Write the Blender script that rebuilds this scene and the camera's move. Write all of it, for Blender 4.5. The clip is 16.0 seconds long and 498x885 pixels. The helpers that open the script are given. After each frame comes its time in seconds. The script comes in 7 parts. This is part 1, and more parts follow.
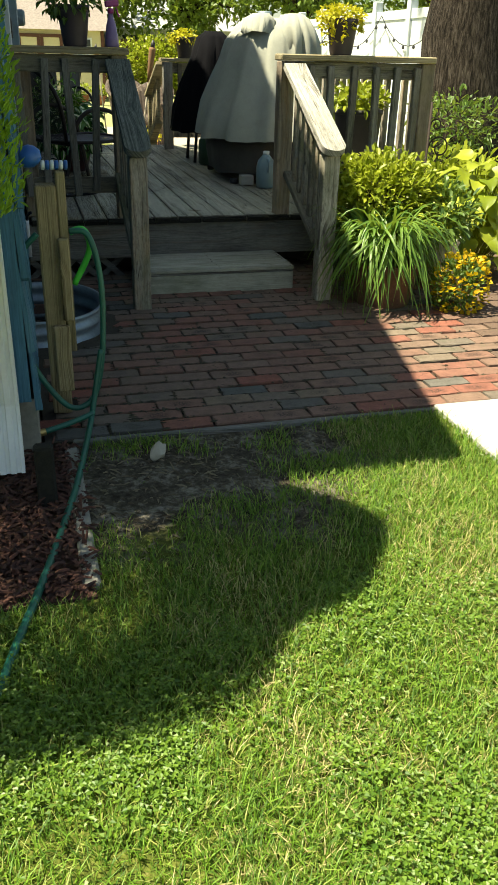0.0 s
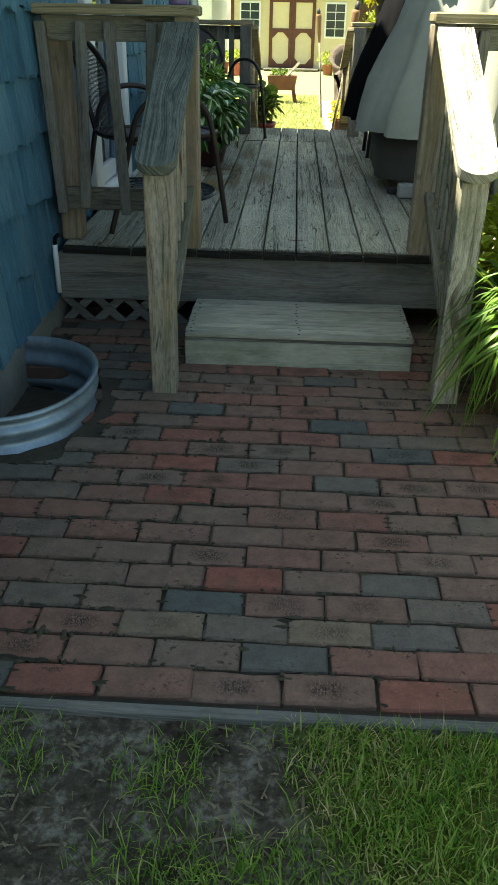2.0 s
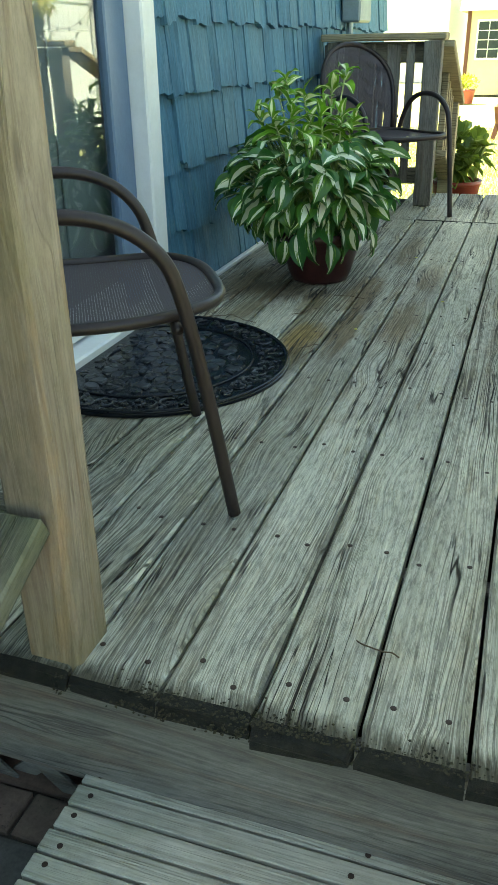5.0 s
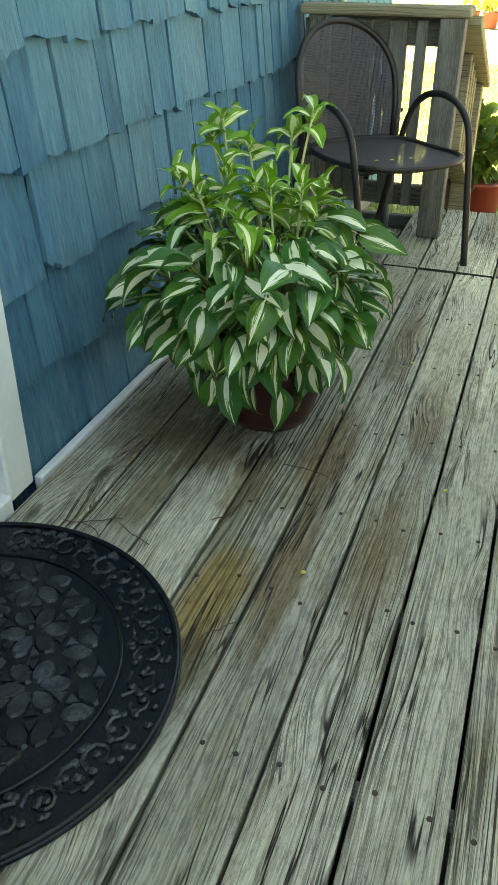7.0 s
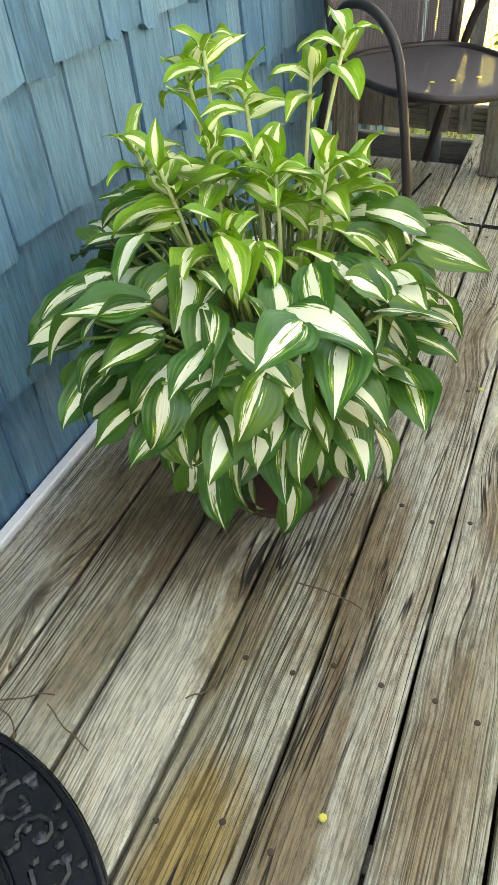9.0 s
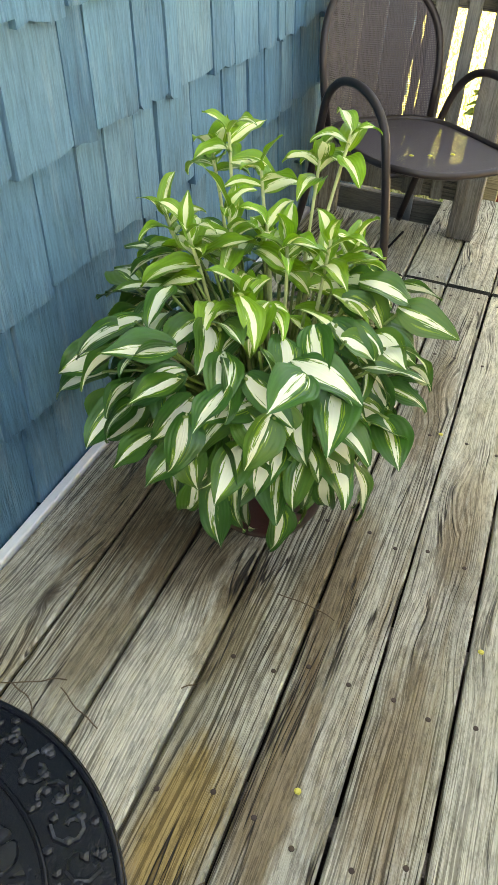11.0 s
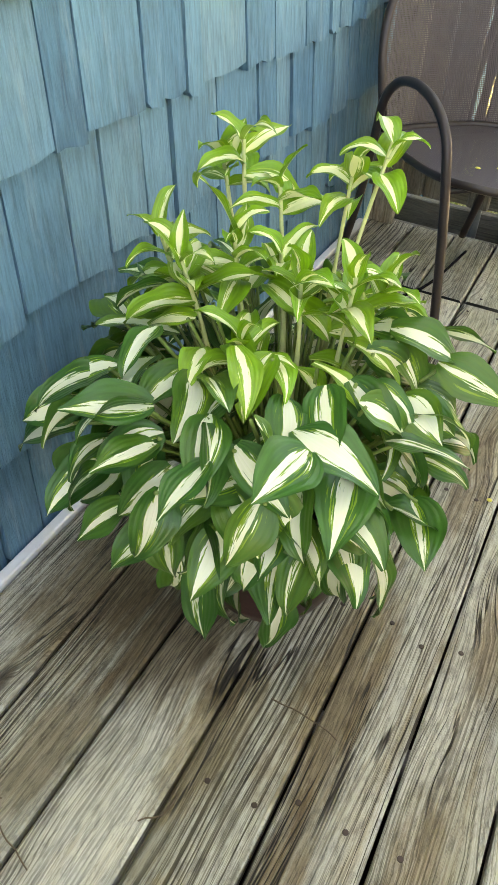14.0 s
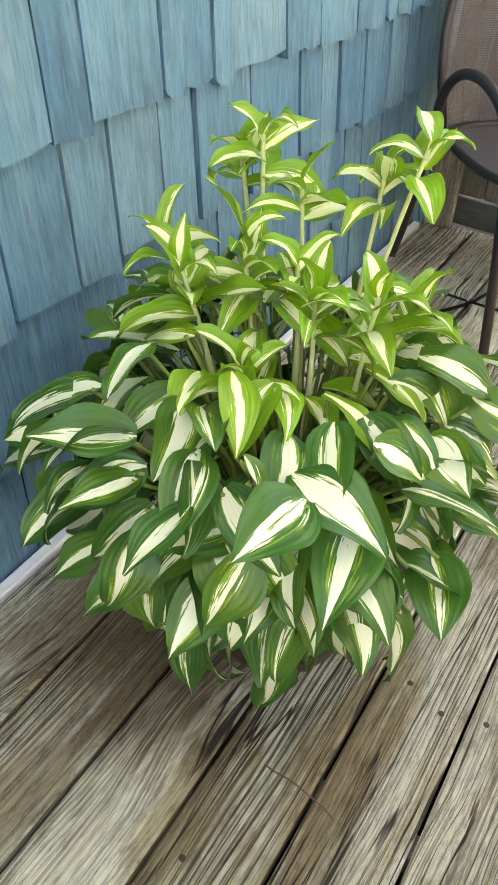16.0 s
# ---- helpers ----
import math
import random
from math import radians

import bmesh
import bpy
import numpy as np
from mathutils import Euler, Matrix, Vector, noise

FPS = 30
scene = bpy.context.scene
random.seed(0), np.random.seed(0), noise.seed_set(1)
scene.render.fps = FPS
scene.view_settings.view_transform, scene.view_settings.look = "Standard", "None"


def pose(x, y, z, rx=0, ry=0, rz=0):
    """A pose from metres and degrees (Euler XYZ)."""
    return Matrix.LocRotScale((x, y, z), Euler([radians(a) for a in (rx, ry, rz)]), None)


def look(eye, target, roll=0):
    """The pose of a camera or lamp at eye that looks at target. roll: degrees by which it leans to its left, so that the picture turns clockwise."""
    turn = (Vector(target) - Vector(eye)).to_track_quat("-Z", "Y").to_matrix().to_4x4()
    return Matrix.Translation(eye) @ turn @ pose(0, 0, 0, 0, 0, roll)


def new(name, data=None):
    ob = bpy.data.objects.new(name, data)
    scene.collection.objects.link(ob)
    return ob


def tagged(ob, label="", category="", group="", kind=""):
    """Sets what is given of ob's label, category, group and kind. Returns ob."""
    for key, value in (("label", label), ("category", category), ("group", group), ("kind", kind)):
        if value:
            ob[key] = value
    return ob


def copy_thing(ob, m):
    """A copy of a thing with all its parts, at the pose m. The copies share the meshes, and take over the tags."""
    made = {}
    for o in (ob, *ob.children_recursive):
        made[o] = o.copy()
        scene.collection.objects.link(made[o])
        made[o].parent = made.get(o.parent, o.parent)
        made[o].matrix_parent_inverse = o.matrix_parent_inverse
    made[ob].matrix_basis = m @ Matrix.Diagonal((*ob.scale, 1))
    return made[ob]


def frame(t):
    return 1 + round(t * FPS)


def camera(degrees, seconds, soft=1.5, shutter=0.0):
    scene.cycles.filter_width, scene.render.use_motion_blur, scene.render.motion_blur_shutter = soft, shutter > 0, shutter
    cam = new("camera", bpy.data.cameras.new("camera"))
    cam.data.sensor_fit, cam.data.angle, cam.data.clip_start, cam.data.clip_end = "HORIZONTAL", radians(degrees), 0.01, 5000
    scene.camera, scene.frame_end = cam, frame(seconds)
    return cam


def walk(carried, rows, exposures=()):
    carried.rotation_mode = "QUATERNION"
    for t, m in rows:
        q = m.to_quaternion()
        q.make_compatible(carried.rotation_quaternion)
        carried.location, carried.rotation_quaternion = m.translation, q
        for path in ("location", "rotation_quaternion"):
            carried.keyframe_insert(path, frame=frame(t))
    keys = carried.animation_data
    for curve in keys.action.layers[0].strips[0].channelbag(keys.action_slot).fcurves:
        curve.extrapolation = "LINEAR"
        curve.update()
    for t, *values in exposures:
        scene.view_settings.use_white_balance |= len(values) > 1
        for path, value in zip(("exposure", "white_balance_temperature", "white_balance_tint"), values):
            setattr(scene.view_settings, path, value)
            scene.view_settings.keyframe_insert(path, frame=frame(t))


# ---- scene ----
cam = camera(34.6, 16.0)
PATH = [
    (0, (-0.887, -4.894, 1.274), (-0.403, -3.159, 0.406), 1.4),
    (0.5, (-0.624, -4.538, 1.292), (-0.231, -2.781, 0.421), 1.6),
    (1, (-0.34, -4.16, 1.26), (-0.138, -2.371, 0.389), 1.2),
    (1.5, (-0.089, -3.807, 1.277), (-0.001, -2.025, 0.374), 1.8),
    (2, (0.112, -3.388, 1.266), (0.03, -1.623, 0.328), 1.0),
    (2.5, (0.233, -2.959, 1.269), (-0.031, -1.226, 0.306), 0.9),
    (3, (0.297, -2.558, 1.294), (-0.046, -0.838, 0.332), 0.8),
    (3.5, (0.37, -2.133, 1.287), (-0.085, -0.422, 0.357), 1.4),
    (4, (0.36, -1.699, 1.238), (-0.123, 0.014, 0.327), 1.6),
    (4.5, (0.331, -1.215, 1.207), (-0.176, 0.49, 0.293), 0.6),
    (5, (0.266, -0.766, 1.204), (-0.324, 0.925, 0.315), -1.0),
    (5.2, (0.217, -0.594, 1.195), (-0.329, 1.119, 0.319), -0.1),
    (7.3, (0.073, 0.559, 1.473), (-0.509, 2.133, 0.385), 0.8),
    (7.5, (0.054, 0.623, 1.468), (-0.547, 2.18, 0.366), 3.0),
    (8, (0.019, 0.815, 1.453), (-0.613, 2.317, 0.294), 0.9),
    (8.5, (-0.055, 0.984, 1.43), (-0.575, 2.464, 0.189), -1.5),
    (9, (-0.096, 1.155, 1.41), (-0.683, 2.581, 0.137), -1.8),
    (9.2, (-0.1, 1.189, 1.41), (-0.717, 2.622, 0.158), -1.8),
    (11.3, (-0.129, 0.969, 1.562), (-0.603, 2.478, 0.337), 5.6),
    (11.5, (-0.096, 0.964, 1.567), (-0.594, 2.473, 0.353), 5.3),
    (12, (-0.032, 0.954, 1.577), (-0.55, 2.475, 0.387), 6.1),
    (12.5, (-0.027, 0.975, 1.587), (-0.584, 2.496, 0.414), 5.7),
    (13, (-0.015, 1.008, 1.581), (-0.62, 2.515, 0.413), 5.4),
    (13.5, (-0.07, 1.097, 1.545), (-0.666, 2.594, 0.361), 5.7),
    (14, (-0.138, 1.283, 1.484), (-0.75, 2.721, 0.237), 4.9),
    (14.5, (-0.144, 1.406, 1.44), (-0.805, 2.812, 0.18), 4.7),
    (15, (-0.143, 1.431, 1.434), (-0.825, 2.789, 0.134), 4.7),
    (15.5, (-0.132, 1.435, 1.441), (-0.824, 2.801, 0.154), 5.0),
    (16, (-0.134, 1.445, 1.444), (-0.87, 2.806, 0.178), 4.4),
]
LIGHT = [(0, 1.36, 8000, -2), (0.5, 1.42, 8000, -2), (1.0, 1.74, 7800, -4), (1.5, 2.32, 7700, -4), (2.0, 2.14, 7700, -5), (2.5, 3.0, 7800, -5), (3.5, 3.27, 7900, -5), (4.0, 3.32, 8000, -6), (5.0, 3.34, 8300, -7), (7.5, 3.78, 10300, -2), (8.0, 4.28, 11000, 5), (9.0, 4.45, 11400, 13), (12.0, 4.24, 11400, 13), (13.5, 4.38, 11700, 13), (14.5, 4.42, 12000, 14), (16.0, 4.5, 12400, 15)]
walk(cam, [(t, look(eye, target, roll)) for t, eye, target, roll in PATH], LIGHT)

# ---- world and light ----
SUN_EL, SUN_AZ = radians(66.0), radians(270.0)
world = bpy.data.worlds.new("sky")
world.use_nodes = True
scene.world = world
_nt = world.node_tree
_sky = _nt.nodes.new("ShaderNodeTexSky")
_sky.sky_type, _sky.sun_disc = "NISHITA", False
_sky.sun_elevation, _sky.sun_rotation = SUN_EL, SUN_AZ
_nt.links.new(_sky.outputs[0], _nt.nodes["Background"].inputs[0])
_nt.nodes["Background"].inputs[1].default_value = 0.065
_sd = bpy.data.lights.new("sun", "SUN")
_sd.energy, _sd.angle, _sd.color = 5.0, radians(0.6), (1.0, 0.95, 0.86)
sun = new("sun", _sd)
sun.matrix_world = look((-4, 0.0, 9.0), (-4 + math.cos(SUN_EL), 0.0, 9.0 - math.sin(SUN_EL)))


# ---- building helpers ----
class Nodes:
    """A small wrapper that builds a principled material."""

    def __init__(self, name):
        self.m = bpy.data.materials.new(name)
        self.m.use_nodes = True
        self.t = self.m.node_tree
        self.p = self.t.nodes["Principled BSDF"]
        self.out = self.t.nodes["Material Output"]

    def add(self, kind, **kw):
        n = self.t.nodes.new(kind)
        for k, v in kw.items():
            if k in n.inputs:
                self.put(n.inputs[k], v)
        return n

    def put(self, socket, v):
        if isinstance(v, bpy.types.NodeSocket):
            self.t.links.new(v, socket)
        elif isinstance(v, tuple) and len(v) == 3 and socket.type == "RGBA":
            socket.default_value = (*v, 1.0)
        else:
            socket.default_value = v

    def coord(self, kind="Object", scale=(1, 1, 1), vary=True):
        c = self.t.nodes.new("ShaderNodeTexCoord").outputs[kind]
        m = self.t.nodes.new("ShaderNodeMapping")
        m.inputs["Scale"].default_value = scale
        self.t.links.new(c, m.inputs["Vector"])
        if vary:
            r = self.t.nodes.new("ShaderNodeObjectInfo").outputs["Random"]
            k = self.math("MULTIPLY", r, 37.0)
            self.t.links.new(k, m.inputs["Location"])
        return m.outputs[0]

    def noise(self, vec, scale, detail=4.0, rough=0.6, distort=0.0):
        n = self.t.nodes.new("ShaderNodeTexNoise")
        n.inputs["Scale"].default_value, n.inputs["Detail"].default_value = scale, detail
        n.inputs["Roughness"].default_value, n.inputs["Distortion"].default_value = rough, distort
        self.t.links.new(vec, n.inputs["Vector"])
        return n.outputs["Fac"]

    def voro(self, vec, scale, feature="F1", out="Distance"):
        n = self.t.nodes.new("ShaderNodeTexVoronoi")
        n.feature = feature
        n.inputs["Scale"].default_value = scale
        self.t.links.new(vec, n.inputs["Vector"])
        return n.outputs[out]

    def wave(self, vec, scale, distort, detail=2.0, dscale=1.0, axis="X"):
        n = self.t.nodes.new("ShaderNodeTexWave")
        n.bands_direction = axis
        n.inputs["Scale"].default_value, n.inputs["Distortion"].default_value = scale, distort
        n.inputs["Detail"].default_value, n.inputs["Detail Scale"].default_value = detail, dscale
        self.t.links.new(vec, n.inputs["Vector"])
        return n.outputs["Fac"]

    def math(self, op, a, b=0.5, c=0.0):
        n = self.t.nodes.new("ShaderNodeMath")
        n.operation = op
        for s, v in zip(n.inputs, (a, b, c)):
            self.put(s, v)
        return n.outputs[0]

    def ramp(self, fac, *stops):
        n = self.t.nodes.new("ShaderNodeValToRGB")
        while len(n.color_ramp.elements) < len(stops):
            n.color_ramp.elements.new(0.5)
        for e, (at, col) in zip(n.color_ramp.elements, stops):
            e.position = at
            e.color = (*col, 1.0) if isinstance(col, tuple) else (col, col, col, 1.0)
        self.t.links.new(fac, n.inputs[0])
        return n.outputs[0]

    def mix(self, fac, a, b, kind="MIX"):
        n = self.t.nodes.new("ShaderNodeMix")
        n.data_type, n.blend_type = "RGBA", kind
        self.put(n.inputs[0], fac)
        self.put(n.inputs[6], a)
        self.put(n.inputs[7], b)
        return n.outputs[2]

    def rand(self):
        return self.t.nodes.new("ShaderNodeObjectInfo").outputs["Random"]

    def island(self):
        return self.t.nodes.new("ShaderNodeNewGeometry").outputs["Random Per Island"]

    def bump(self, height, strength=0.4, distance=0.004):
        n = self.t.nodes.new("ShaderNodeBump")
        n.inputs["Strength"].default_value, n.inputs["Distance"].default_value = strength, distance
        self.t.links.new(height, n.inputs["Height"])
        self.t.links.new(n.outputs[0], self.p.inputs["Normal"])

    def done(self, color, rough=0.8, metal=0.0, spec=0.5):
        self.put(self.p.inputs["Base Color"], color)
        self.put(self.p.inputs["Roughness"], rough)
        self.put(self.p.inputs["Metallic"], metal)
        self.put(self.p.inputs["Specular IOR Level"], spec)
        return self.m


def weathered_wood(name, axis, dark, mid, pale, moss=(0.16, 0.2, 0.12), moss_amount=0.25, rough=0.85, lines=230.0, contrast=1.0, bend=0.085, calm=0.45, brown=None, stains=(), crack=0.0, slope=0.0):
    """Grey weathered timber with the grain along one axis; stains and lighter patches are (x, y, half width, half
    length, colour, amount).
    """
    k = Nodes(name)
    sep = k.t.nodes.new("ShaderNodeSeparateXYZ")
    k.t.links.new(k.t.nodes.new("ShaderNodeTexCoord").outputs["Object"], sep.inputs[0])
    i = "XYZ".index(axis)
    along, p, q = (sep.outputs[n] for n in (i, (i + 1) % 3, (i + 2) % 3))
    if slope:
        p = k.math("MULTIPLY_ADD", along, -slope, p)
    across = k.math("MULTIPLY_ADD", p, 0.83, q)
    seed = k.math("MULTIPLY", k.rand(), 61.0)

    def vec(a, sa, b, sb, off=0.0):
        c = k.t.nodes.new("ShaderNodeCombineXYZ")
        k.put(c.inputs[0], k.math("MULTIPLY", a, sa))
        k.put(c.inputs[1], k.math("MULTIPLY", b, sb))
        k.put(c.inputs[2], k.math("ADD", seed, off))
        return c.outputs[0]

    warp = k.noise(vec(across, 7.0, along, 0.95), 1.0, 2, 0.45)
    knot = k.voro(vec(across, 6.5, along, 2.1, 23.0), 1.0)
    swirl = k.ramp(knot, (0.0, 1.0), (0.10, 0.62), (0.38, 0.0))
    v = k.math("MULTIPLY_ADD", warp, bend, k.math("MULTIPLY_ADD", swirl, 0.035, across))
    ring = k.noise(vec(v, lines, along, 0.9, 3.0), 1.0, 2.5, 0.6)
    fibre = k.noise(vec(across, lines * 3.2, along, 7.0, 5.0), 1.0, 3, 0.7)
    wear = k.noise(vec(across, 5.0, along, 1.6, 9.0), 1.0, 5, 0.65)
    blot = k.noise(vec(across, 16.0, along, 7.0, 11.0), 1.0, 6, 0.75)
    g = k.math("ADD", k.math("MULTIPLY", ring, 0.74), k.math("MULTIPLY", fibre, 0.26))
    d = 0.085 / contrast
    col = k.ramp(g, (0.5 - d * 1.35, dark), (0.5 - d * 0.45, mid), (0.5 + d * 0.5, pale), (0.5 + d * 2.6, mid))
    soft = k.ramp(k.noise(vec(across, 6.0, along, 1.1, 29.0), 1.0, 3, 0.6), (0.44, 0.0), (0.62, calm))
    even = k.mix(k.ramp(fibre, (0.3, 0.0), (0.7, 1.0)), tuple((a + b) * 0.5 for a, b in zip(mid, pale)), pale)
    col = k.mix(soft, col, even)
    if brown:
        b = k.ramp(k.math("MULTIPLY_ADD", k.noise(vec(v, 30.0, along, 1.3, 31.0), 1.0, 5, 0.7), 0.6, k.math("MULTIPLY", blot, 0.4)), (0.5, 0.0), (0.62, 0.75))
        col = k.mix(b, col, k.mix(1.0, col, brown, "MULTIPLY"))
    tint = k.ramp(k.math("ADD", k.math("MULTIPLY", wear, 0.6), k.math("MULTIPLY", blot, 0.4)), (0.36, 0.5), (0.5, 0.92), (0.62, 1.14))
    col = k.mix(0.9, col, tint, "MULTIPLY")
    mossy = k.ramp(k.noise(vec(across, 4.0, along, 2.0, 17.0), 1.0, 4, 0.65), (0.5, 0.0), (0.7, moss_amount))
    col = k.mix(mossy, col, moss)
    col = k.mix(k.ramp(knot, (0.03, 0.85), (0.075, 0.55), (0.10, 0.0)), col, tuple(c * 0.8 for c in dark))
    streak = k.noise(vec(across, 40.0, along, 3.5, 41.0), 1.0, 4, 0.7)
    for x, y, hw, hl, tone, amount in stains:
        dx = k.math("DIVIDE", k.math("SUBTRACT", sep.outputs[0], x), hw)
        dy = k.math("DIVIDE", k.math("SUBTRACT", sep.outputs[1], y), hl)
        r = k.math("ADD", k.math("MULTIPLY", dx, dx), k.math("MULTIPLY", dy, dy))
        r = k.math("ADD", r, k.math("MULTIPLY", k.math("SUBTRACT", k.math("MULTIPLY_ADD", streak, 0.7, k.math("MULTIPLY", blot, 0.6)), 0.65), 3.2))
        evened = k.mix(0.4, col, tuple((a + 2 * b) / 3 for a, b in zip(pale, mid)))
        col = k.mix(k.ramp(r, (0.25, amount), (1.0, 0.0)), col, k.mix(1.0, evened, tone, "MULTIPLY"))
    per = k.ramp(k.rand(), (0.0, 0.78), (1.0, 1.14))
    col = k.mix(1.0, col, per, "MULTIPLY")
    h = g
    if crack:
        c1 = k.math("ABSOLUTE", k.math("SUBTRACT", k.noise(vec(v, 34.0, along, 1.1, 47.0), 1.0, 3, 0.55), 0.5))
        gate = k.ramp(k.noise(vec(across, 9.0, along, 2.4, 53.0), 1.0, 3, 0.6), (0.46, 0.0), (0.58, crack))
        line = k.math("MULTIPLY", k.ramp(c1, (0.006, 1.0), (0.016, 0.0)), gate)
        fleck = k.ramp(k.noise(vec(across, 150.0, along, 26.0, 59.0), 1.0, 5, 0.8), (0.40, 0.5), (0.5, 1.0), (0.62, 1.14))
        col = k.mix(0.75 * crack, col, fleck, "MULTIPLY")
        col = k.mix(line, col, tuple(c * 0.45 for c in dark))
        h = k.math("SUBTRACT", g, line)
    k.bump(h, 0.9, 0.005)
    return k.done(col, rough, spec=0.25)


def plain(name, color, rough=0.6, metal=0.0, vary=0.25, scale=9.0, bump=0.15, spec=0.5):
    """A nearly even surface with blotches and fine relief."""
    k = Nodes(name)
    n = k.noise(k.coord(), scale, 5, 0.65)
    f = k.noise(k.coord(), scale * 9, 3, 0.6)
    t = k.ramp(k.math("ADD", k.math("MULTIPLY", n, 0.7), k.math("MULTIPLY", f, 0.3)), (0.3, 1.0 - vary), (0.7, 1.0 + vary * 0.5))
    k.bump(f, bump, 0.003)
    return k.done(k.mix(1.0, color, t, "MULTIPLY"), rough, metal, spec)


def foliage(name, dark, light, rough=0.45, back=0.35, tip=None):
    """Leaves that differ one by one and let some light through."""
    k = Nodes(name)
    r = k.math("FRACT", k.math("ADD", k.island(), k.rand()))
    col = k.ramp(r, (0.0, dark), (0.75, light), (1.0, tip or light))
    k.put(k.p.inputs["Base Color"], col)
    k.p.inputs["Roughness"].default_value = rough
    tr = k.add("ShaderNodeBsdfTranslucent")
    k.put(tr.inputs["Color"], k.mix(0.5, col, (0.35, 0.42, 0.05), "MIX"))
    mx = k.add("ShaderNodeMixShader")
    mx.inputs[0].default_value = back
    k.t.links.new(k.p.outputs[0], mx.inputs[1])
    k.t.links.new(tr.outputs[0], mx.inputs[2])
    k.t.links.new(mx.outputs[0], k.out.inputs[0])
    return k.m


def root(name, at, label="", category="", group="", kind=""):
    ob = new(name)
    ob.empty_display_size = 0.1
    ob.matrix_basis = Matrix.Translation(at)
    return tagged(ob, label, category, group, kind)


def mesh_of(name, bm, material, smooth=False):
    me = bpy.data.meshes.new(name)
    bm.to_mesh(me)
    bm.free()
    if material:
        me.materials.append(material)
    if smooth:
        me.polygons.foreach_set("use_smooth", [True] * len(me.polygons))
    return me


def part(name, bm, material, parent, label="", smooth=False):
    """Links a bmesh as one mesh object under a thing or under a part (in world coordinates)."""
    ob = new(name, mesh_of(name, bm, material, smooth))
    up = parent
    m = Matrix()
    while up is not None:
        m = up.matrix_basis @ up.matrix_parent_inverse @ m if up.parent is None else up.matrix_parent_inverse @ up.matrix_basis @ m
        up = up.parent
    ob.parent = parent
    ob.matrix_parent_inverse = m.inverted()
    return tagged(ob, label)


def alone(name, bm, material, label, category, kind="", group="", smooth=False):
    return tagged(new(name, mesh_of(name, bm, material, smooth)), label, category, group, kind)


def piece(name, me, parent, m):
    """One of many alike pieces on a shared mesh."""
    ob = new(name, me)
    ob.parent = parent
    ob.matrix_parent_inverse = parent.matrix_basis.inverted()
    ob.matrix_basis = m
    return ob


def box(bm, x0, x1, y0, y1, z0, z1, bevel=0.0, m=None):
    vs = [bm.verts.new((x, y, z)) for x in (x0, x1) for y in (y0, y1) for z in (z0, z1)]
    fs = [bm.faces.new([vs[i] for i in q]) for q in ((0, 1, 3, 2), (4, 6, 7, 5), (0, 4, 5, 1), (2, 3, 7, 6), (0, 2, 6, 4), (1, 5, 7, 3))]
    if bevel:
        r = bmesh.ops.bevel(bm, geom=list({e for f in fs for e in f.edges}), offset=bevel, segments=1, affect="EDGES")
        vs = list({v for f in r["faces"] for v in f.verts} | {v for v in vs if v.is_valid})
    if m is not None:
        bmesh.ops.transform(bm, matrix=m, verts=vs)
    return vs


def new_box(*a, bevel=0.004, m=None):
    bm = bmesh.new()
    box(bm, *a, bevel=bevel, m=m)
    return bm


def beam(bm, a, b, w, h, side=(1, 0, 0), bevel=0.004):
    """A timber from a to b; w along side, h across it."""
    a, b, side = Vector(a), Vector(b), Vector(side).normalized()
    d = (b - a).normalized()
    side = (side - d * side.dot(d)).normalized()
    up = d.cross(side)
    m = Matrix.Translation(a) @ Matrix((side, d, up)).transposed().to_4x4()
    n = (b - a).length
    return box(bm, -w / 2, w / 2, 0, n, -h / 2, h / 2, bevel, m)


def new_beam(*a, **kw):
    bm = bmesh.new()
    beam(bm, *a, **kw)
    return bm


def tube(bm, pts, r, n=8, closed=False):
    """A round bar through points; r may be a list."""
    pts = [Vector(p) for p in pts]
    rs = r if isinstance(r, (list, tuple)) else [r] * len(pts)
    rings, ref = [], None
    for i, p in enumerate(pts):
        a = pts[i - 1] if i or closed else p
        b = pts[(i + 1) % len(pts)] if i < len(pts) - 1 or closed else p
        d = (b - a).normalized()
        if ref is None:
            ref = d.orthogonal().normalized()
        ref = (ref - d * ref.dot(d)).normalized()
        u = d.cross(ref)
        rings.append([bm.verts.new(p + (ref * math.cos(t) + u * math.sin(t)) * rs[i]) for t in (2 * math.pi * k / n for k in range(n))])
    pairs = list(zip(rings, rings[1:])) + ([(rings[-1], rings[0])] if closed else [])
    for p, q in pairs:
        for k in range(n):
            bm.faces.new((p[k], p[(k + 1) % n], q[(k + 1) % n], q[k]))
    if not closed:
        bm.faces.new(rings[0][::-1])
        bm.faces.new(rings[-1])


def new_tube(pts, r, n=8, closed=False):
    bm = bmesh.new()
    tube(bm, pts, r, n, closed)
    return bm


def smooth_path(pts, k=6):
    """Catmull-Rom through points."""
    pts = [Vector(p) for p in pts]
    out = []
    for i in range(len(pts) - 1):
        p0, p1, p2, p3 = pts[max(i - 1, 0)], pts[i], pts[i + 1], pts[min(i + 2, len(pts) - 1)]
        for j in range(k):
            t = j / k
            out.append(0.5 * (2 * p1 + (p2 - p0) * t + (2 * p0 - 5 * p1 + 4 * p2 - p3) * t * t + (3 * p1 - p0 - 3 * p2 + p3) * t ** 3))
    out.append(pts[-1])
    return out


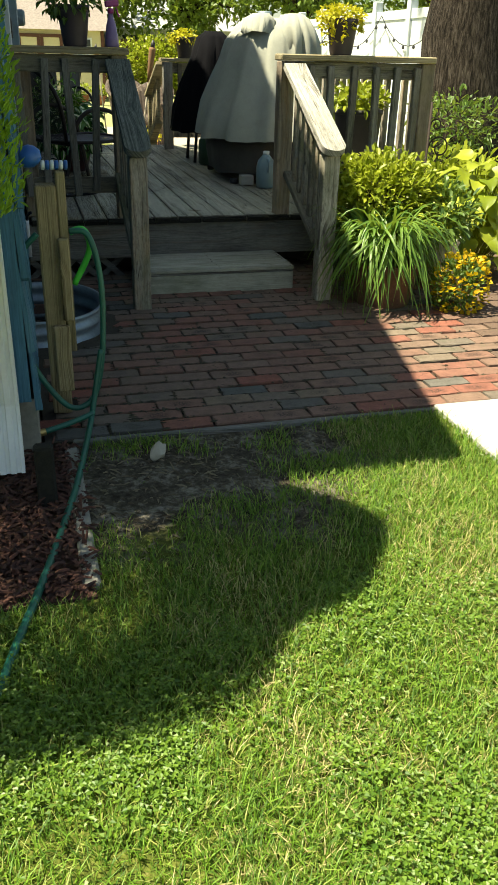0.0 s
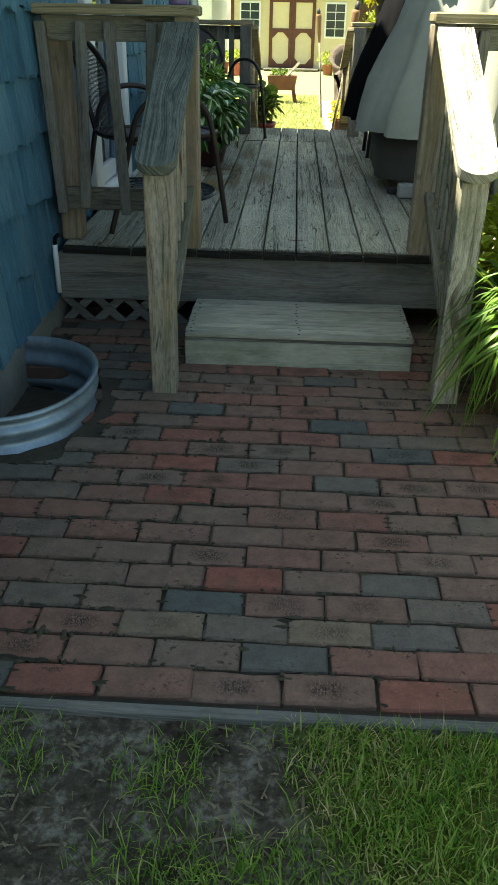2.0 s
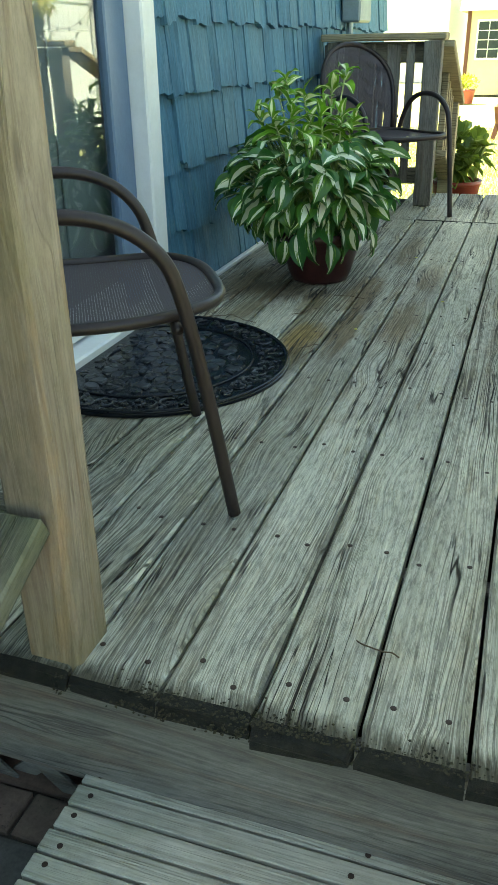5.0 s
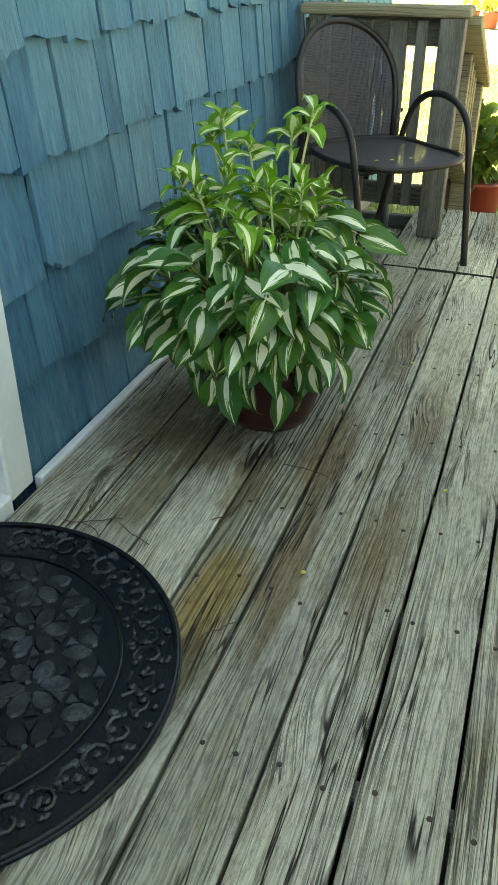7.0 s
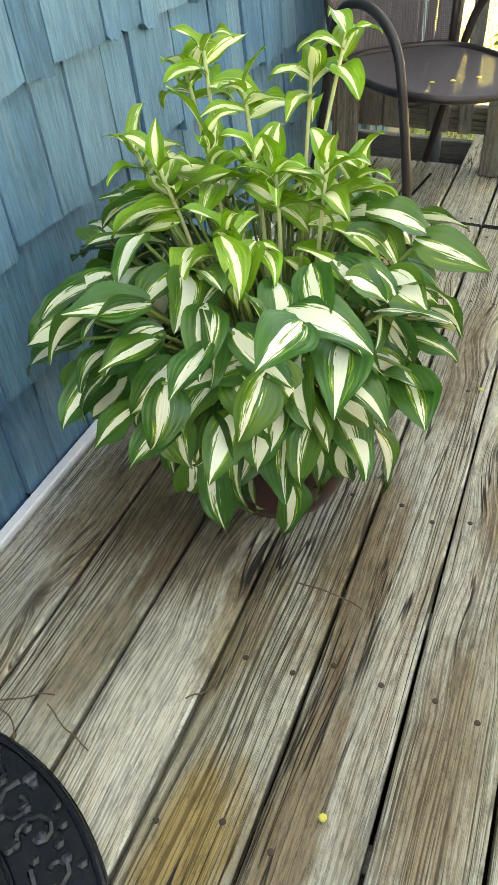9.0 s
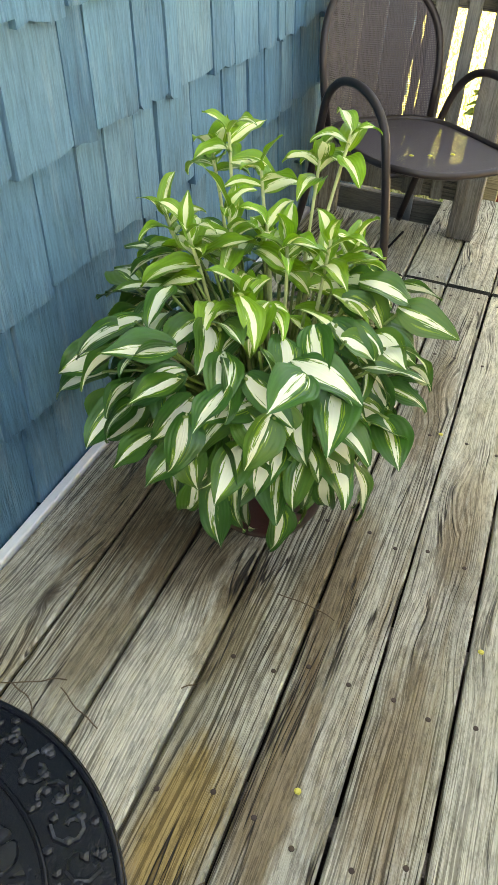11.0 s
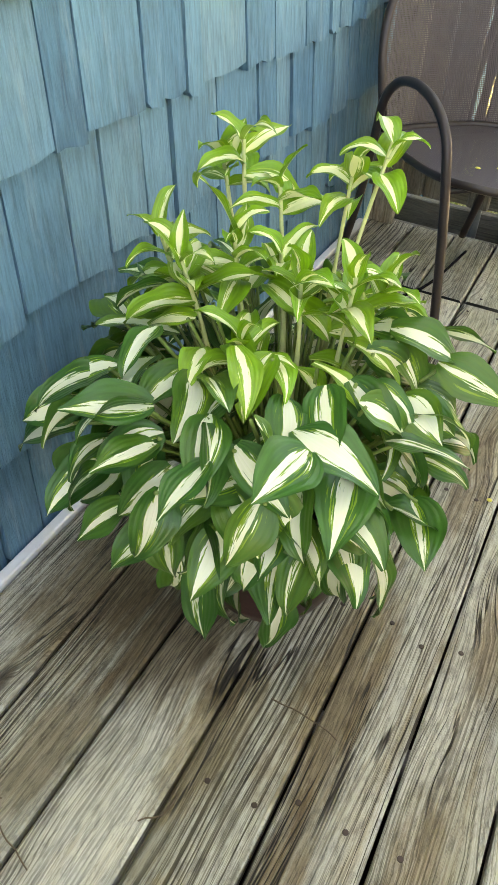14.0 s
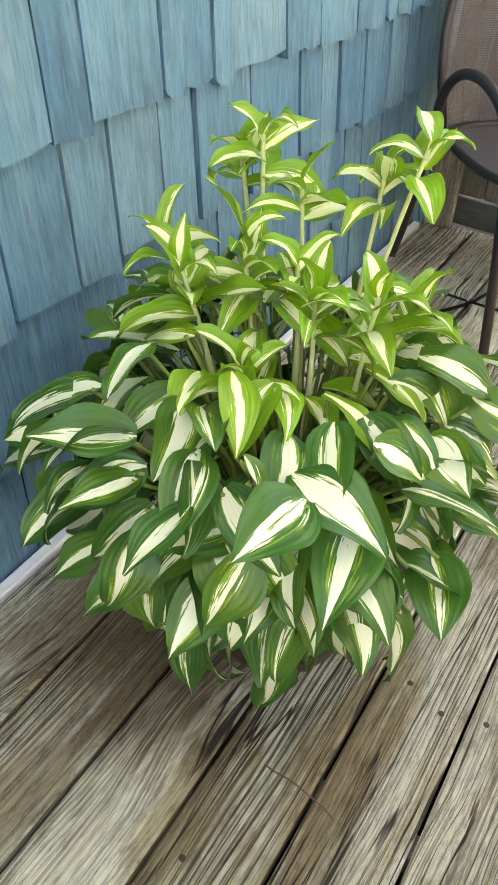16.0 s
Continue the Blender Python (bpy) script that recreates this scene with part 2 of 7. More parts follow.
def lathe(bm, profile, at, n=24, squash=1.0, lean=0.0):
    """Turns (radius, height) pairs round a vertical axis."""
    rings = []
    for r, z in profile:
        rings.append([bm.verts.new((at[0] + r * math.cos(t), at[1] + r * math.sin(t) * squash, at[2] + z)) for t in (2 * math.pi * k / n for k in range(n))])
    for p, q in zip(rings, rings[1:]):
        for k in range(n):
            bm.faces.new((p[k], p[(k + 1) % n], q[(k + 1) % n], q[k]))
    bm.faces.new(rings[0][::-1])
    bm.faces.new(rings[-1])


def new_lathe(profile, at, n=24, squash=1.0):
    bm = bmesh.new()
    lathe(bm, profile, at, n, squash)
    return bm


def raw_mesh(name, verts, faces, material, smooth=False):
    me = bpy.data.meshes.new(name)
    me.from_pydata(verts, [], faces)
    me.materials.append(material)
    if smooth:
        me.polygons.foreach_set("use_smooth", [True] * len(me.polygons))
    return me


# ---- materials ----
WET = (0.56, 0.43, 0.30)
DECK = weathered_wood("deck_wood", "Y", (0.055, 0.046, 0.035), (0.27, 0.245, 0.19), (0.59, 0.565, 0.475), moss=(0.16, 0.15, 0.09), moss_amount=0.4, lines=330.0, contrast=1.75, bend=0.085, calm=0.62, brown=(0.64, 0.54, 0.41), crack=1.0, rough=0.68,
                      # tones above 1 lighten the boards at the front, along x 0.07 and at the rear
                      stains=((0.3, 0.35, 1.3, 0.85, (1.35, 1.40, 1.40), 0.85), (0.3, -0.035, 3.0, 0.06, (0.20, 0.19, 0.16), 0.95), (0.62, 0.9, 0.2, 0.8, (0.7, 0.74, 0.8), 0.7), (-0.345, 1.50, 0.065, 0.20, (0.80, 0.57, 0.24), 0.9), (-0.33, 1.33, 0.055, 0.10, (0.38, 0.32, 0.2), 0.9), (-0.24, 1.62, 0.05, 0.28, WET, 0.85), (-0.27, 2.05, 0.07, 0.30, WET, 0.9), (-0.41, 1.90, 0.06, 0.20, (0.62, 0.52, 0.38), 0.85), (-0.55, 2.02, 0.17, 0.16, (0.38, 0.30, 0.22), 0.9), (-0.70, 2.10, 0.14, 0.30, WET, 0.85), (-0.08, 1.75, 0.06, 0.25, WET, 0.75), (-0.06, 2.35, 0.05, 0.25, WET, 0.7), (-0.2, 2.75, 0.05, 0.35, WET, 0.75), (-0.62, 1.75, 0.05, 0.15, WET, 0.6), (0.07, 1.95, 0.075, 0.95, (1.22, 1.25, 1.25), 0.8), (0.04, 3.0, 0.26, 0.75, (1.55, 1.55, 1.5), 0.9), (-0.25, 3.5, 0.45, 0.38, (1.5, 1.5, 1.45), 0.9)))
POST = weathered_wood("post_wood", "Z", (0.13, 0.095, 0.072), (0.27, 0.21, 0.162), (0.40, 0.325, 0.255), moss=(0.17, 0.15, 0.07), moss_amount=0.5, lines=95.0, contrast=0.4, bend=0.13, calm=0.95, brown=(0.82, 0.66, 0.48), crack=0.35)
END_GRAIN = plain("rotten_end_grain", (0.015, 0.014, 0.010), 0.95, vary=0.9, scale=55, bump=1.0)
RAIL_X = weathered_wood("rail_wood_x", "X", (0.085, 0.075, 0.065), (0.19, 0.175, 0.145), (0.28, 0.255, 0.21), lines=300.0, contrast=0.8, bend=0.04, calm=0.8, crack=0.6)
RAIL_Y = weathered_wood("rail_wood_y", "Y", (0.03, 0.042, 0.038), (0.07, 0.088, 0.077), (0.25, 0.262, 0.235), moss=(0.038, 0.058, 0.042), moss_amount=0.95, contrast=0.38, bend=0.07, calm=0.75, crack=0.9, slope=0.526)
LOW_RAIL = weathered_wood("low_rail", "Y", (0.09, 0.08, 0.065), (0.19, 0.175, 0.14), (0.29, 0.27, 0.22), moss=(0.14, 0.15, 0.07), moss_amount=0.6, contrast=0.7, bend=0.05, calm=0.8, crack=0.6, slope=0.5)
# pale copy of the rail wood, with strong sunlight put into its colour
SUNLIT_RAIL = weathered_wood("sunlit_rail", "Y", (0.25, 0.225, 0.19), (0.46, 0.435, 0.39), (0.60, 0.58, 0.53), moss_amount=0.1, contrast=0.6, bend=0.05, crack=0.8, slope=0.526)
GREY_Z = weathered_wood("grey_rail_wood", "Z", (0.105, 0.095, 0.085), (0.19, 0.178, 0.16), (0.28, 0.265, 0.24), moss=(0.14, 0.14, 0.10), moss_amount=0.25, lines=300.0, contrast=0.45, bend=0.035, calm=0.9, brown=(0.8, 0.68, 0.56), crack=0.6)
RAIL_Z = weathered_wood("rail_wood_z", "Z", (0.13, 0.102, 0.078), (0.30, 0.262, 0.213), (0.46, 0.415, 0.35), moss=(0.12, 0.14, 0.07), moss_amount=0.6, lines=150.0, contrast=0.55, bend=0.09, calm=0.85, brown=(0.74, 0.58, 0.43), crack=0.9)
STEP_X = weathered_wood("step_wood", "X", (0.30, 0.28, 0.22), (0.44, 0.42, 0.34), (0.55, 0.53, 0.44), moss_amount=0.5, calm=0.95, contrast=0.4, bend=0.04, crack=0.3)
FASCIA = weathered_wood("fascia_wood", "X", (0.075, 0.071, 0.066), (0.152, 0.147, 0.137), (0.24, 0.233, 0.218), moss=(0.06, 0.065, 0.06), moss_amount=0.45, lines=170.0, calm=0.95, contrast=0.45, bend=0.09, brown=(0.78, 0.62, 0.52), crack=0.45)
CAP = weathered_wood("cap_wood", "X", (0.13, 0.10, 0.06), (0.27, 0.22, 0.14), (0.38, 0.32, 0.21), moss_amount=0.15)


def brick_material():
    k = Nodes("paver_clay")
    r = k.rand()
    base = k.ramp(r, (0.0, (0.25, 0.085, 0.06)), (0.10, (0.222, 0.103, 0.077)), (0.35, (0.20, 0.115, 0.087)), (0.60, (0.19, 0.126, 0.097)), (0.78, (0.152, 0.122, 0.098)), (0.87, (0.094, 0.096, 0.090)), (0.94, (0.112, 0.108, 0.10)), (0.97, (0.205, 0.148, 0.105)))
    n = k.noise(k.coord(), 22, 5, 0.7)
    f = k.noise(k.coord(), 150, 4, 0.65)
    t = k.ramp(k.math("ADD", k.math("MULTIPLY", n, 0.6), k.math("MULTIPLY", f, 0.4)), (0.32, 0.60), (0.66, 1.26))
    col = k.mix(1.0, base, t, "MULTIPLY")
    # dark brush marks in the middle of some bricks
    sep = k.t.nodes.new("ShaderNodeSeparateXYZ")
    k.t.links.new(k.coord(vary=False), sep.inputs[0])
    edge = k.math("MULTIPLY", k.math("SUBTRACT", k.noise(k.coord(), 30, 3, 0.6), 0.5), 0.06)
    ax = k.ramp(k.math("ADD", k.math("ABSOLUTE", sep.outputs[0]), edge), (0.02, 1.0), (0.06, 0.0))
    ay = k.ramp(k.math("ABSOLUTE", sep.outputs[1]), (0.012, 1.0), (0.034, 0.0))
    pick = k.ramp(k.math("FRACT", k.math("MULTIPLY", r, 17.3)), (0.72, 0.0), (0.9, 1.0))
    brush = k.noise(k.coord(scale=(1.6, 0.7, 1)), 170, 5, 0.8)
    mark = k.math("MULTIPLY", k.math("MULTIPLY", k.math("MULTIPLY", ax, ay), pick), k.ramp(brush, (0.44, 0.0), (0.54, 0.92)))
    col = k.mix(mark, col, (0.02, 0.016, 0.013))
    spots = k.ramp(k.noise(k.coord(), 65, 5, 0.75), (0.54, 0.0), (0.62, 0.85))
    where = k.ramp(k.noise(k.coord(), 11, 3, 0.6), (0.54, 0.0), (0.62, 1.0))
    col = k.mix(k.math("MULTIPLY", spots, where), col, (0.026, 0.021, 0.016))
    green = k.ramp(k.noise(k.coord(), 8, 4, 0.6), (0.58, 0.0), (0.72, 0.4))
    col = k.mix(green, col, (0.07, 0.085, 0.05))
    # darker towards the rims, with a ragged inner edge
    rag = k.math("MULTIPLY", k.math("SUBTRACT", k.noise(k.coord(), 45, 4, 0.7), 0.5), 0.02)
    ey = k.ramp(k.math("ADD", k.math("ABSOLUTE", sep.outputs[1]), rag), (0.035, 0.0), (0.042, 1.0))
    ex = k.ramp(k.math("ADD", k.math("ABSOLUTE", sep.outputs[0]), rag), (0.089, 0.0), (0.098, 1.0))
    col = k.mix(k.math("MULTIPLY", k.math("MAXIMUM", ex, ey), 0.4), col, (0.032, 0.027, 0.02))
    k.bump(k.math("ADD", n, k.math("MULTIPLY", f, 0.6)), 0.5, 0.003)
    return k.done(col, 0.82, spec=0.35)


BRICK = brick_material()


def ground_material():
    k = Nodes("soil_and_turf")
    v = k.coord(vary=False)
    n = k.noise(v, 2.2, 5, 0.65)
    f = k.noise(v, 45, 4, 0.7)
    far = k.t.nodes.new("ShaderNodeSeparateXYZ")
    k.t.links.new(v, far.inputs[0])
    turf = k.ramp(f, (0.3, (0.04, 0.06, 0.012)), (0.6, (0.12, 0.14, 0.03)), (0.8, (0.30, 0.26, 0.11)))
    soil = k.ramp(k.math("MULTIPLY_ADD", k.noise(v, 9, 5, 0.75), 0.6, k.math("MULTIPLY", f, 0.4)), (0.38, (0.035, 0.028, 0.02)), (0.5, (0.085, 0.073, 0.055)), (0.62, (0.24, 0.22, 0.185)))
    by = k.ramp(k.math("MULTIPLY_ADD", far.outputs[1], 2.0, 6.2), (0.0, 0.0), (1.0, 1.0))
    bx = k.math("MULTIPLY", k.ramp(k.math("MULTIPLY_ADD", far.outputs[0], -1.6, 0.85), (0.0, 0.0), (1.0, 1.0)), k.math("GREATER_THAN", far.outputs[0], -1.6))
    bare = k.ramp(k.math("ADD", k.math("MULTIPLY", by, bx), k.math("MULTIPLY_ADD", n, 1.6, -0.8)), (0.22, 0.0), (0.5, 1.0))
    yard = k.math("GREATER_THAN", far.outputs[1], 4.0)
    bare = k.math("MULTIPLY", bare, k.math("SUBTRACT", 1.0, yard))
    turf = k.mix(yard, turf, k.ramp(f, (0.3, (0.16, 0.19, 0.06)), (0.7, (0.44, 0.43, 0.22))))
    k.bump(f, 0.8, 0.02)
    return k.done(k.mix(bare, turf, soil), 0.95, spec=0.1)


GROUND = ground_material()
JOINT = plain("joint_dirt_and_shade", (0.045, 0.037, 0.027), 0.95, vary=0.5, scale=25, bump=0.6)
CONCRETE = plain("concrete", (0.42, 0.41, 0.38), 0.9, vary=0.2, scale=6, bump=0.3)
FOUND = plain("foundation_concrete", (0.26, 0.25, 0.22), 0.9, vary=0.45, scale=5, bump=0.5)
MULCH = plain("mulch", (0.075, 0.035, 0.024), 0.95, vary=0.7, scale=30, bump=1.0)


def shingle_material():
    k = Nodes("blue_stained_shingle")
    v = k.coord(scale=(1, 1, 0.07))
    g = k.noise(v, 75, 4, 0.65)
    b = k.noise(k.coord(scale=(1, 1, 0.5)), 8, 4, 0.6)
    base = k.ramp(k.rand(), (0.0, (0.043, 0.135, 0.215)), (0.5, (0.06, 0.168, 0.255)), (1.0, (0.092, 0.20, 0.272)))
    t = k.ramp(k.math("ADD", k.math("MULTIPLY", g, 0.5), k.math("MULTIPLY", b, 0.5)), (0.32, 0.62), (0.5, 1.0), (0.7, 1.28))
    col = k.mix(1.0, base, t, "MULTIPLY")
    worn = k.ramp(k.noise(k.coord(scale=(1, 1, 0.12)), 26, 5, 0.7), (0.54, 0.0), (0.72, 0.48))
    col = k.mix(worn, col, (0.20, 0.29, 0.34))
    fine = k.noise(k.coord(scale=(1, 1, 0.03)), 190, 3, 0.7)
    col = k.mix(0.8, col, k.ramp(fine, (0.34, 0.72), (0.5, 1.0), (0.66, 1.14)), "MULTIPLY")
    k.bump(k.math("ADD", g, k.math("MULTIPLY", fine, 0.5)), 0.8, 0.005)
    return k.done(col, 0.75, spec=0.3)


SHINGLE = shingle_material()
WHITE = plain("white_paint", (0.74, 0.75, 0.76), 0.45, vary=0.1, bump=0.05)
METAL = plain("brown_powder_coated_steel", (0.034, 0.024, 0.024), 0.42, 0.3, vary=0.3, scale=20, bump=0.1)
RUBBER = plain("black_rubber", (0.005, 0.007, 0.012), 0.24, vary=0.5, scale=14, bump=0.4, spec=0.3)
POT = plain("oxblood_glazed_pot", (0.055, 0.014, 0.014), 0.35, vary=0.4)
CHAR = plain("charcoal_pot", (0.03, 0.028, 0.034), 0.55)
TERRA = plain("terracotta", (0.30, 0.11, 0.06), 0.85, vary=0.35)
HOSE = plain("green_hose", (0.012, 0.12, 0.085), 0.4, vary=0.3)
ZINC = plain("galvanised_steel", (0.29, 0.36, 0.42), 0.42, 0.55, vary=0.45, scale=7, bump=0.15)
TAN = plain("tan_cover", (0.36, 0.365, 0.315), 0.85, vary=0.15, bump=0.3)
DARKCLOTH = plain("black_cover", (0.006, 0.006, 0.008), 0.95, spec=0.08)
BROWNCLOTH = plain("brown_cover_hem", (0.085, 0.073, 0.066), 0.85)


def bark_material():
    k = Nodes("furrowed_bark")
    w = k.noise(k.coord(scale=(1, 1, 0.4)), 5, 3, 0.6)
    v = k.coord(scale=(1, 1, 0.16))
    g = k.noise(v, 46, 5, 0.65, 0.8)
    f = k.noise(k.coord(scale=(1, 1, 0.5)), 110, 4, 0.7)
    h = k.math("ADD", k.math("MULTIPLY", g, 0.8), k.math("MULTIPLY", f, 0.2))
    col = k.ramp(h, (0.42, (0.012, 0.009, 0.007)), (0.52, (0.045, 0.035, 0.027)), (0.66, (0.11, 0.092, 0.077)))
    col = k.mix(1.0, col, k.ramp(w, (0.3, 0.7), (0.7, 1.2)), "MULTIPLY")
    k.bump(h, 1.0, 0.03)
    return k.done(col, 0.95, spec=0.2)


BARK = bark_material()
SIDING = plain("shed_siding", (0.62, 0.54, 0.36), 0.8, vary=0.1)
TRIM_BROWN = plain("shed_brown_trim", (0.10, 0.035, 0.022), 0.7)
ROOFING = plain("asphalt_shingles", (0.28, 0.24, 0.22), 0.95, vary=0.4, scale=16, bump=0.5)
FENCE_WHITE = plain("vinyl_white", (0.66, 0.71, 0.75), 0.55, vary=0.12)
FENCE_BROWN = plain("fence_brown", (0.14, 0.085, 0.05), 0.9)
YARD = foliage("yard_grass_blades", (0.14, 0.20, 0.05), (0.36, 0.42, 0.13), 0.6, 0.3, (0.55, 0.50, 0.28))
GRASS = foliage("grass_blades", (0.03, 0.105, 0.012), (0.19, 0.345, 0.035), 0.55, 0.35, (0.42, 0.41, 0.14))
STRAW = foliage("dry_grass", (0.30, 0.25, 0.10), (0.55, 0.47, 0.24), 0.7, 0.25)
LEAF = foliage("tree_leaves", (0.05, 0.11, 0.015), (0.16, 0.24, 0.04), 0.5, 0.4)
ARBOR = foliage("arborvitae_sprays", (0.075, 0.20, 0.013), (0.22, 0.42, 0.03), 0.6, 0.55)
LIME = foliage("lime_leaves", (0.17, 0.23, 0.02), (0.40, 0.44, 0.05), 0.45, 0.4)
STRAP = foliage("strap_leaves", (0.05, 0.13, 0.02), (0.16, 0.28, 0.05), 0.4, 0.35)
GREEN = foliage("green_leaves", (0.04, 0.10, 0.02), (0.12, 0.2, 0.04), 0.45, 0.35)
YELLOW = foliage("yellow_petals", (0.55, 0.30, 0.01), (0.75, 0.52, 0.02), 0.6, 0.4)
CREEP = foliage("golden_creeper", (0.45, 0.42, 0.03), (0.68, 0.58, 0.04), 0.5, 0.4)

DECK_Z, WALL = 0.395, -0.90

# ---- ground ----
# one sheet, dug out under the patio bedding
bm = bmesh.new()
_gx, _gy = (-300, -0.92, 2.60, 300), (-300, -2.179, 0.60, 300)
for i in range(3):
    for j in range(3):
        z = -0.09 if i == j == 1 else -0.02
        bm.faces.new([bm.verts.new((_gx[i + a], _gy[j + b], z)) for a, b in ((0, 0), (1, 0), (1, 1), (0, 1))])
for (xa, ya), (xb, yb) in (((-0.92, -2.179), (2.60, -2.179)), ((2.60, -2.179), (2.60, 0.60)), ((2.60, 0.60), (-0.92, 0.60)), ((-0.92, 0.60), (-0.92, -2.179))):
    bm.faces.new([bm.verts.new(p) for p in ((xa, ya, -0.09), (xb, yb, -0.09), (xb, yb, -0.02), (xa, ya, -0.02))])
bmesh.ops.remove_doubles(bm, verts=bm.verts, dist=1e-4)
ground = alone("ground", bm, GROUND, "sunlit lawn with bare dusty patches by the patio", "lawn", "structure")

bm = new_box(0.66, 1.95, -14, -2.165, -0.06, 0.004, bevel=0.006)
alone("concrete_walk", bm, CONCRETE, "pale concrete walk beside the lawn", "walkway", "structure")
bm = new_box(-6.0, -0.80, -3.14, -2.20, -0.1, -0.012, bevel=0)
alone("mulch_bed", bm, MULCH, "red-brown shredded mulch bed along the house", "mulch bed", "structure")
bm = new_beam((-0.80, -2.193, -0.026), (0.66, -2.193, -0.026), 0.028, 0.05, side=(0, 1, 0))
alone("edging_board", bm, FASCIA, "grey timber edging board between lawn and bricks", "edging", "structure")

# ---- house ----
house = root("house", (WALL - 3, 1, 0), "blue cedar-shingled house with a white patio door", "house", kind="structure")
bm = bmesh.new()
box(bm, -6.9, WALL - 0.03, -2.28, 0.92, 0.2, 3.0)
box(bm, -6.9, WALL - 0.03, 1.70, 5.82, 0.2, 3.0)
box(bm, -6.9, WALL - 0.03, 0.92, 1.70, 2.45, 3.0)
box(bm, -6.9, -1.35, 0.92, 1.70, 0.2, 2.45)
v = [bm.verts.new((x, y, z)) for x in (-6.9, WALL - 0.03) for y, z in ((-2.28, 3.0), (1.45, 4.85), (5.82, 3.0))]
for q in ((0, 1, 2), (3, 5, 4), (0, 3, 4, 1), (1, 4, 5, 2)):
    bm.faces.new([v[n] for n in q])
part("wall", bm, SHINGLE, house)
part("foundation", new_box(-6.9, WALL - 0.012, -2.26, 5.80, -0.3, 0.2), FOUND, house, "bare concrete foundation")
bm = bmesh.new()
_e = [(-2.63, 2.93), (1.45, 4.97), (5.96, 2.96)]
for (ya, za), (yb, zb) in zip(_e, _e[1:]):
    v = [bm.verts.new((x, y, z + dz)) for x in (-7.2, -0.75) for (y, z) in ((ya, za), (yb, zb)) for dz in (-0.12, 0)]
    for q in ((0, 1, 3, 2), (4, 6, 7, 5), (0, 4, 5, 1), (2, 3, 7, 6), (0, 2, 6, 4), (1, 5, 7, 3)):
        bm.faces.new([v[n] for n in q])
part("roof", bm, ROOFING, house)

# ---- deck ----
deck = root("deck", (0, 2, 0), "weathered grey timber deck two steps above the bricks", "deck", kind="structure")
rng = random.Random(4)


def deck_board(xa, xb, ya, yb, top):
    """A board with slightly uneven worn edges and dark ends."""
    bm = bmesh.new()
    n = 12
    rows = []
    for i in range(n + 1):
        y = ya + (yb - ya) * (i - 2) / (n - 2) if i > 2 else ya + (0.0, 0.013 + rng.uniform(-0.007, 0.012), 0.045)[i]
        drop = (0.014, 0.004, 0.0)[i] if i < 3 else 0.0
        j = [rng.uniform(-0.0012, 0.0012) * (1 + 2 * (i < 2)) for _ in range(2)]
        e = [rng.uniform(-0.008, 0.008) * (i == 0) for _ in range(7)]
        crown = rng.uniform(-0.0008, 0.0008) - drop * rng.uniform(0.5, 1.2)
        sec = [(xa + j[0], -0.034), (xa + j[0], -0.004 - drop), (xa + 0.004 + j[0], -drop * rng.uniform(0.6, 1.3)), ((xa + xb) / 2, crown), (xb - 0.004 + j[1], -drop * rng.uniform(0.6, 1.3)), (xb + j[1], -0.004 - drop), (xb + j[1], -0.034)]
        rows.append([bm.verts.new((x, y + e[k], top + z)) for k, (x, z) in enumerate(sec)])
    for p, q in zip(rows, rows[1:]):
        for k in range(7):
            bm.faces.new((p[k], q[k], q[(k + 1) % 7], p[(k + 1) % 7]))
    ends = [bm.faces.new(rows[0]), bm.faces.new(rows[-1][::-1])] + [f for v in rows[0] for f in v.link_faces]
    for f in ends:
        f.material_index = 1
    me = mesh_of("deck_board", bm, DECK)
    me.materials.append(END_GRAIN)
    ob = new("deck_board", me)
    ob.parent = deck
    ob.matrix_parent_inverse = deck.matrix_basis.inverted()


for i in range(-5, 12):
    xa, xb = i * 0.1415 + 0.0034 + rng.uniform(-0.001, 0.001), (i + 1) * 0.1415 - 0.0034 + rng.uniform(-0.001, 0.001)
    f0 = -0.024 + rng.uniform(-0.007, 0.007)
    if xb < -0.26:
        f0 = 0.0 + rng.uniform(-0.02, 0.0)
    deck_board(xa, xb, f0, 3.437, DECK_Z + rng.uniform(-0.002, 0.0015))
    deck_board(xa, xb, 3.443, 3.90 if xb < -0.40 else 4.28, DECK_Z + rng.uniform(-0.001, 0.002))
deck_board(-0.862, -0.7105, -0.01, 3.90, DECK_Z - 0.001)
part("fascia", new_box(-0.89, 1.62, 0.0, 0.036, 0.157, DECK_Z - 0.036), FASCIA, deck)
part("fascia", new_box(-0.89, 1.62, 4.235, 4.27, 0.05, DECK_Z - 0.036), FASCIA, deck)
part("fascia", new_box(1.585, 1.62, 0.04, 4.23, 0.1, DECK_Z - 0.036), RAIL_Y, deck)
# dark sheet added so that the gaps between boards read as deep shade
part("shaded_soil", new_box(-0.85, 1.58, 0.34, 4.22, 0.02, 0.10, bevel=0), JOINT, deck, "dark sheet added for the shade under the boards")
for k in range(10):
    part("joist", new_box(-0.88, 1.58, 0.41 + k * 0.395, 0.448 + k * 0.395, 0.21, DECK_Z - 0.036), FASCIA, deck)
part("wall_strip", new_box(-0.888, -0.866, 1.73, 3.83, DECK_Z - 0.03, DECK_Z + 0.008, bevel=0.003), WHITE, deck, "white trim strip at the foot of the wall")

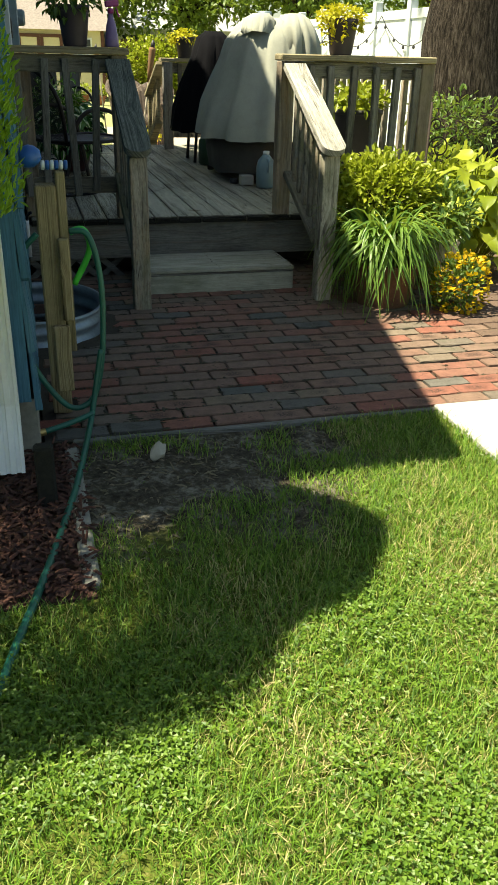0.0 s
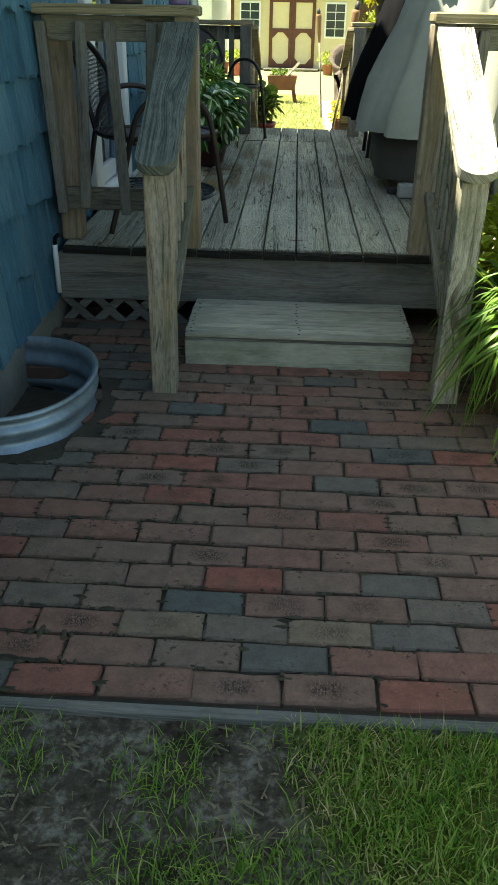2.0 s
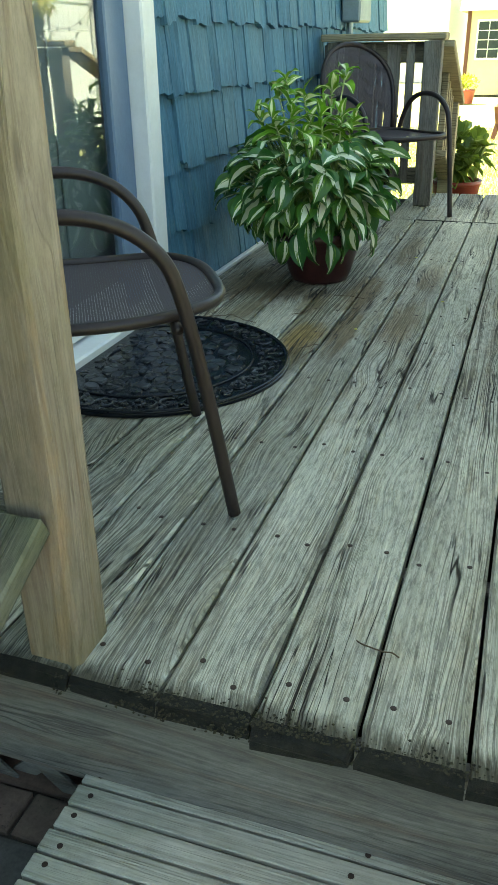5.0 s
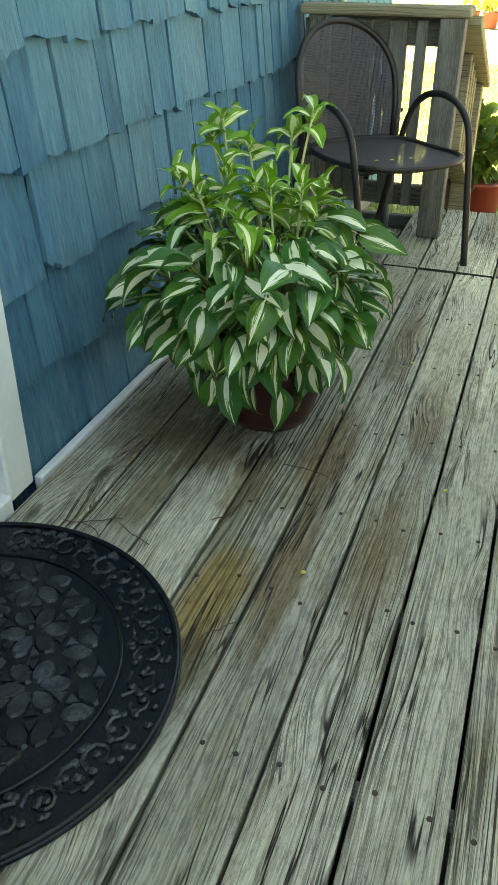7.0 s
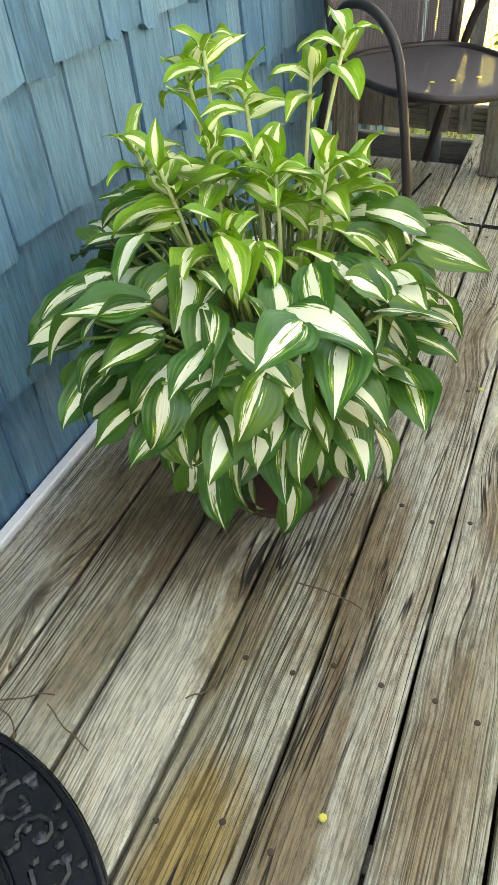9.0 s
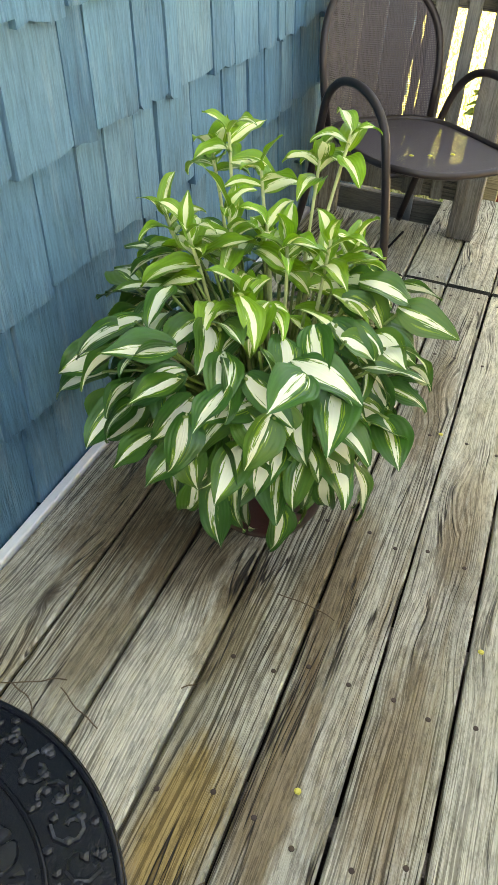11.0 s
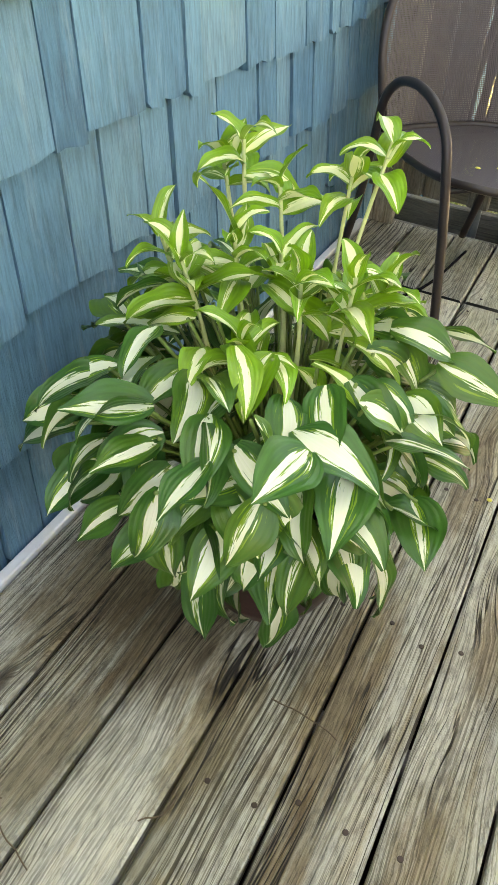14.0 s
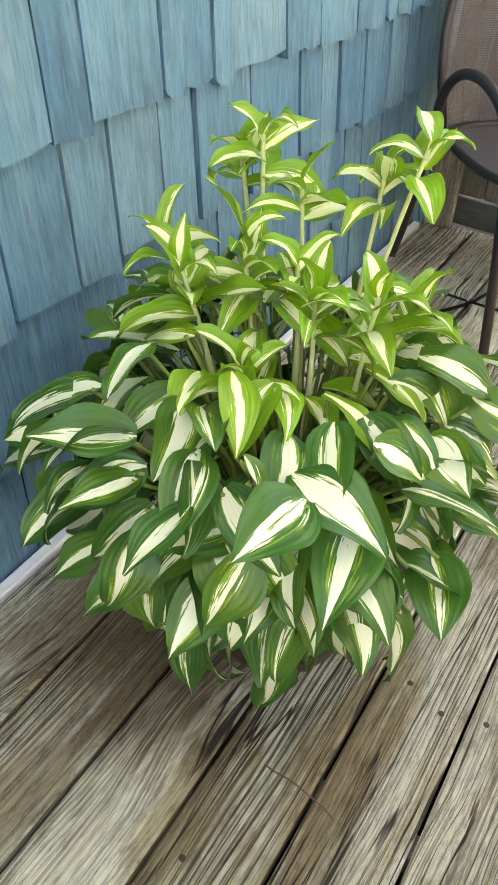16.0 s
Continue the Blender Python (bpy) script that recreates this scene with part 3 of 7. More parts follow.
step = root("wooden_step", (0.16, -0.18, 0), "pale ribbed timber box step in front of the deck", "step")
part("front_board", new_box(-0.288, 0.607, -0.425, -0.388, -0.03, 0.139), STEP_X, step)
part("side_board", new_box(-0.286, -0.25, -0.387, 0.03, -0.03, 0.139), STEP_X, step)
part("side_board", new_box(0.57, 0.605, -0.387, 0.03, -0.03, 0.139), STEP_X, step)
bm = new_box(-0.286, 0.606, -0.425, 0.03, 0.140, 0.155)
part("tread_base", bm, FASCIA, step, "dark gaps between the slats")
for q in range(11):
    y0 = -0.432 + q * 0.0418
    part("tread_slat", new_box(-0.287 + rng.uniform(-0.002, 0.002), 0.608, y0, y0 + 0.0368, 0.156, 0.173 + rng.uniform(-0.001, 0.001), bevel=0.002), STEP_X, step)

# ---- front railings ----
def flat_railing(name, x0, x1, y, cap_z, balusters, cap_x0, cap_x1, label, posts=()):
    r = root(name, ((x0 + x1) / 2, y, DECK_Z), label, "railing", "deck railings")
    part("cap_board", new_box(cap_x0, cap_x1, y - 0.07, y + 0.07, cap_z - 0.036, cap_z, bevel=0.006), CAP, r)
    part("top_rail", new_box(x0, x1, y - 0.02, y + 0.018, cap_z - 0.128, cap_z - 0.038), RAIL_X, r)
    part("bottom_rail", new_box(x0, x1, y - 0.02, y + 0.018, 0.535, 0.625), RAIL_X, r)
    for i, x in enumerate(balusters):
        lean = 0.016 * math.sin(i * 2.3 + x * 5)
        part("baluster", new_beam((x + lean, y - 0.0415, 0.525 + 0.025 * (i % 2)), (x - lean, y - 0.0415, cap_z - 0.06), 0.04, 0.038), GREY_Z, r)
    for x, yy, z0, z1 in posts:
        part("post", new_box(x - 0.0445, x + 0.0445, yy - 0.0445, yy + 0.0445, z0, z1, bevel=0.007), POST, r)
    return r


flat_railing("deck_railing", -0.88, -0.36, 0.06, 1.305, (-0.862, -0.735, -0.595, -0.46), -0.90, -0.262, "weathered timber railing from the house wall to the steps",
             ((-0.315, 0.05, 0.35, 1.268), (-0.84, 0.13, DECK_Z, 1.26)))
flat_railing("deck_railing", 0.70, 1.52, 0.06, 1.297, (0.80, 0.94, 1.075, 1.23, 1.355, 1.49), 0.615, 1.60, "weathered timber railing with a sunlit cap board",
             ((0.66, 0.05, 0.35, 1.26), (1.565, 0.06, 0.0, 1.26)))


def stair_rail(x, side, label, wood):
    r = root("stair_rail", (x, -0.4, 0), label, "handrail", "stair handrails")
    part("newel_post", new_box(x - 0.0445, x + 0.0445, -0.72, -0.631, -0.032, 0.815), RAIL_Z, r)
    a, b = Vector((x, 0.0, 1.232)), Vector((x, -0.715, 0.856))
    d = (b - a).normalized()
    up = Vector((1, 0, 0)).cross(d)
    X = Vector((1, 0, 0)) * 0.066
    outline = [a + X] + [b + X * math.cos(t) + d * 0.055 * math.sin(t) for t in (math.pi * k / 12 for k in range(13))] + [a - X]
    bm = bmesh.new()
    lo, mi, hi = [[bm.verts.new(p + up * h - (p - a).normalized() * i * 0.004 if p != a else p + up * h) for p in outline] for h, i in ((-0.019, 0), (0.013, 0), (0.019, 1))]
    bm.faces.new(lo[::-1])
    bm.faces.new(hi)
    for p, q in ((lo, mi), (mi, hi)):
        for k in range(len(outline)):
            bm.faces.new((p[k], p[(k + 1) % len(outline)], q[(k + 1) % len(outline)], q[k]))
    bmesh.ops.recalc_face_normals(bm, faces=bm.faces)
    part("handrail", bm, wood, r)
    part("bottom_rail", new_beam((x, -0.005, 0.64), (x, -0.60, 0.345), 0.089, 0.036), LOW_RAIL, r)
    for i in range(5):
        y = -0.105 - i * 0.102
        zt = 1.232 + (y) * 0.52 - 0.03
        zb = 0.64 + y * 0.50 + 0.018
        part("baluster", new_box(x - 0.019, x + 0.019, y - 0.019, y + 0.019, zb, zt), RAIL_Z, r)
    return r


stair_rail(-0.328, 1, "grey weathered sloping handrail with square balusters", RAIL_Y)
stair_rail(0.697, -1, "sunlit pale sloping handrail with square balusters", SUNLIT_RAIL)

# ---- patio bricks ----
patio = root("brick_patio", (0.2, -1.2, 0), "worn clay brick patio in running bond", "patio", kind="structure")


def patio_height(y):
    """The bricks rise a little towards the steps."""
    return 0.04 * max(0.0, min(1.0, (y + 1.9) / 1.1))


def bedding(xa, xb, ya, yb):
    """Sand under the bricks from xa to xb and ya to yb."""
    ys = [ya] + [y for y in (-1.9, -0.8) if ya < y < yb] + [yb]
    outline = [(y, patio_height(y) - 0.011) for y in ys] + [(yb, -0.1), (ya, -0.1)]
    bm = bmesh.new()
    ends = [[bm.verts.new((x, y, z)) for y, z in outline] for x in (xa, xb)]
    bm.faces.new(ends[0])
    bm.faces.new(ends[1][::-1])
    n = len(outline)
    for k in range(n):
        bm.faces.new((ends[0][k], ends[1][k], ends[1][(k + 1) % n], ends[0][(k + 1) % n]))
    bmesh.ops.recalc_face_normals(bm, faces=bm.faces)
    return bm


# left open under the window well
for xa, xb, ya, yb in ((-0.9, -0.56, -2.178, -1.215), (-0.9, -0.56, -0.487, 0.6), (-0.56, 2.6, -2.178, 0.6)):
    part("bedding", bedding(xa, xb, ya, yb), JOINT, patio)


# ---- hosta ----
def hosta_leaf_material(name, green, edge, cream, spread):
    """Cream-centred leaf; u runs across the blade and v along it."""
    k = Nodes(name)
    uv = k.t.nodes.new("ShaderNodeUVMap")
    sep = k.t.nodes.new("ShaderNodeSeparateXYZ")
    k.t.links.new(uv.outputs[0], sep.inputs[0])
    aside = k.math("MULTIPLY_ADD", k.math("FRACT", k.math("MULTIPLY", k.rand(), 23.0)), 0.5, -0.25)
    u = k.math("ABSOLUTE", k.math("ADD", k.math("MULTIPLY_ADD", sep.outputs[0], 2.0, -1.0), aside))
    seed = k.math("MULTIPLY", k.rand(), 53.0)

    def streak(su, sv, off, detail=3):
        c = k.t.nodes.new("ShaderNodeCombineXYZ")
        k.put(c.inputs[0], k.math("MULTIPLY", sep.outputs[0], su))
        k.put(c.inputs[1], k.math("MULTIPLY", sep.outputs[1], sv))
        k.put(c.inputs[2], k.math("ADD", seed, off))
        return k.noise(c.outputs[0], 1.0, detail, 0.6)

    s1, s2, s3 = streak(15.0, 1.7, 0.0), streak(5.0, 1.3, 7.0), streak(30.0, 1.8, 31.0, 2)
    wob = k.math("ADD", k.math("MULTIPLY", k.math("SUBTRACT", s1, 0.5), 0.95), k.math("MULTIPLY", k.math("SUBTRACT", s2, 0.5), 0.65))
    wide = k.math("MULTIPLY_ADD", k.math("FRACT", k.math("MULTIPLY", k.rand(), 7.7)), 0.30, spread)
    taper = k.ramp(sep.outputs[1], (0.0, 0.55), (0.2, 1.0), (0.65, 1.0), (1.0, 0.5))
    lim = k.math("MULTIPLY", k.math("ADD", wide, wob), taper)
    c = k.math("SUBTRACT", lim, u)
    rim = k.math("SUBTRACT", k.math("ADD", lim, k.math("MULTIPLY", k.math("SUBTRACT", s3, 0.40), 0.75)), u)
    f1 = k.ramp(k.math("ADD", rim, 0.5), (0.50, 0.0), (0.54, 1.0))
    f2 = k.ramp(k.math("ADD", c, 0.5), (0.50, 0.0), (0.525, 1.0))
    deep = k.mix(k.ramp(streak(9.0, 2.0, 19.0), (0.35, 0.0), (0.65, 1.0)), green, tuple(x * 1.4 for x in green))
    deep = k.mix(k.math("MULTIPLY", k.ramp(k.math("FRACT", k.math("MULTIPLY", k.rand(), 3.3)), (0.3, 0.0), (1.0, 0.55)), k.ramp(s2, (0.35, 0.3), (0.65, 1.0))), deep, tuple(x * 0.55 for x in edge))
    col = k.mix(k.math("MULTIPLY", f1, 0.8), deep, edge)
    col = k.mix(f2, col, k.mix(k.ramp(s3, (0.3, 0.0), (0.7, 0.35)), cream, tuple(x * y for x, y in zip(cream, (0.86, 0.95, 0.7)))))
    col = k.mix(1.0, col, k.ramp(k.rand(), (0.0, 0.82), (1.0, 1.15)), "MULTIPLY")
    vein = k.math("SINE", k.math("MULTIPLY", u, 24.0))
    k.bump(k.math("ADD", k.math("MULTIPLY", vein, 0.4), s1), 0.3, 0.0016)
    k.put(k.p.inputs["Base Color"], col)
    k.p.inputs["Roughness"].default_value = 0.33
    k.p.inputs["Specular IOR Level"].default_value = 0.5
    tr = k.add("ShaderNodeBsdfTranslucent")
    k.put(tr.inputs["Color"], col)
    mx = k.add("ShaderNodeMixShader")
    mx.inputs[0].default_value = 0.25
    k.t.links.new(k.p.outputs[0], mx.inputs[1])
    k.t.links.new(tr.outputs[0], mx.inputs[2])
    k.t.links.new(mx.outputs[0], k.out.inputs[0])
    return k.m


HOSTA = hosta_leaf_material("hosta_leaf", (0.026, 0.112, 0.018), (0.22, 0.38, 0.03), (0.86, 0.86, 0.68), 0.12)
HOSTA_YOUNG = hosta_leaf_material("hosta_young_leaf", (0.13, 0.29, 0.018), (0.32, 0.46, 0.04), (0.88, 0.87, 0.56), 0.13)
STALK = plain("hosta_stalk", (0.50, 0.53, 0.24), 0.5, vary=0.2, scale=30)


def blade_mesh(name, length, width, arch, cup, ripple, material, seed, nu=8, nv=12, point=1.0):
    """An ovate leaf from the origin along +y that arches down; its face looks up."""
    r = random.Random(seed)
    twist = r.uniform(-0.35, 0.35)
    ph = r.uniform(0, 6.28)
    bm = bmesh.new()
    uv = bm.loops.layers.uv.new("UVMap")
    grid, y, z, ang = [], 0.0, 0.0, 0.0
    for j in range(nv + 1):
        v = j / nv
        if j:
            ang -= arch / nv * (0.35 + 1.3 * v)
            y += math.cos(ang) * length / nv
            z += math.sin(ang) * length / nv
        w = width / 2 * max(math.sin(math.pi * min(1.0, 0.03 + 0.97 * v) ** 0.72), 0.0) ** (0.8 * point)
        w = max(w, 0.0012)
        row = []
        for i in range(nu + 1):
            u = i / nu * 2 - 1
            lift = cup * abs(u) ** 1.4 * w + ripple * math.sin(v * 11 + ph + (2 if u > 0 else 0)) * abs(u) ** 2 * width
            a = twist * v
            x = u * w * math.cos(a)
            zz = z + lift + u * w * math.sin(a)
            row.append(bm.verts.new((x, y - lift * math.sin(ang), zz)))
        grid.append(row)
    for j in range(nv):
        for i in range(nu):
            f = bm.faces.new((grid[j][i], grid[j][i + 1], grid[j + 1][i + 1], grid[j + 1][i]))
            for l, (a, b) in zip(f.loops, ((i, j), (i + 1, j), (i + 1, j + 1), (i, j + 1))):
                l[uv].uv = (a / nu, b / nv)
    return mesh_of(name, bm, material, True)


def leaf_pose(base, az, pitch, roll):
    """At base, the blade pointing to az (degrees from +x) and pitch above level."""
    return Matrix.Translation(base) @ Euler((0, 0, radians(az - 90))).to_matrix().to_4x4() @ Euler((radians(pitch), 0, 0)).to_matrix().to_4x4() @ Euler((0, radians(roll), 0)).to_matrix().to_4x4()


hosta = root("hosta_plant", (-0.47, 2.205, DECK_Z), "large green and cream variegated hosta in an oxblood pot", "potted plant")
CX, CY = -0.47, 2.205
pot = part("pot", new_lathe([(0.098, 0), (0.106, 0.004), (0.118, 0.03), (0.15, 0.15), (0.152, 0.156), (0.164, 0.158), (0.166, 0.185), (0.16, 0.19), (0.148, 0.188), (0.138, 0.15), (0.10, 0.14)], (CX, CY, DECK_Z + 0.002), 36), POT, hosta, "oxblood red pot", smooth=True)
part("soil", new_lathe([(0.02, 0.13), (0.136, 0.135), (0.138, 0.16), (0.04, 0.168)], (CX, CY, DECK_Z), 24), JOINT, hosta)
rng = random.Random(21)
big = [blade_mesh("leaf", rng.uniform(0.104, 0.140), rng.uniform(0.062, 0.082), rng.uniform(0.4, 1.3), rng.uniform(0.1, 0.32), 0.05, HOSTA, s, point=1.2) for s in range(16)]
mid = [blade_mesh("leaf", rng.uniform(0.10, 0.13), rng.uniform(0.052, 0.07), rng.uniform(0.4, 1.2), rng.uniform(0.15, 0.4), 0.06, HOSTA, 40 + s) for s in range(10)]
pale_mid = [blade_mesh("leaf", rng.uniform(0.095, 0.125), rng.uniform(0.042, 0.058), rng.uniform(0.4, 1.3), rng.uniform(0.2, 0.45), 0.06, HOSTA_YOUNG, 60 + s) for s in range(8)]
young = [blade_mesh("leaf", rng.uniform(0.075, 0.115), rng.uniform(0.032, 0.05), rng.uniform(0.5, 1.7), rng.uniform(0.25, 0.6), 0.07, HOSTA_YOUNG, 80 + s) for s in range(14)]
petioles = bmesh.new()
MX, MY = -0.52, 2.24
# count, ring radius, height, pitch, leaf kinds, height jitter
layers = ((22, 0.20, 0.635, -56, big, 0.025), (28, 0.255, 0.665, -50, big, 0.03), (32, 0.29, 0.70, -36, big, 0.035), (33, 0.31, 0.745, -26, big, 0.035), (31, 0.305, 0.79, -20, big, 0.035), (29, 0.285, 0.83, -14, big, 0.035), (25, 0.245, 0.865, -8, big, 0.03), (20, 0.19, 0.885, 0, mid, 0.03), (13, 0.15, 0.90, 8, pale_mid, 0.03), (12, 0.10, 0.885, 14, pale_mid, 0.03), (16, 0.27, 0.81, -18, mid, 0.05), (17, 0.19, 0.70, -30, big, 0.05), (15, 0.16, 0.78, -18, big, 0.05), (10, 0.11, 0.81, 0, mid, 0.04))
for n, (count, rad, z, pitch, kinds, jit) in enumerate(layers):
    for i in range(count):
        az = 360 * (i + 0.5 * (n % 2)) / count + rng.uniform(-8, 8) + n * 17
        r = rad * rng.uniform(0.74, 1.02)
        c, s = math.cos(radians(az)), math.sin(radians(az))
        at = Vector((MX + r * c * (0.86 if c > 0 else 0.98), MY + r * s * 0.98, z + rng.uniform(-jit, jit)))
        turn = rng.uniform(-48, 48)
        tilt = pitch + rng.uniform(-24, 28)
        if at.x < WALL + 0.135:
            at.x = WALL + 0.135 + rng.uniform(0, 0.05)
            tilt = min(tilt, -22)
        ob = piece("leaf", rng.choice(kinds), hosta, leaf_pose(at, az + turn, tilt, rng.uniform(-45, 45)))
        ob.scale = [rng.uniform(0.82, 1.08)] * 3
        foot = Vector((CX + 0.05 * c * rng.random(), CY + 0.05 * s * rng.random(), DECK_Z + 0.16))
        bend = foot.lerp(at, 0.55) + Vector((0, 0, 0.07 if pitch < -20 else 0.02))
        tube(petioles, smooth_path([foot, bend, at + Vector((c, s, 0)) * 0.012], 4), 0.003, 5)
# tall bare flower stalks in two groups, then a lower tier of leafy shoots
tall_tips = [(-0.665, 2.40, 1.085), (-0.705, 2.41, 1.055), (-0.595, 2.39, 1.04), (-0.495, 2.43, 1.065), (-0.445, 2.44, 1.115)]
low_tips = [(-0.735, 2.27, 0.97), (-0.66, 2.20, 0.975), (-0.61, 2.27, 1.0), (-0.545, 2.30, 0.97), (-0.485, 2.23, 0.985), (-0.415, 2.26, 0.985), (-0.52, 2.13, 0.915), (-0.38, 2.33, 0.96)]
for n, (tx, ty, tz) in enumerate(tall_tips + low_tips):
    tall_one = n < len(tall_tips)
    tip = Vector((tx, ty, tz))
    foot = Vector((CX + (tx - CX) * 0.3 + rng.uniform(-0.03, 0.03), CY + (ty - CY) * 0.3 + rng.uniform(-0.03, 0.03), DECK_Z + 0.16))
    path = smooth_path([foot, foot.lerp(tip, 0.6) + Vector((rng.uniform(-0.01, 0.01), 0, 0.03)), tip], 5)
    part("stalk", new_tube(path, [0.0046] * 6 + [0.0034] * (len(path) - 6), 6), STALK, hosta, "pale green upright stalk", smooth=True)
    k = 6 if tall_one else 8
    for i in range(k):
        f = 1 - i / (k - 1)
        p = path[-1].lerp(path[-3 if tall_one else -4], f * 0.95)
        up = 8 if tall_one else 18
        ob = piece("leaf", rng.choice(young), hosta, leaf_pose(p, i * 137.5 + n * 40 + rng.uniform(-25, 25), up + 54 * (1 - f) + rng.uniform(-16, 16), rng.uniform(-25, 25)))
        ob.scale = [rng.uniform(0.85, 1.12) * (0.78 + 0.3 * f)] * 3
skirt = random.Random(5)
for i in range(11):
    az = 195 + 165 * (i + 0.5) / 11 + skirt.uniform(-5, 5)
    r = skirt.uniform(0.165, 0.20)
    c, s = math.cos(radians(az)), math.sin(radians(az))
    at = Vector((CX + r * c, CY + r * s, 0.590 + skirt.uniform(-0.02, 0.03)))
    ob = piece("leaf", skirt.choice(big), hosta, leaf_pose(at, az + skirt.uniform(-35, 35), -64 + skirt.uniform(-12, 16), skirt.uniform(-35, 35)))
    ob.scale = [skirt.uniform(0.8, 1.0)] * 3
    foot = Vector((CX + 0.05 * c, CY + 0.05 * s, DECK_Z + 0.16))
    tube(petioles, smooth_path([foot, foot.lerp(at, 0.6) + Vector((0, 0, 0.06)), at + Vector((c, s, 0)) * 0.012], 4), 0.0028, 5)
tagged(part("petiole_mass", petioles, plain("hosta_petiole", (0.17, 0.25, 0.06), 0.45, vary=0.3, scale=30), hosta, "pale green leaf stems", smooth=True), kind="stuff")

# ---- patio chairs ----
def mesh_metal(name, level, rough):
    k = Nodes(name)
    sep = k.t.nodes.new("ShaderNodeSeparateXYZ")
    k.t.links.new(k.t.nodes.new("ShaderNodeTexCoord").outputs["UV"], sep.inputs[0])
    a = k.math("SINE", k.math("MULTIPLY", k.math("ADD", sep.outputs[0], sep.outputs[1]), 620.0))
    b = k.math("SINE", k.math("MULTIPLY", k.math("SUBTRACT", sep.outputs[0], sep.outputs[1]), 620.0))
    hole = k.math("GREATER_THAN", k.math("MULTIPLY", a, b), level)
    k.p.inputs["Base Color"].default_value = (0.075, 0.06, 0.068, 1)
    k.p.inputs["Roughness"].default_value = rough
    k.p.inputs["Metallic"].default_value = 0.3
    tr = k.add("ShaderNodeBsdfTransparent")
    mx = k.add("ShaderNodeMixShader")
    k.put(mx.inputs[0], hole)
    k.t.links.new(k.p.outputs[0], mx.inputs[1])
    k.t.links.new(tr.outputs[0], mx.inputs[2])
    k.t.links.new(mx.outputs[0], k.out.inputs[0])
    return k.m


PERF = mesh_metal("perforated_steel", 0.86, 0.7)
OPEN_WEAVE = mesh_metal("open_steel_mesh", 0.22, 0.5)


def sheet(rows, uvs):
    """A curved sheet of quads with UVs in metres."""
    bm = bmesh.new()
    uv = bm.loops.layers.uv.new("UVMap")
    vs = [[bm.verts.new(p) for p in row] for row in rows]
    for j in range(len(rows) - 1):
        for i in range(len(rows[0]) - 1):
            f = bm.faces.new((vs[j][i], vs[j][i + 1], vs[j + 1][i + 1], vs[j + 1][i]))
            for l, (a, b) in zip(f.loops, ((j, i), (j, i + 1), (j + 1, i + 1), (j + 1, i))):
                l[uv].uv = uvs[a][b]
    return bm


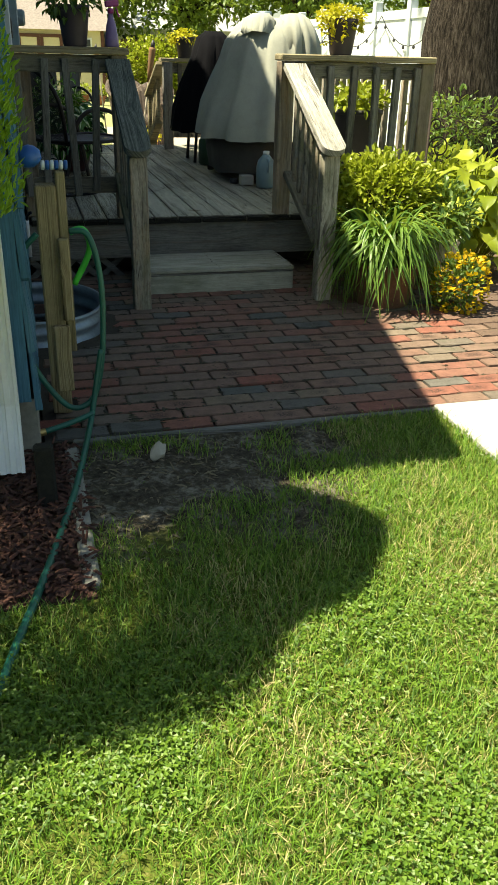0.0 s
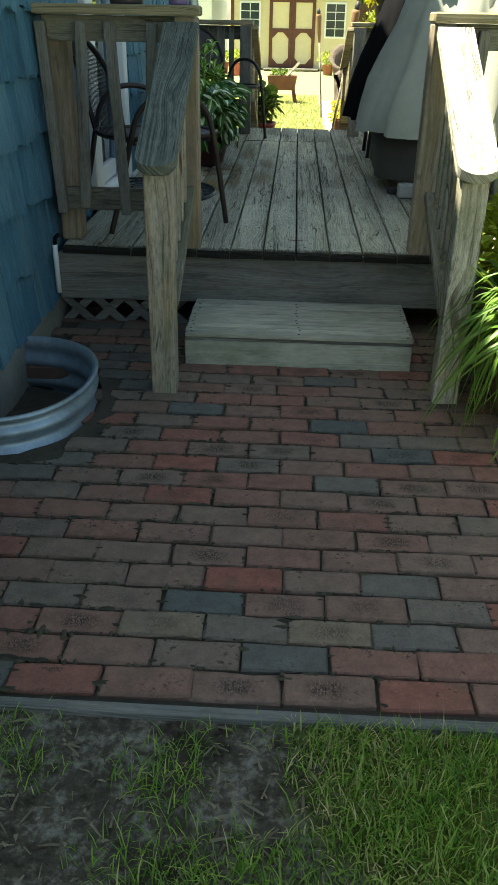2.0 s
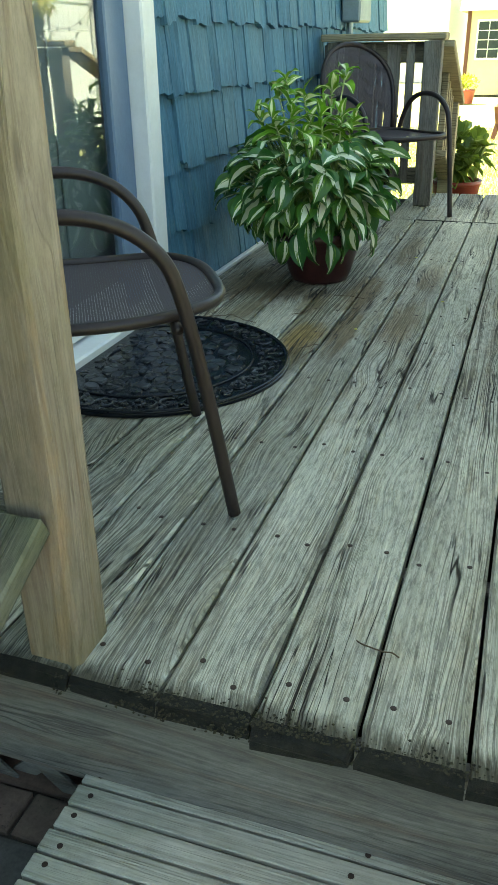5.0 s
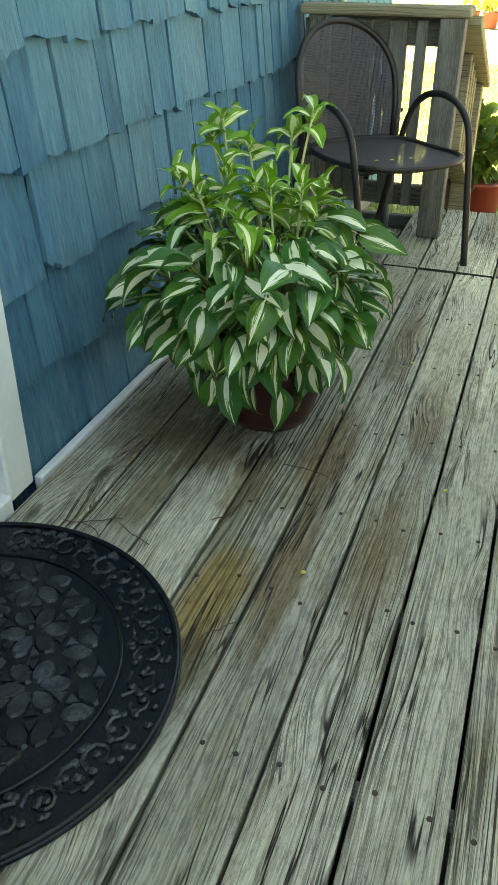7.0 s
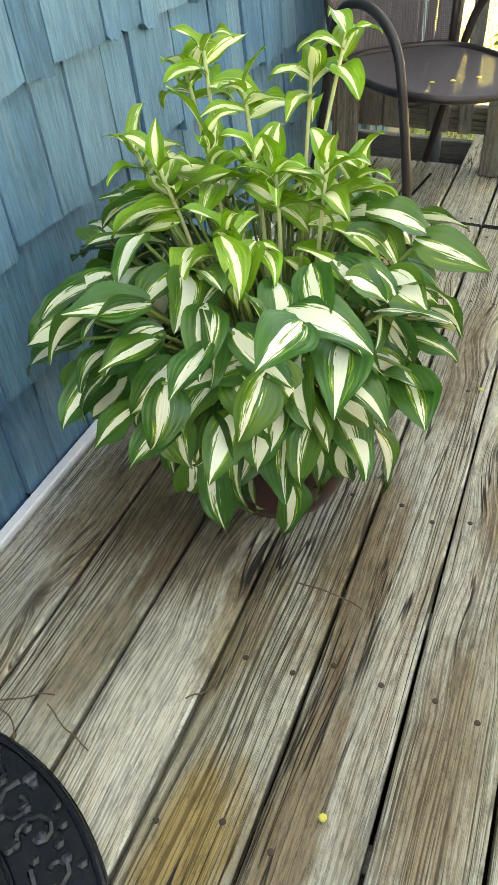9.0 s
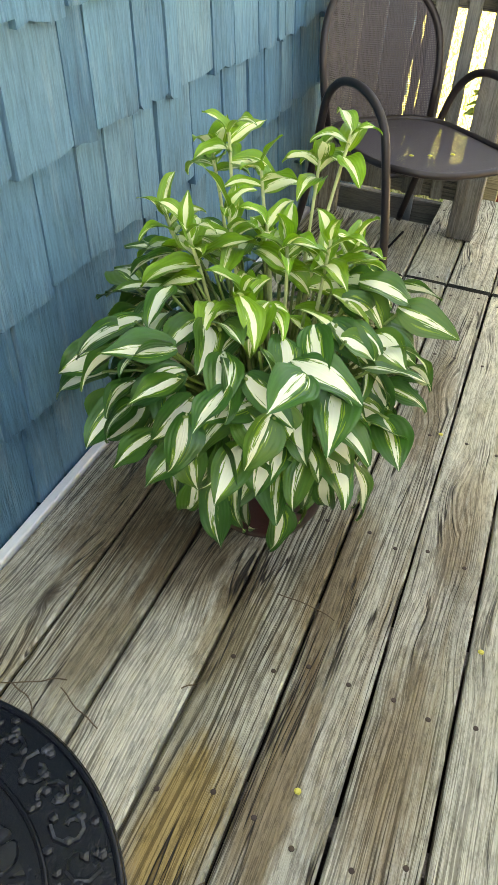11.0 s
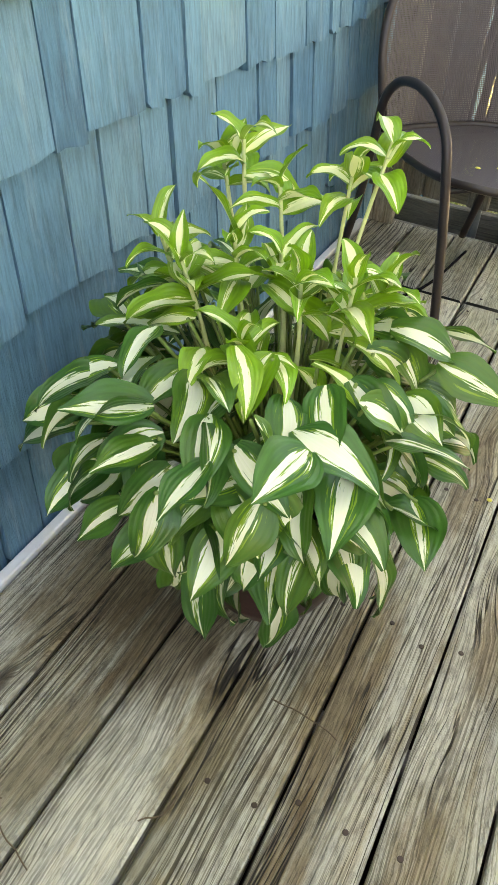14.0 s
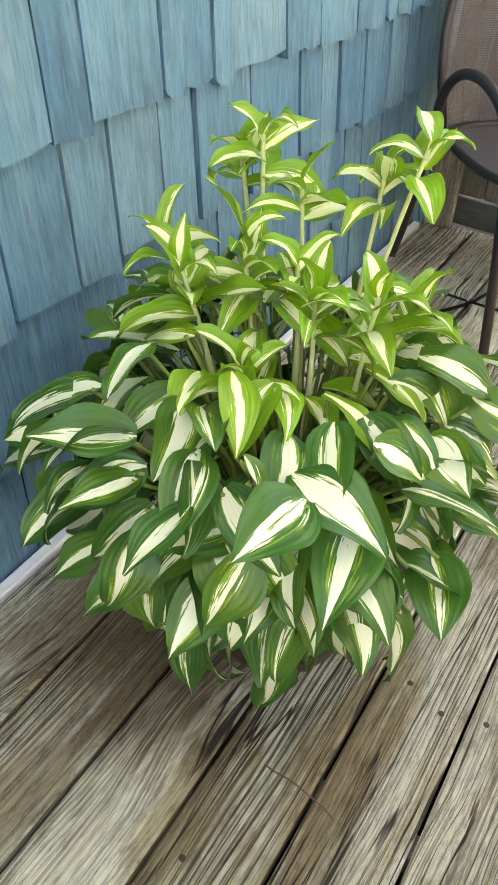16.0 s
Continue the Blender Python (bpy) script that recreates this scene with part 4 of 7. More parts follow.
def patio_chair():
    """Faces +x, feet on z = 0."""
    c = root("patio_chair", (0, 0, 0), "brown steel mesh patio armchair with a rounded back", "chair", "patio chairs")
    for s in (-1, 1):
        pts = [(0.268, s * 0.235, 0.006), (0.226, s * 0.242, 0.25), (0.188, s * 0.25, 0.43), (0.155, s * 0.252, 0.51), (0.09, s * 0.253, 0.56), (0.0, s * 0.252, 0.578), (-0.09, s * 0.25, 0.56), (-0.155, s * 0.245, 0.50), (-0.19, s * 0.235, 0.40), (-0.24, s * 0.225, 0.20), (-0.30, s * 0.225, 0.006)]
        part("side_frame", new_tube(smooth_path(pts, 6), 0.0125, 10), METAL, c, smooth=True)
    hx, hy = 0.262, 0.232

    def rim(u, v):
        # squarish round seat
        r = (abs(u) ** 3 + abs(v) ** 3) ** (1 / 3)
        m = max(abs(u), abs(v), 1e-6)
        k = m / max(r, 1e-6)
        return u * k, v * k

    n = 14
    rows, uvs = [], []
    for j in range(n + 1):
        row, tx = [], []
        for i in range(n + 1):
            u, v = rim(i / n * 2 - 1, j / n * 2 - 1)
            d = 1 - (u * u + v * v) * 0.6
            z = 0.40 - 0.018 * max(d, 0) + 0.012 * (u if u > 0 else -u * 0.3) ** 2 - (0.03 * (u - 0.75) if u > 0.75 else 0)
            row.append((u * hx + 0.022, v * hy, z))
            tx.append((u * hx, v * hy))
        rows.append(row)
        uvs.append(tx)
    part("seat", sheet(rows, uvs), PERF, c, "perforated steel seat", smooth=True)
    edge = [rows[0][i] for i in range(n)] + [rows[j][n] for j in range(n)] + [rows[n][n - i] for i in range(n)] + [rows[n - j][0] for j in range(n)]
    part("seat_rim", new_tube(edge, 0.011, 8, True), METAL, c, smooth=True)
    part("crossbar", new_tube([(0.18, -0.24, 0.38), (0.18, 0.24, 0.38)], 0.009, 8), METAL, c, smooth=True)
    part("crossbar", new_tube([(-0.17, -0.232, 0.38), (-0.17, 0.232, 0.38)], 0.009, 8), METAL, c, smooth=True)
    hoop = []
    for t in range(0, 25):
        a = math.pi * (1.0 - t / 24 * 1.0)
        y = 0.22 * math.cos(a)
        zz = 0.58 + 0.225 * math.sin(a) ** 0.85 if 0 < t < 24 else 0.58
        hoop.append((y, zz))
    prof = [(-0.20, 0.40), (-0.215, 0.50), (-0.218, 0.54)] + hoop + [(0.218, 0.54), (0.215, 0.50), (0.20, 0.40)]

    def bent(y, z):
        return (-0.205 - (z - 0.43) * 0.24 - 0.05 * (1 - (y / 0.22) ** 2), y, z)

    part("back_hoop", new_tube([bent(y, z) for y, z in prof], 0.012, 10), METAL, c, smooth=True)
    rows, uvs = [], []
    zs = [0.40 + 0.398 * i / 16 for i in range(17)]
    for z in zs:
        half = 0.212 if z < 0.58 else 0.218 * max(1 - ((z - 0.58) / 0.226) ** 2, 0.0) ** 0.55
        rows.append([bent(half * (i / 10 * 2 - 1), z) for i in range(11)])
        uvs.append([(half * (i / 10 * 2 - 1), z) for i in range(11)])
    part("backrest", sheet(rows, uvs), OPEN_WEAVE, c, "perforated steel back panel", smooth=True)
    return c


chair = patio_chair()
chair.matrix_basis = pose(-0.545, 0.525, DECK_Z + 0.002, 0, 0, 31)
copy_thing(chair, pose(-0.475, 3.52, DECK_Z + 0.002, 0, 0, -43))

# ---- doormat ----
def worn_rubber():
    k = Nodes("worn_black_rubber")
    n = k.noise(k.coord(), 9, 3, 0.6)
    f = k.noise(k.coord(vary=False), 160, 4, 0.75)
    # pale blue flecks: dust, with the rubber's glossy highlights put into the colour
    dust_glint = k.math("MULTIPLY", k.ramp(n, (0.5, 0.0), (0.68, 1.0)), k.ramp(f, (0.42, 0.0), (0.56, 0.5)))
    k.bump(f, 0.3, 0.002)
    return k.done(k.mix(dust_glint, (0.007, 0.009, 0.013), (0.13, 0.15, 0.185)), k.ramp(n, (0.3, 0.16), (0.7, 0.40)), spec=0.45)


MAT_TOP = worn_rubber()
doormat = root("doormat", (-0.6, 1.21, DECK_Z), "black round cast rubber doormat with a mosaic pattern", "doormat")
MCX, MCY, MR, FLAT = -0.705, 1.19, 0.393, -0.866


def mat_outline(r, n=72):
    """A round outline cut straight along the threshold."""
    a = math.acos(max(-1.0, (FLAT - MCX) / r))
    return [(MCX + r * math.cos(t), MCY + r * math.sin(t)) for t in (-a + 2 * a * k / n for k in range(n + 1))]


bm = bmesh.new()
lo = [bm.verts.new((x, y, DECK_Z + 0.001)) for x, y in mat_outline(MR)]
md = [bm.verts.new((x, y, DECK_Z + 0.008)) for x, y in mat_outline(MR)]
hi = [bm.verts.new((x, y, DECK_Z + 0.010)) for x, y in mat_outline(MR - 0.003)]
for p, q in ((lo, md), (md, hi)):
    for k in range(len(lo)):
        bm.faces.new((p[k], p[(k + 1) % len(lo)], q[(k + 1) % len(lo)], q[k]))
bm.faces.new(hi)
bm.faces.new(lo[::-1])
part("mat_base", bm, RUBBER, doormat)
for r, w in ((MR - 0.008, 0.006), (MR - 0.105, 0.0045), (0.13, 0.004)):
    part("raised_rim", new_tube([(x, y, DECK_Z + 0.011) for x, y in mat_outline(r)], w, 6), RUBBER, doormat, smooth=True)
rng = random.Random(9)


def cell(bm, quad, z0, z1, inset):
    cx = sum(p[0] for p in quad) / len(quad)
    cy = sum(p[1] for p in quad) / len(quad)
    lo = [bm.verts.new((x, y, z0)) for x, y in quad]
    hi = [bm.verts.new((cx + (x - cx) * (1 - inset), cy + (y - cy) * (1 - inset), z1)) for x, y in quad]
    n = len(quad)
    for k in range(n):
        bm.faces.new((lo[k], lo[(k + 1) % n], hi[(k + 1) % n], hi[k]))
    bm.faces.new(hi)


def polar(r, t):
    return MCX + r * math.cos(t), MCY + r * math.sin(t)


pitch = 0.128
R_IN = MR - 0.112


def inside(pts):
    return all(x > FLAT + 0.01 and math.hypot(x - MCX, y - MCY) < R_IN for x, y in pts)


for a in range(-3, 4):
    for b in range(-3, 4):
        hx, hy = MCX + (a + b * 0.5) * pitch + 0.03, MCY + b * pitch * 0.866
        if math.hypot(hx - MCX, hy - MCY) > R_IN + 0.05:
            continue
        for q in range(6):
            t = math.pi / 3 * q + math.pi / 6
            L0, L1, W = 0.010, 0.0655, 0.019
            d, n = (math.cos(t), math.sin(t)), (-math.sin(t), math.cos(t))
            petal = []
            for f, w in ((0, 0.25), (0.3, 0.9), (0.6, 1.0), (0.88, 0.6), (1, 0.1), (0.88, -0.6), (0.6, -1.0), (0.3, -0.9), (0, -0.25)):
                r = L0 + (L1 - L0) * f
                petal.append((hx + d[0] * r + n[0] * W * w, hy + d[1] * r + n[1] * W * w))
            if inside(petal):
                bm = bmesh.new()
                cell(bm, petal, DECK_Z + 0.009, DECK_Z + 0.0148, 0.2)
                part("petal", bm, MAT_TOP, doormat)
            t2 = t + math.pi / 6
            wedge = [(hx + r * math.cos(t2 + o), hy + r * math.sin(t2 + o)) for r, o in ((0.034, 0), (0.062, -0.2), (0.0615, 0.2))]
            if inside(wedge):
                bm = bmesh.new()
                cell(bm, wedge, DECK_Z + 0.009, DECK_Z + 0.0135, 0.16)
                part("wedge", bm, MAT_TOP, doormat)
scroll = bmesh.new()
for s in range(40):
    t = 2 * math.pi * (s + 0.5) / 40
    cx, cy = polar(MR - 0.056, t)
    if cx < FLAT + 0.05:
        continue
    a0 = rng.uniform(0, 6.28)
    sgn = 1 if s % 2 else -1
    tube(scroll, [(cx + (0.03 - 0.0028 * k) * math.cos(a0 + sgn * k * 0.75), cy + (0.03 - 0.0028 * k) * math.sin(a0 + sgn * k * 0.75), DECK_Z + 0.011) for k in range(9)], 0.0042, 5)
    for _ in range(6):
        px, py = polar(MR - rng.uniform(0.02, 0.095), t + rng.uniform(-0.08, 0.08))
        lathe(scroll, [(0.009, 0), (0.007, 0.005), (0.001, 0.0065)], (px, py, DECK_Z + 0.009), 6)
part("scroll_border", scroll, MAT_TOP, doormat)

# ---- cord on the deck ----
cord = root("extension_cord", (-0.6, 3.2, DECK_Z), "thin black extension cord lying on the deck", "cord")
part("cable", new_tube(smooth_path([(-0.84, 2.70, DECK_Z + 0.006), (-0.70, 2.78, DECK_Z + 0.006), (-0.52, 2.72, DECK_Z + 0.006), (-0.45, 2.84, DECK_Z + 0.006), (-0.60, 2.98, DECK_Z + 0.006), (-0.68, 3.18, DECK_Z + 0.006), (-0.55, 3.45, DECK_Z + 0.006), (-0.50, 3.78, DECK_Z + 0.006)], 6), 0.0045, 6), DARKCLOTH, cord, smooth=True)

# ---- dry twigs and rootlets on the deck ----
DRY = plain("dry_twig_bark", (0.13, 0.09, 0.055), 0.9, vary=0.4, scale=30)
rng = random.Random(61)
for x, y, L, a in ((-0.62, 1.66, 0.13, 200), (-0.53, 1.60, 0.10, 150), (-0.33, 1.36, 0.11, 80), (-0.30, 1.33, 0.08, 95), (-0.44, 1.72, 0.07, 20), (-0.36, 1.98, 0.12, 10), (0.17, 0.16, 0.07, 140), (-0.70, 1.62, 0.12, 330)):
    pts, p, h = [], Vector((x, y, DECK_Z + 0.003)), radians(a)
    for k in range(7):
        pts.append(p.copy())
        h += rng.uniform(-0.5, 0.5)
        p += Vector((math.cos(h), math.sin(h), 0)) * L / 6
        p.z = DECK_Z + 0.003 + rng.uniform(0, 0.004)
    alone("dry_twig", new_tube(smooth_path(pts, 3), 0.0012, 5), DRY, "thin dry twig lying on the deck boards", "twig", group="twigs on the deck")
LEAF_BIT = plain("fallen_petal", (0.62, 0.55, 0.10), 0.6)
for x, y in ((-0.205, 1.625), (-0.72, 1.50), (0.02, 2.0), (-0.16, 2.62)):
    alone("fallen_petal", new_lathe([(0.001, 0), (0.006, 0.0012), (0.004, 0.003), (0.001, 0.0035)], (x, y, DECK_Z + 0.0025), 7), LEAF_BIT, "tiny yellow fallen petal on the deck", "petal", group="petals on the deck")

for x, y in ((-0.42, 3.45), (-0.36, 3.50), (-0.47, 3.42)):
    alone("fallen_petal", new_lathe([(0.001, 0), (0.008, 0.0012), (0.005, 0.003), (0.001, 0.0035)], (x, y, DECK_Z + 0.388), 7), LEAF_BIT, "tiny yellow fallen petal on the chair seat", "petal", group="petals on the chair")

# ---- patio door ----
GLASS = bpy.data.materials.new("pane_glass")
GLASS.use_nodes = True
_p = GLASS.node_tree.nodes["Principled BSDF"]
_p.inputs["Base Color"].default_value = (0.82, 0.88, 0.88, 1)
_p.inputs["Roughness"].default_value, _p.inputs["Transmission Weight"].default_value, _p.inputs["IOR"].default_value = 0.0, 1.0, 1.45
GREY_DOOR = plain("grey_inner_door", (0.21, 0.235, 0.235), 0.6, vary=0.1, bump=0.05)
door = root("door_1", (WALL, 1.38, DECK_Z), "white storm door with a full glass pane", "door", kind="structure")
part("jamb", new_box(WALL - 0.10, WALL + 0.026, 1.622, 1.715, 0.40, 2.44, bevel=0.006), WHITE, door)
part("jamb", new_box(WALL - 0.10, WALL + 0.026, 0.78, 0.93, 0.40, 2.44, bevel=0.006), WHITE, door)
part("head", new_box(WALL - 0.10, WALL + 0.026, 0.78, 1.715, 2.442, 2.56, bevel=0.006), WHITE, door)
part("threshold", new_box(WALL - 0.30, WALL + 0.034, 0.932, 1.62, 0.362, 0.43, bevel=0.006), WHITE, door, "white sill")
for a, b, c, d in ((0.935, 1.065, 0.44, 2.43), (1.067, 1.493, 0.44, 0.53), (1.067, 1.493, 2.33, 2.43)):
    part("stile", new_box(WALL - 0.065, WALL - 0.028, a, b, c, d, bevel=0.005), WHITE, door)
# this stile's shade is put into its colour as blue-grey
part("stile", new_box(WALL - 0.065, WALL - 0.028, 1.495, 1.618, 0.44, 2.43, bevel=0.005), plain("shaded_white_paint", (0.12, 0.19, 0.30), 0.4, vary=0.15), door, "stile with its blue-grey shade put into the colour")
pane = part("pane", new_box(WALL - 0.052, WALL - 0.046, 1.062, 1.498, 0.54, 2.335, bevel=0), GLASS, door)
pane.visible_shadow = False
inner = part("inner_door", new_box(WALL - 0.155, WALL - 0.12, 0.935, 1.615, 0.44, 2.43, bevel=0.004), GREY_DOOR, door, "grey panelled inner door behind the glass")
part("inner_panel", new_box(WALL - 0.119, WALL - 0.112, 1.0, 1.24, 0.62, 1.25, bevel=0.003), GREY_DOOR, inner)
part("inner_panel", new_box(WALL - 0.119, WALL - 0.112, 1.31, 1.55, 0.62, 1.25, bevel=0.003), GREY_DOOR, inner)
part("handle", new_tube([(WALL + 0.0, 1.62, 1.36), (WALL + 0.03, 1.62, 1.36), (WALL + 0.03, 1.62, 1.48), (WALL + 0.0, 1.62, 1.48)], 0.008), METAL, door)

# ---- electrical box and hanging basket on the wall ----
meter = root("meter_box", (WALL + 0.05, 4.45, 1.35), "grey electrical meter box on the shingled wall", "meter box")
STEEL = plain("painted_steel", (0.20, 0.26, 0.30), 0.5, 0.3)
part("box_body", new_box(WALL + 0.0, WALL + 0.11, 4.3, 4.62, 1.315, 1.75, bevel=0.01), STEEL, meter)
part("dial_glass", new_lathe([(0.075, 0), (0.075, 0.05), (0.06, 0.07)], (0, 0, 0), 20), STEEL, meter).matrix_basis = Matrix.Translation((WALL + 0.11, 4.46, 1.58)) @ Euler((0, radians(90), 0)).to_matrix().to_4x4()
part("conduit", new_tube([(WALL + 0.03, 4.4, 1.316), (WALL + 0.03, 4.4, 0.2)], 0.02), STEEL, meter)

# ---- rear railings ----
def rear_railing(x0, x1, pickets, post_x, label, cap):
    r = root("deck_railing", ((x0 + x1) / 2, 3.98, DECK_Z), label, "railing", "deck railings")
    part("cap_board", new_box(cap[0], cap[1], 3.82, 3.97, 1.215, 1.25, bevel=0.006), CAP, r)
    part("top_rail", new_box(x0, x1, 3.905, 3.94, 1.11, 1.21), RAIL_X, r)
    part("bottom_rail", new_box(x0, x1, 3.905, 3.94, 0.50, 0.585), RAIL_X, r)
    for a, b in pickets:
        part("picket", new_box(a, b, 3.875, 3.903, 0.505, 1.20), GREY_Z, r)
    for x in post_x:
        part("post", new_box(x - 0.046, x + 0.046, 3.82, 3.912, DECK_Z + 0.002, 1.213), GREY_Z, r)
    return r


part("post", new_box(-0.862, -0.775, 3.845, 3.874, DECK_Z + 0.003, 1.213), RAIL_Z, rear_railing(-0.88, -0.355, ((-0.885, -0.797), (-0.793, -0.702), (-0.697, -0.612), (-0.55, -0.48), (-0.447, -0.405)), (-0.308,), "weathered railing with wide pickets at the back of the deck", (-0.895, -0.245)))
rear_railing(0.66, 1.54, ((0.72, 0.76), (0.86, 0.90), (1.0, 1.04), (1.14, 1.18), (1.28, 1.32), (1.42, 1.46)), (0.61, 1.56), "shaded railing at the back of the deck beside the grill", (0.54, 1.64))
side = root("deck_railing", (1.6, 2, DECK_Z), "weathered railing along the open side of the deck", "railing", "deck railings")
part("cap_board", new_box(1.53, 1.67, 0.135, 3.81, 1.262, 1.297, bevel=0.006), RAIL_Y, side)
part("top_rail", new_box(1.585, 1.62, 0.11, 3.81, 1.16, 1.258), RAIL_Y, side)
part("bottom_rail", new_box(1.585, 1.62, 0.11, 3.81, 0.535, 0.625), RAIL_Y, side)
for k in range(27):
    y = 0.2 + k * 0.138
    part("baluster", new_box(1.545, 1.583, y - 0.019, y + 0.019, 0.54, 1.24), RAIL_Z, side)
for x in (-0.285, 0.585):
    r = root("rear_stair_rail", (x, 4.5, 0), "sunlit brown sloping handrail behind the deck", "handrail", "stair handrails")
    part("handrail", new_beam((x, 3.975, 1.20), (x, 4.86, 0.86), 0.14, 0.036, bevel=0.005), CAP, r)
    part("newel_post", new_box(x - 0.044, x + 0.044, 4.74, 4.83, 0, 0.87), CAP, r)
    part("bottom_rail", new_beam((x, 4.29, 0.62), (x, 4.74, 0.42), 0.085, 0.036), CAP, r)
    for k in range(4):
        y = 4.32 + k * 0.11
        part("baluster", new_box(x - 0.019, x + 0.019, y - 0.019, y + 0.019, 0.6 - (y - 4.29) * 0.44, 1.06 - (y - 4.29) * 0.41), CAP, r)
rear_step = root("rear_step", (0.15, 4.5, 0), "sunlit timber step behind the deck", "step")
part("tread_board", new_box(-0.25, 0.56, 4.30, 4.58, 0.165, 0.2), STEP_X, rear_step)
part("riser_board", new_box(-0.25, 0.56, 4.54, 4.57, 0.0, 0.163), STEP_X, rear_step)

# ---- lattice below the deck ----
lattice = root("lattice_skirt", (-0.6, 0.07, 0), "grey timber lattice skirt under the deck", "lattice")
for k in range(4):
    for s in (-1, 1):
        x = -0.83 + k * 0.14
        part("lath", new_beam((x - s * 0.085, 0.065 + 0.008 * s, 0.01), (x + s * 0.085, 0.065 + 0.008 * s, 0.172), 0.036, 0.007, side=(1, 0, 0), bevel=0.001), FASCIA, lattice)
part("frame_board", new_box(-0.89, -0.30, 0.045, 0.08, 0.003, 0.035), FASCIA, lattice)
# upright dark sheet stands in for the shade under the deck
part("dark_backing", new_box(-0.89, 1.6, 0.30, 0.32, 0.0, 0.17, bevel=0), JOINT, lattice, "dark sheet added for the shade behind the lattice")

# ---- window well ----
well = root("window_well", (-0.88, -1.0, 0), "corrugated galvanised window well against the foundation", "window well")
bm = bmesh.new()
prof = [(0.012 * math.sin(z * 78), z) for z in [-0.12 + 0.01 * k for k in range(26)]] + [(0.004, 0.143), (0.014, 0.150), (0.016, 0.158), (0.008, 0.164), (-0.004, 0.160)] + [(-0.004 + 0.012 * math.sin(z * 78), z) for z in [0.13 - 0.01 * k for k in range(26)]]
rings = []
for k in range(41):
    t = -math.pi / 2 + math.pi * k / 40
    rings.append([bm.verts.new((-0.915 + (0.352 + o) * max(math.cos(t), 0) ** 0.75, -0.85 + (0.362 + o) * math.sin(t), z - 0.008)) for o, z in prof])
for a, b in zip(rings, rings[1:]):
    for k in range(len(prof) - 1):
        bm.faces.new((a[k], b[k], b[k + 1], a[k + 1]))
part("steel_wall", bm, ZINC, well, smooth=True)
bm = bmesh.new()
ring = [(-0.912, -0.85 + 0.335 * math.sin(t), 0.33 * max(math.cos(t), 0) ** 0.75) for t in (-math.pi / 2 + math.pi * k / 30 for k in range(31))]
grid = [[bm.verts.new((x + w * f, y, -0.055 + 0.02 * noise.noise(Vector((x + w * f, y, 0)) * 14))) for f in (0, 0.25, 0.5, 0.75, 1.0)] for x, y, w in ring]
for p, q in zip(grid, grid[1:]):
    for k in range(4):
        bm.faces.new((p[k], p[k + 1], q[k + 1], q[k]))
bmesh.ops.remove_doubles(bm, verts=bm.verts, dist=1e-5)
part("debris", bm, JOINT, well, "dark leaf litter")
# soil packed round the outside of the steel
bm = bmesh.new()
collar = []
for k in range(25):
    t = -math.pi / 2 + math.pi * k / 24
    c, q = max(math.cos(t), 0) ** 0.75, math.sin(t)
    collar.append([bm.verts.new((-0.9 + r * c, -0.85 + (r + 0.01) * q, patio_height(-0.85 + r * q) + h + 0.008 * noise.noise(Vector((r * c, r * q, 3)) * 25))) for r, h in ((0.36, 0.004), (0.42, -0.004), (0.50, -0.014))])
for p, q in zip(collar, collar[1:]):
    for k in range(2):
        bm.faces.new((p[k], p[k + 1], q[k + 1], q[k]))
part("soil_collar", bm, JOINT, well, "dark soil round the steel", smooth=True)
red = root("red_tool", (-0.76, -1.12, 0), "small red plastic tool lying in the window well", "tool")
RED = plain("red_plastic", (0.45, 0.02, 0.04), 0.4)
part("tool_body", new_beam((-0.82, -0.885, -0.018), (-0.68, -0.865, -0.012), 0.05, 0.035, bevel=0.01), RED, red)
part("knob", new_lathe([(0.02, 0), (0.02, 0.014), (0.012, 0.016)], (-0.75, -0.875, 0.001), 14), CHAR, red, smooth=True)

# ---- hose post ----
post = root("hose_post", (-0.80, -1.95, 0), "patched rough timber post holding a garden hose", "post")
ROUGH = weathered_wood("rough_post_wood", "Z", (0.11, 0.08, 0.04), (0.25, 0.19, 0.10), (0.36, 0.29, 0.17), moss=(0.2, 0.2, 0.08), moss_amount=0.4)
part("timber", new_box(-0.855, -0.782, -1.94, -1.87, 0, 0.86, bevel=0.006), ROUGH, post)
part("timber", new_box(-0.781, -0.748, -1.935, -1.875, 0.25, 0.905, bevel=0.005), ROUGH, post)
part("timber", new_box(-0.79, -0.752, -1.97, -1.941, 0.38, 0.68, bevel=0.005), ROUGH, post)
part("timber", new_box(-0.83, -0.77, -1.965, -1.941, 0.10, 0.36, bevel=0.005), ROUGH, post)
hook = part("hose_hanger", new_tube(smooth_path([(-0.745, -1.90, 0.69), (-0.70, -1.90, 0.70), (-0.675, -1.90, 0.66), (-0.685, -1.90, 0.60), (-0.74, -1.90, 0.50)], 5), 0.012, 8), plain("lime_plastic", (0.04, 0.5, 0.05), 0.45), post, "bright green plastic hanger", smooth=True)
sprayer = root("hose_nozzle", (-0.78, -1.95, 0.9), "blue and white hose nozzle resting on the post", "hose nozzle")
BLUE = plain("blue_plastic", (0.02, 0.12, 0.42), 0.4)
nb = part("nozzle_head", new_lathe([(0.012, 0), (0.034, 0.01), (0.038, 0.04), (0.03, 0.06), (0.014, 0.075)], (0, 0, 0), 16), BLUE, sprayer, smooth=True)
nb.matrix_basis = Matrix.Translation((-0.895, -1.90, 0.945)) @ Euler((0, radians(80), 0)).to_matrix().to_4x4()
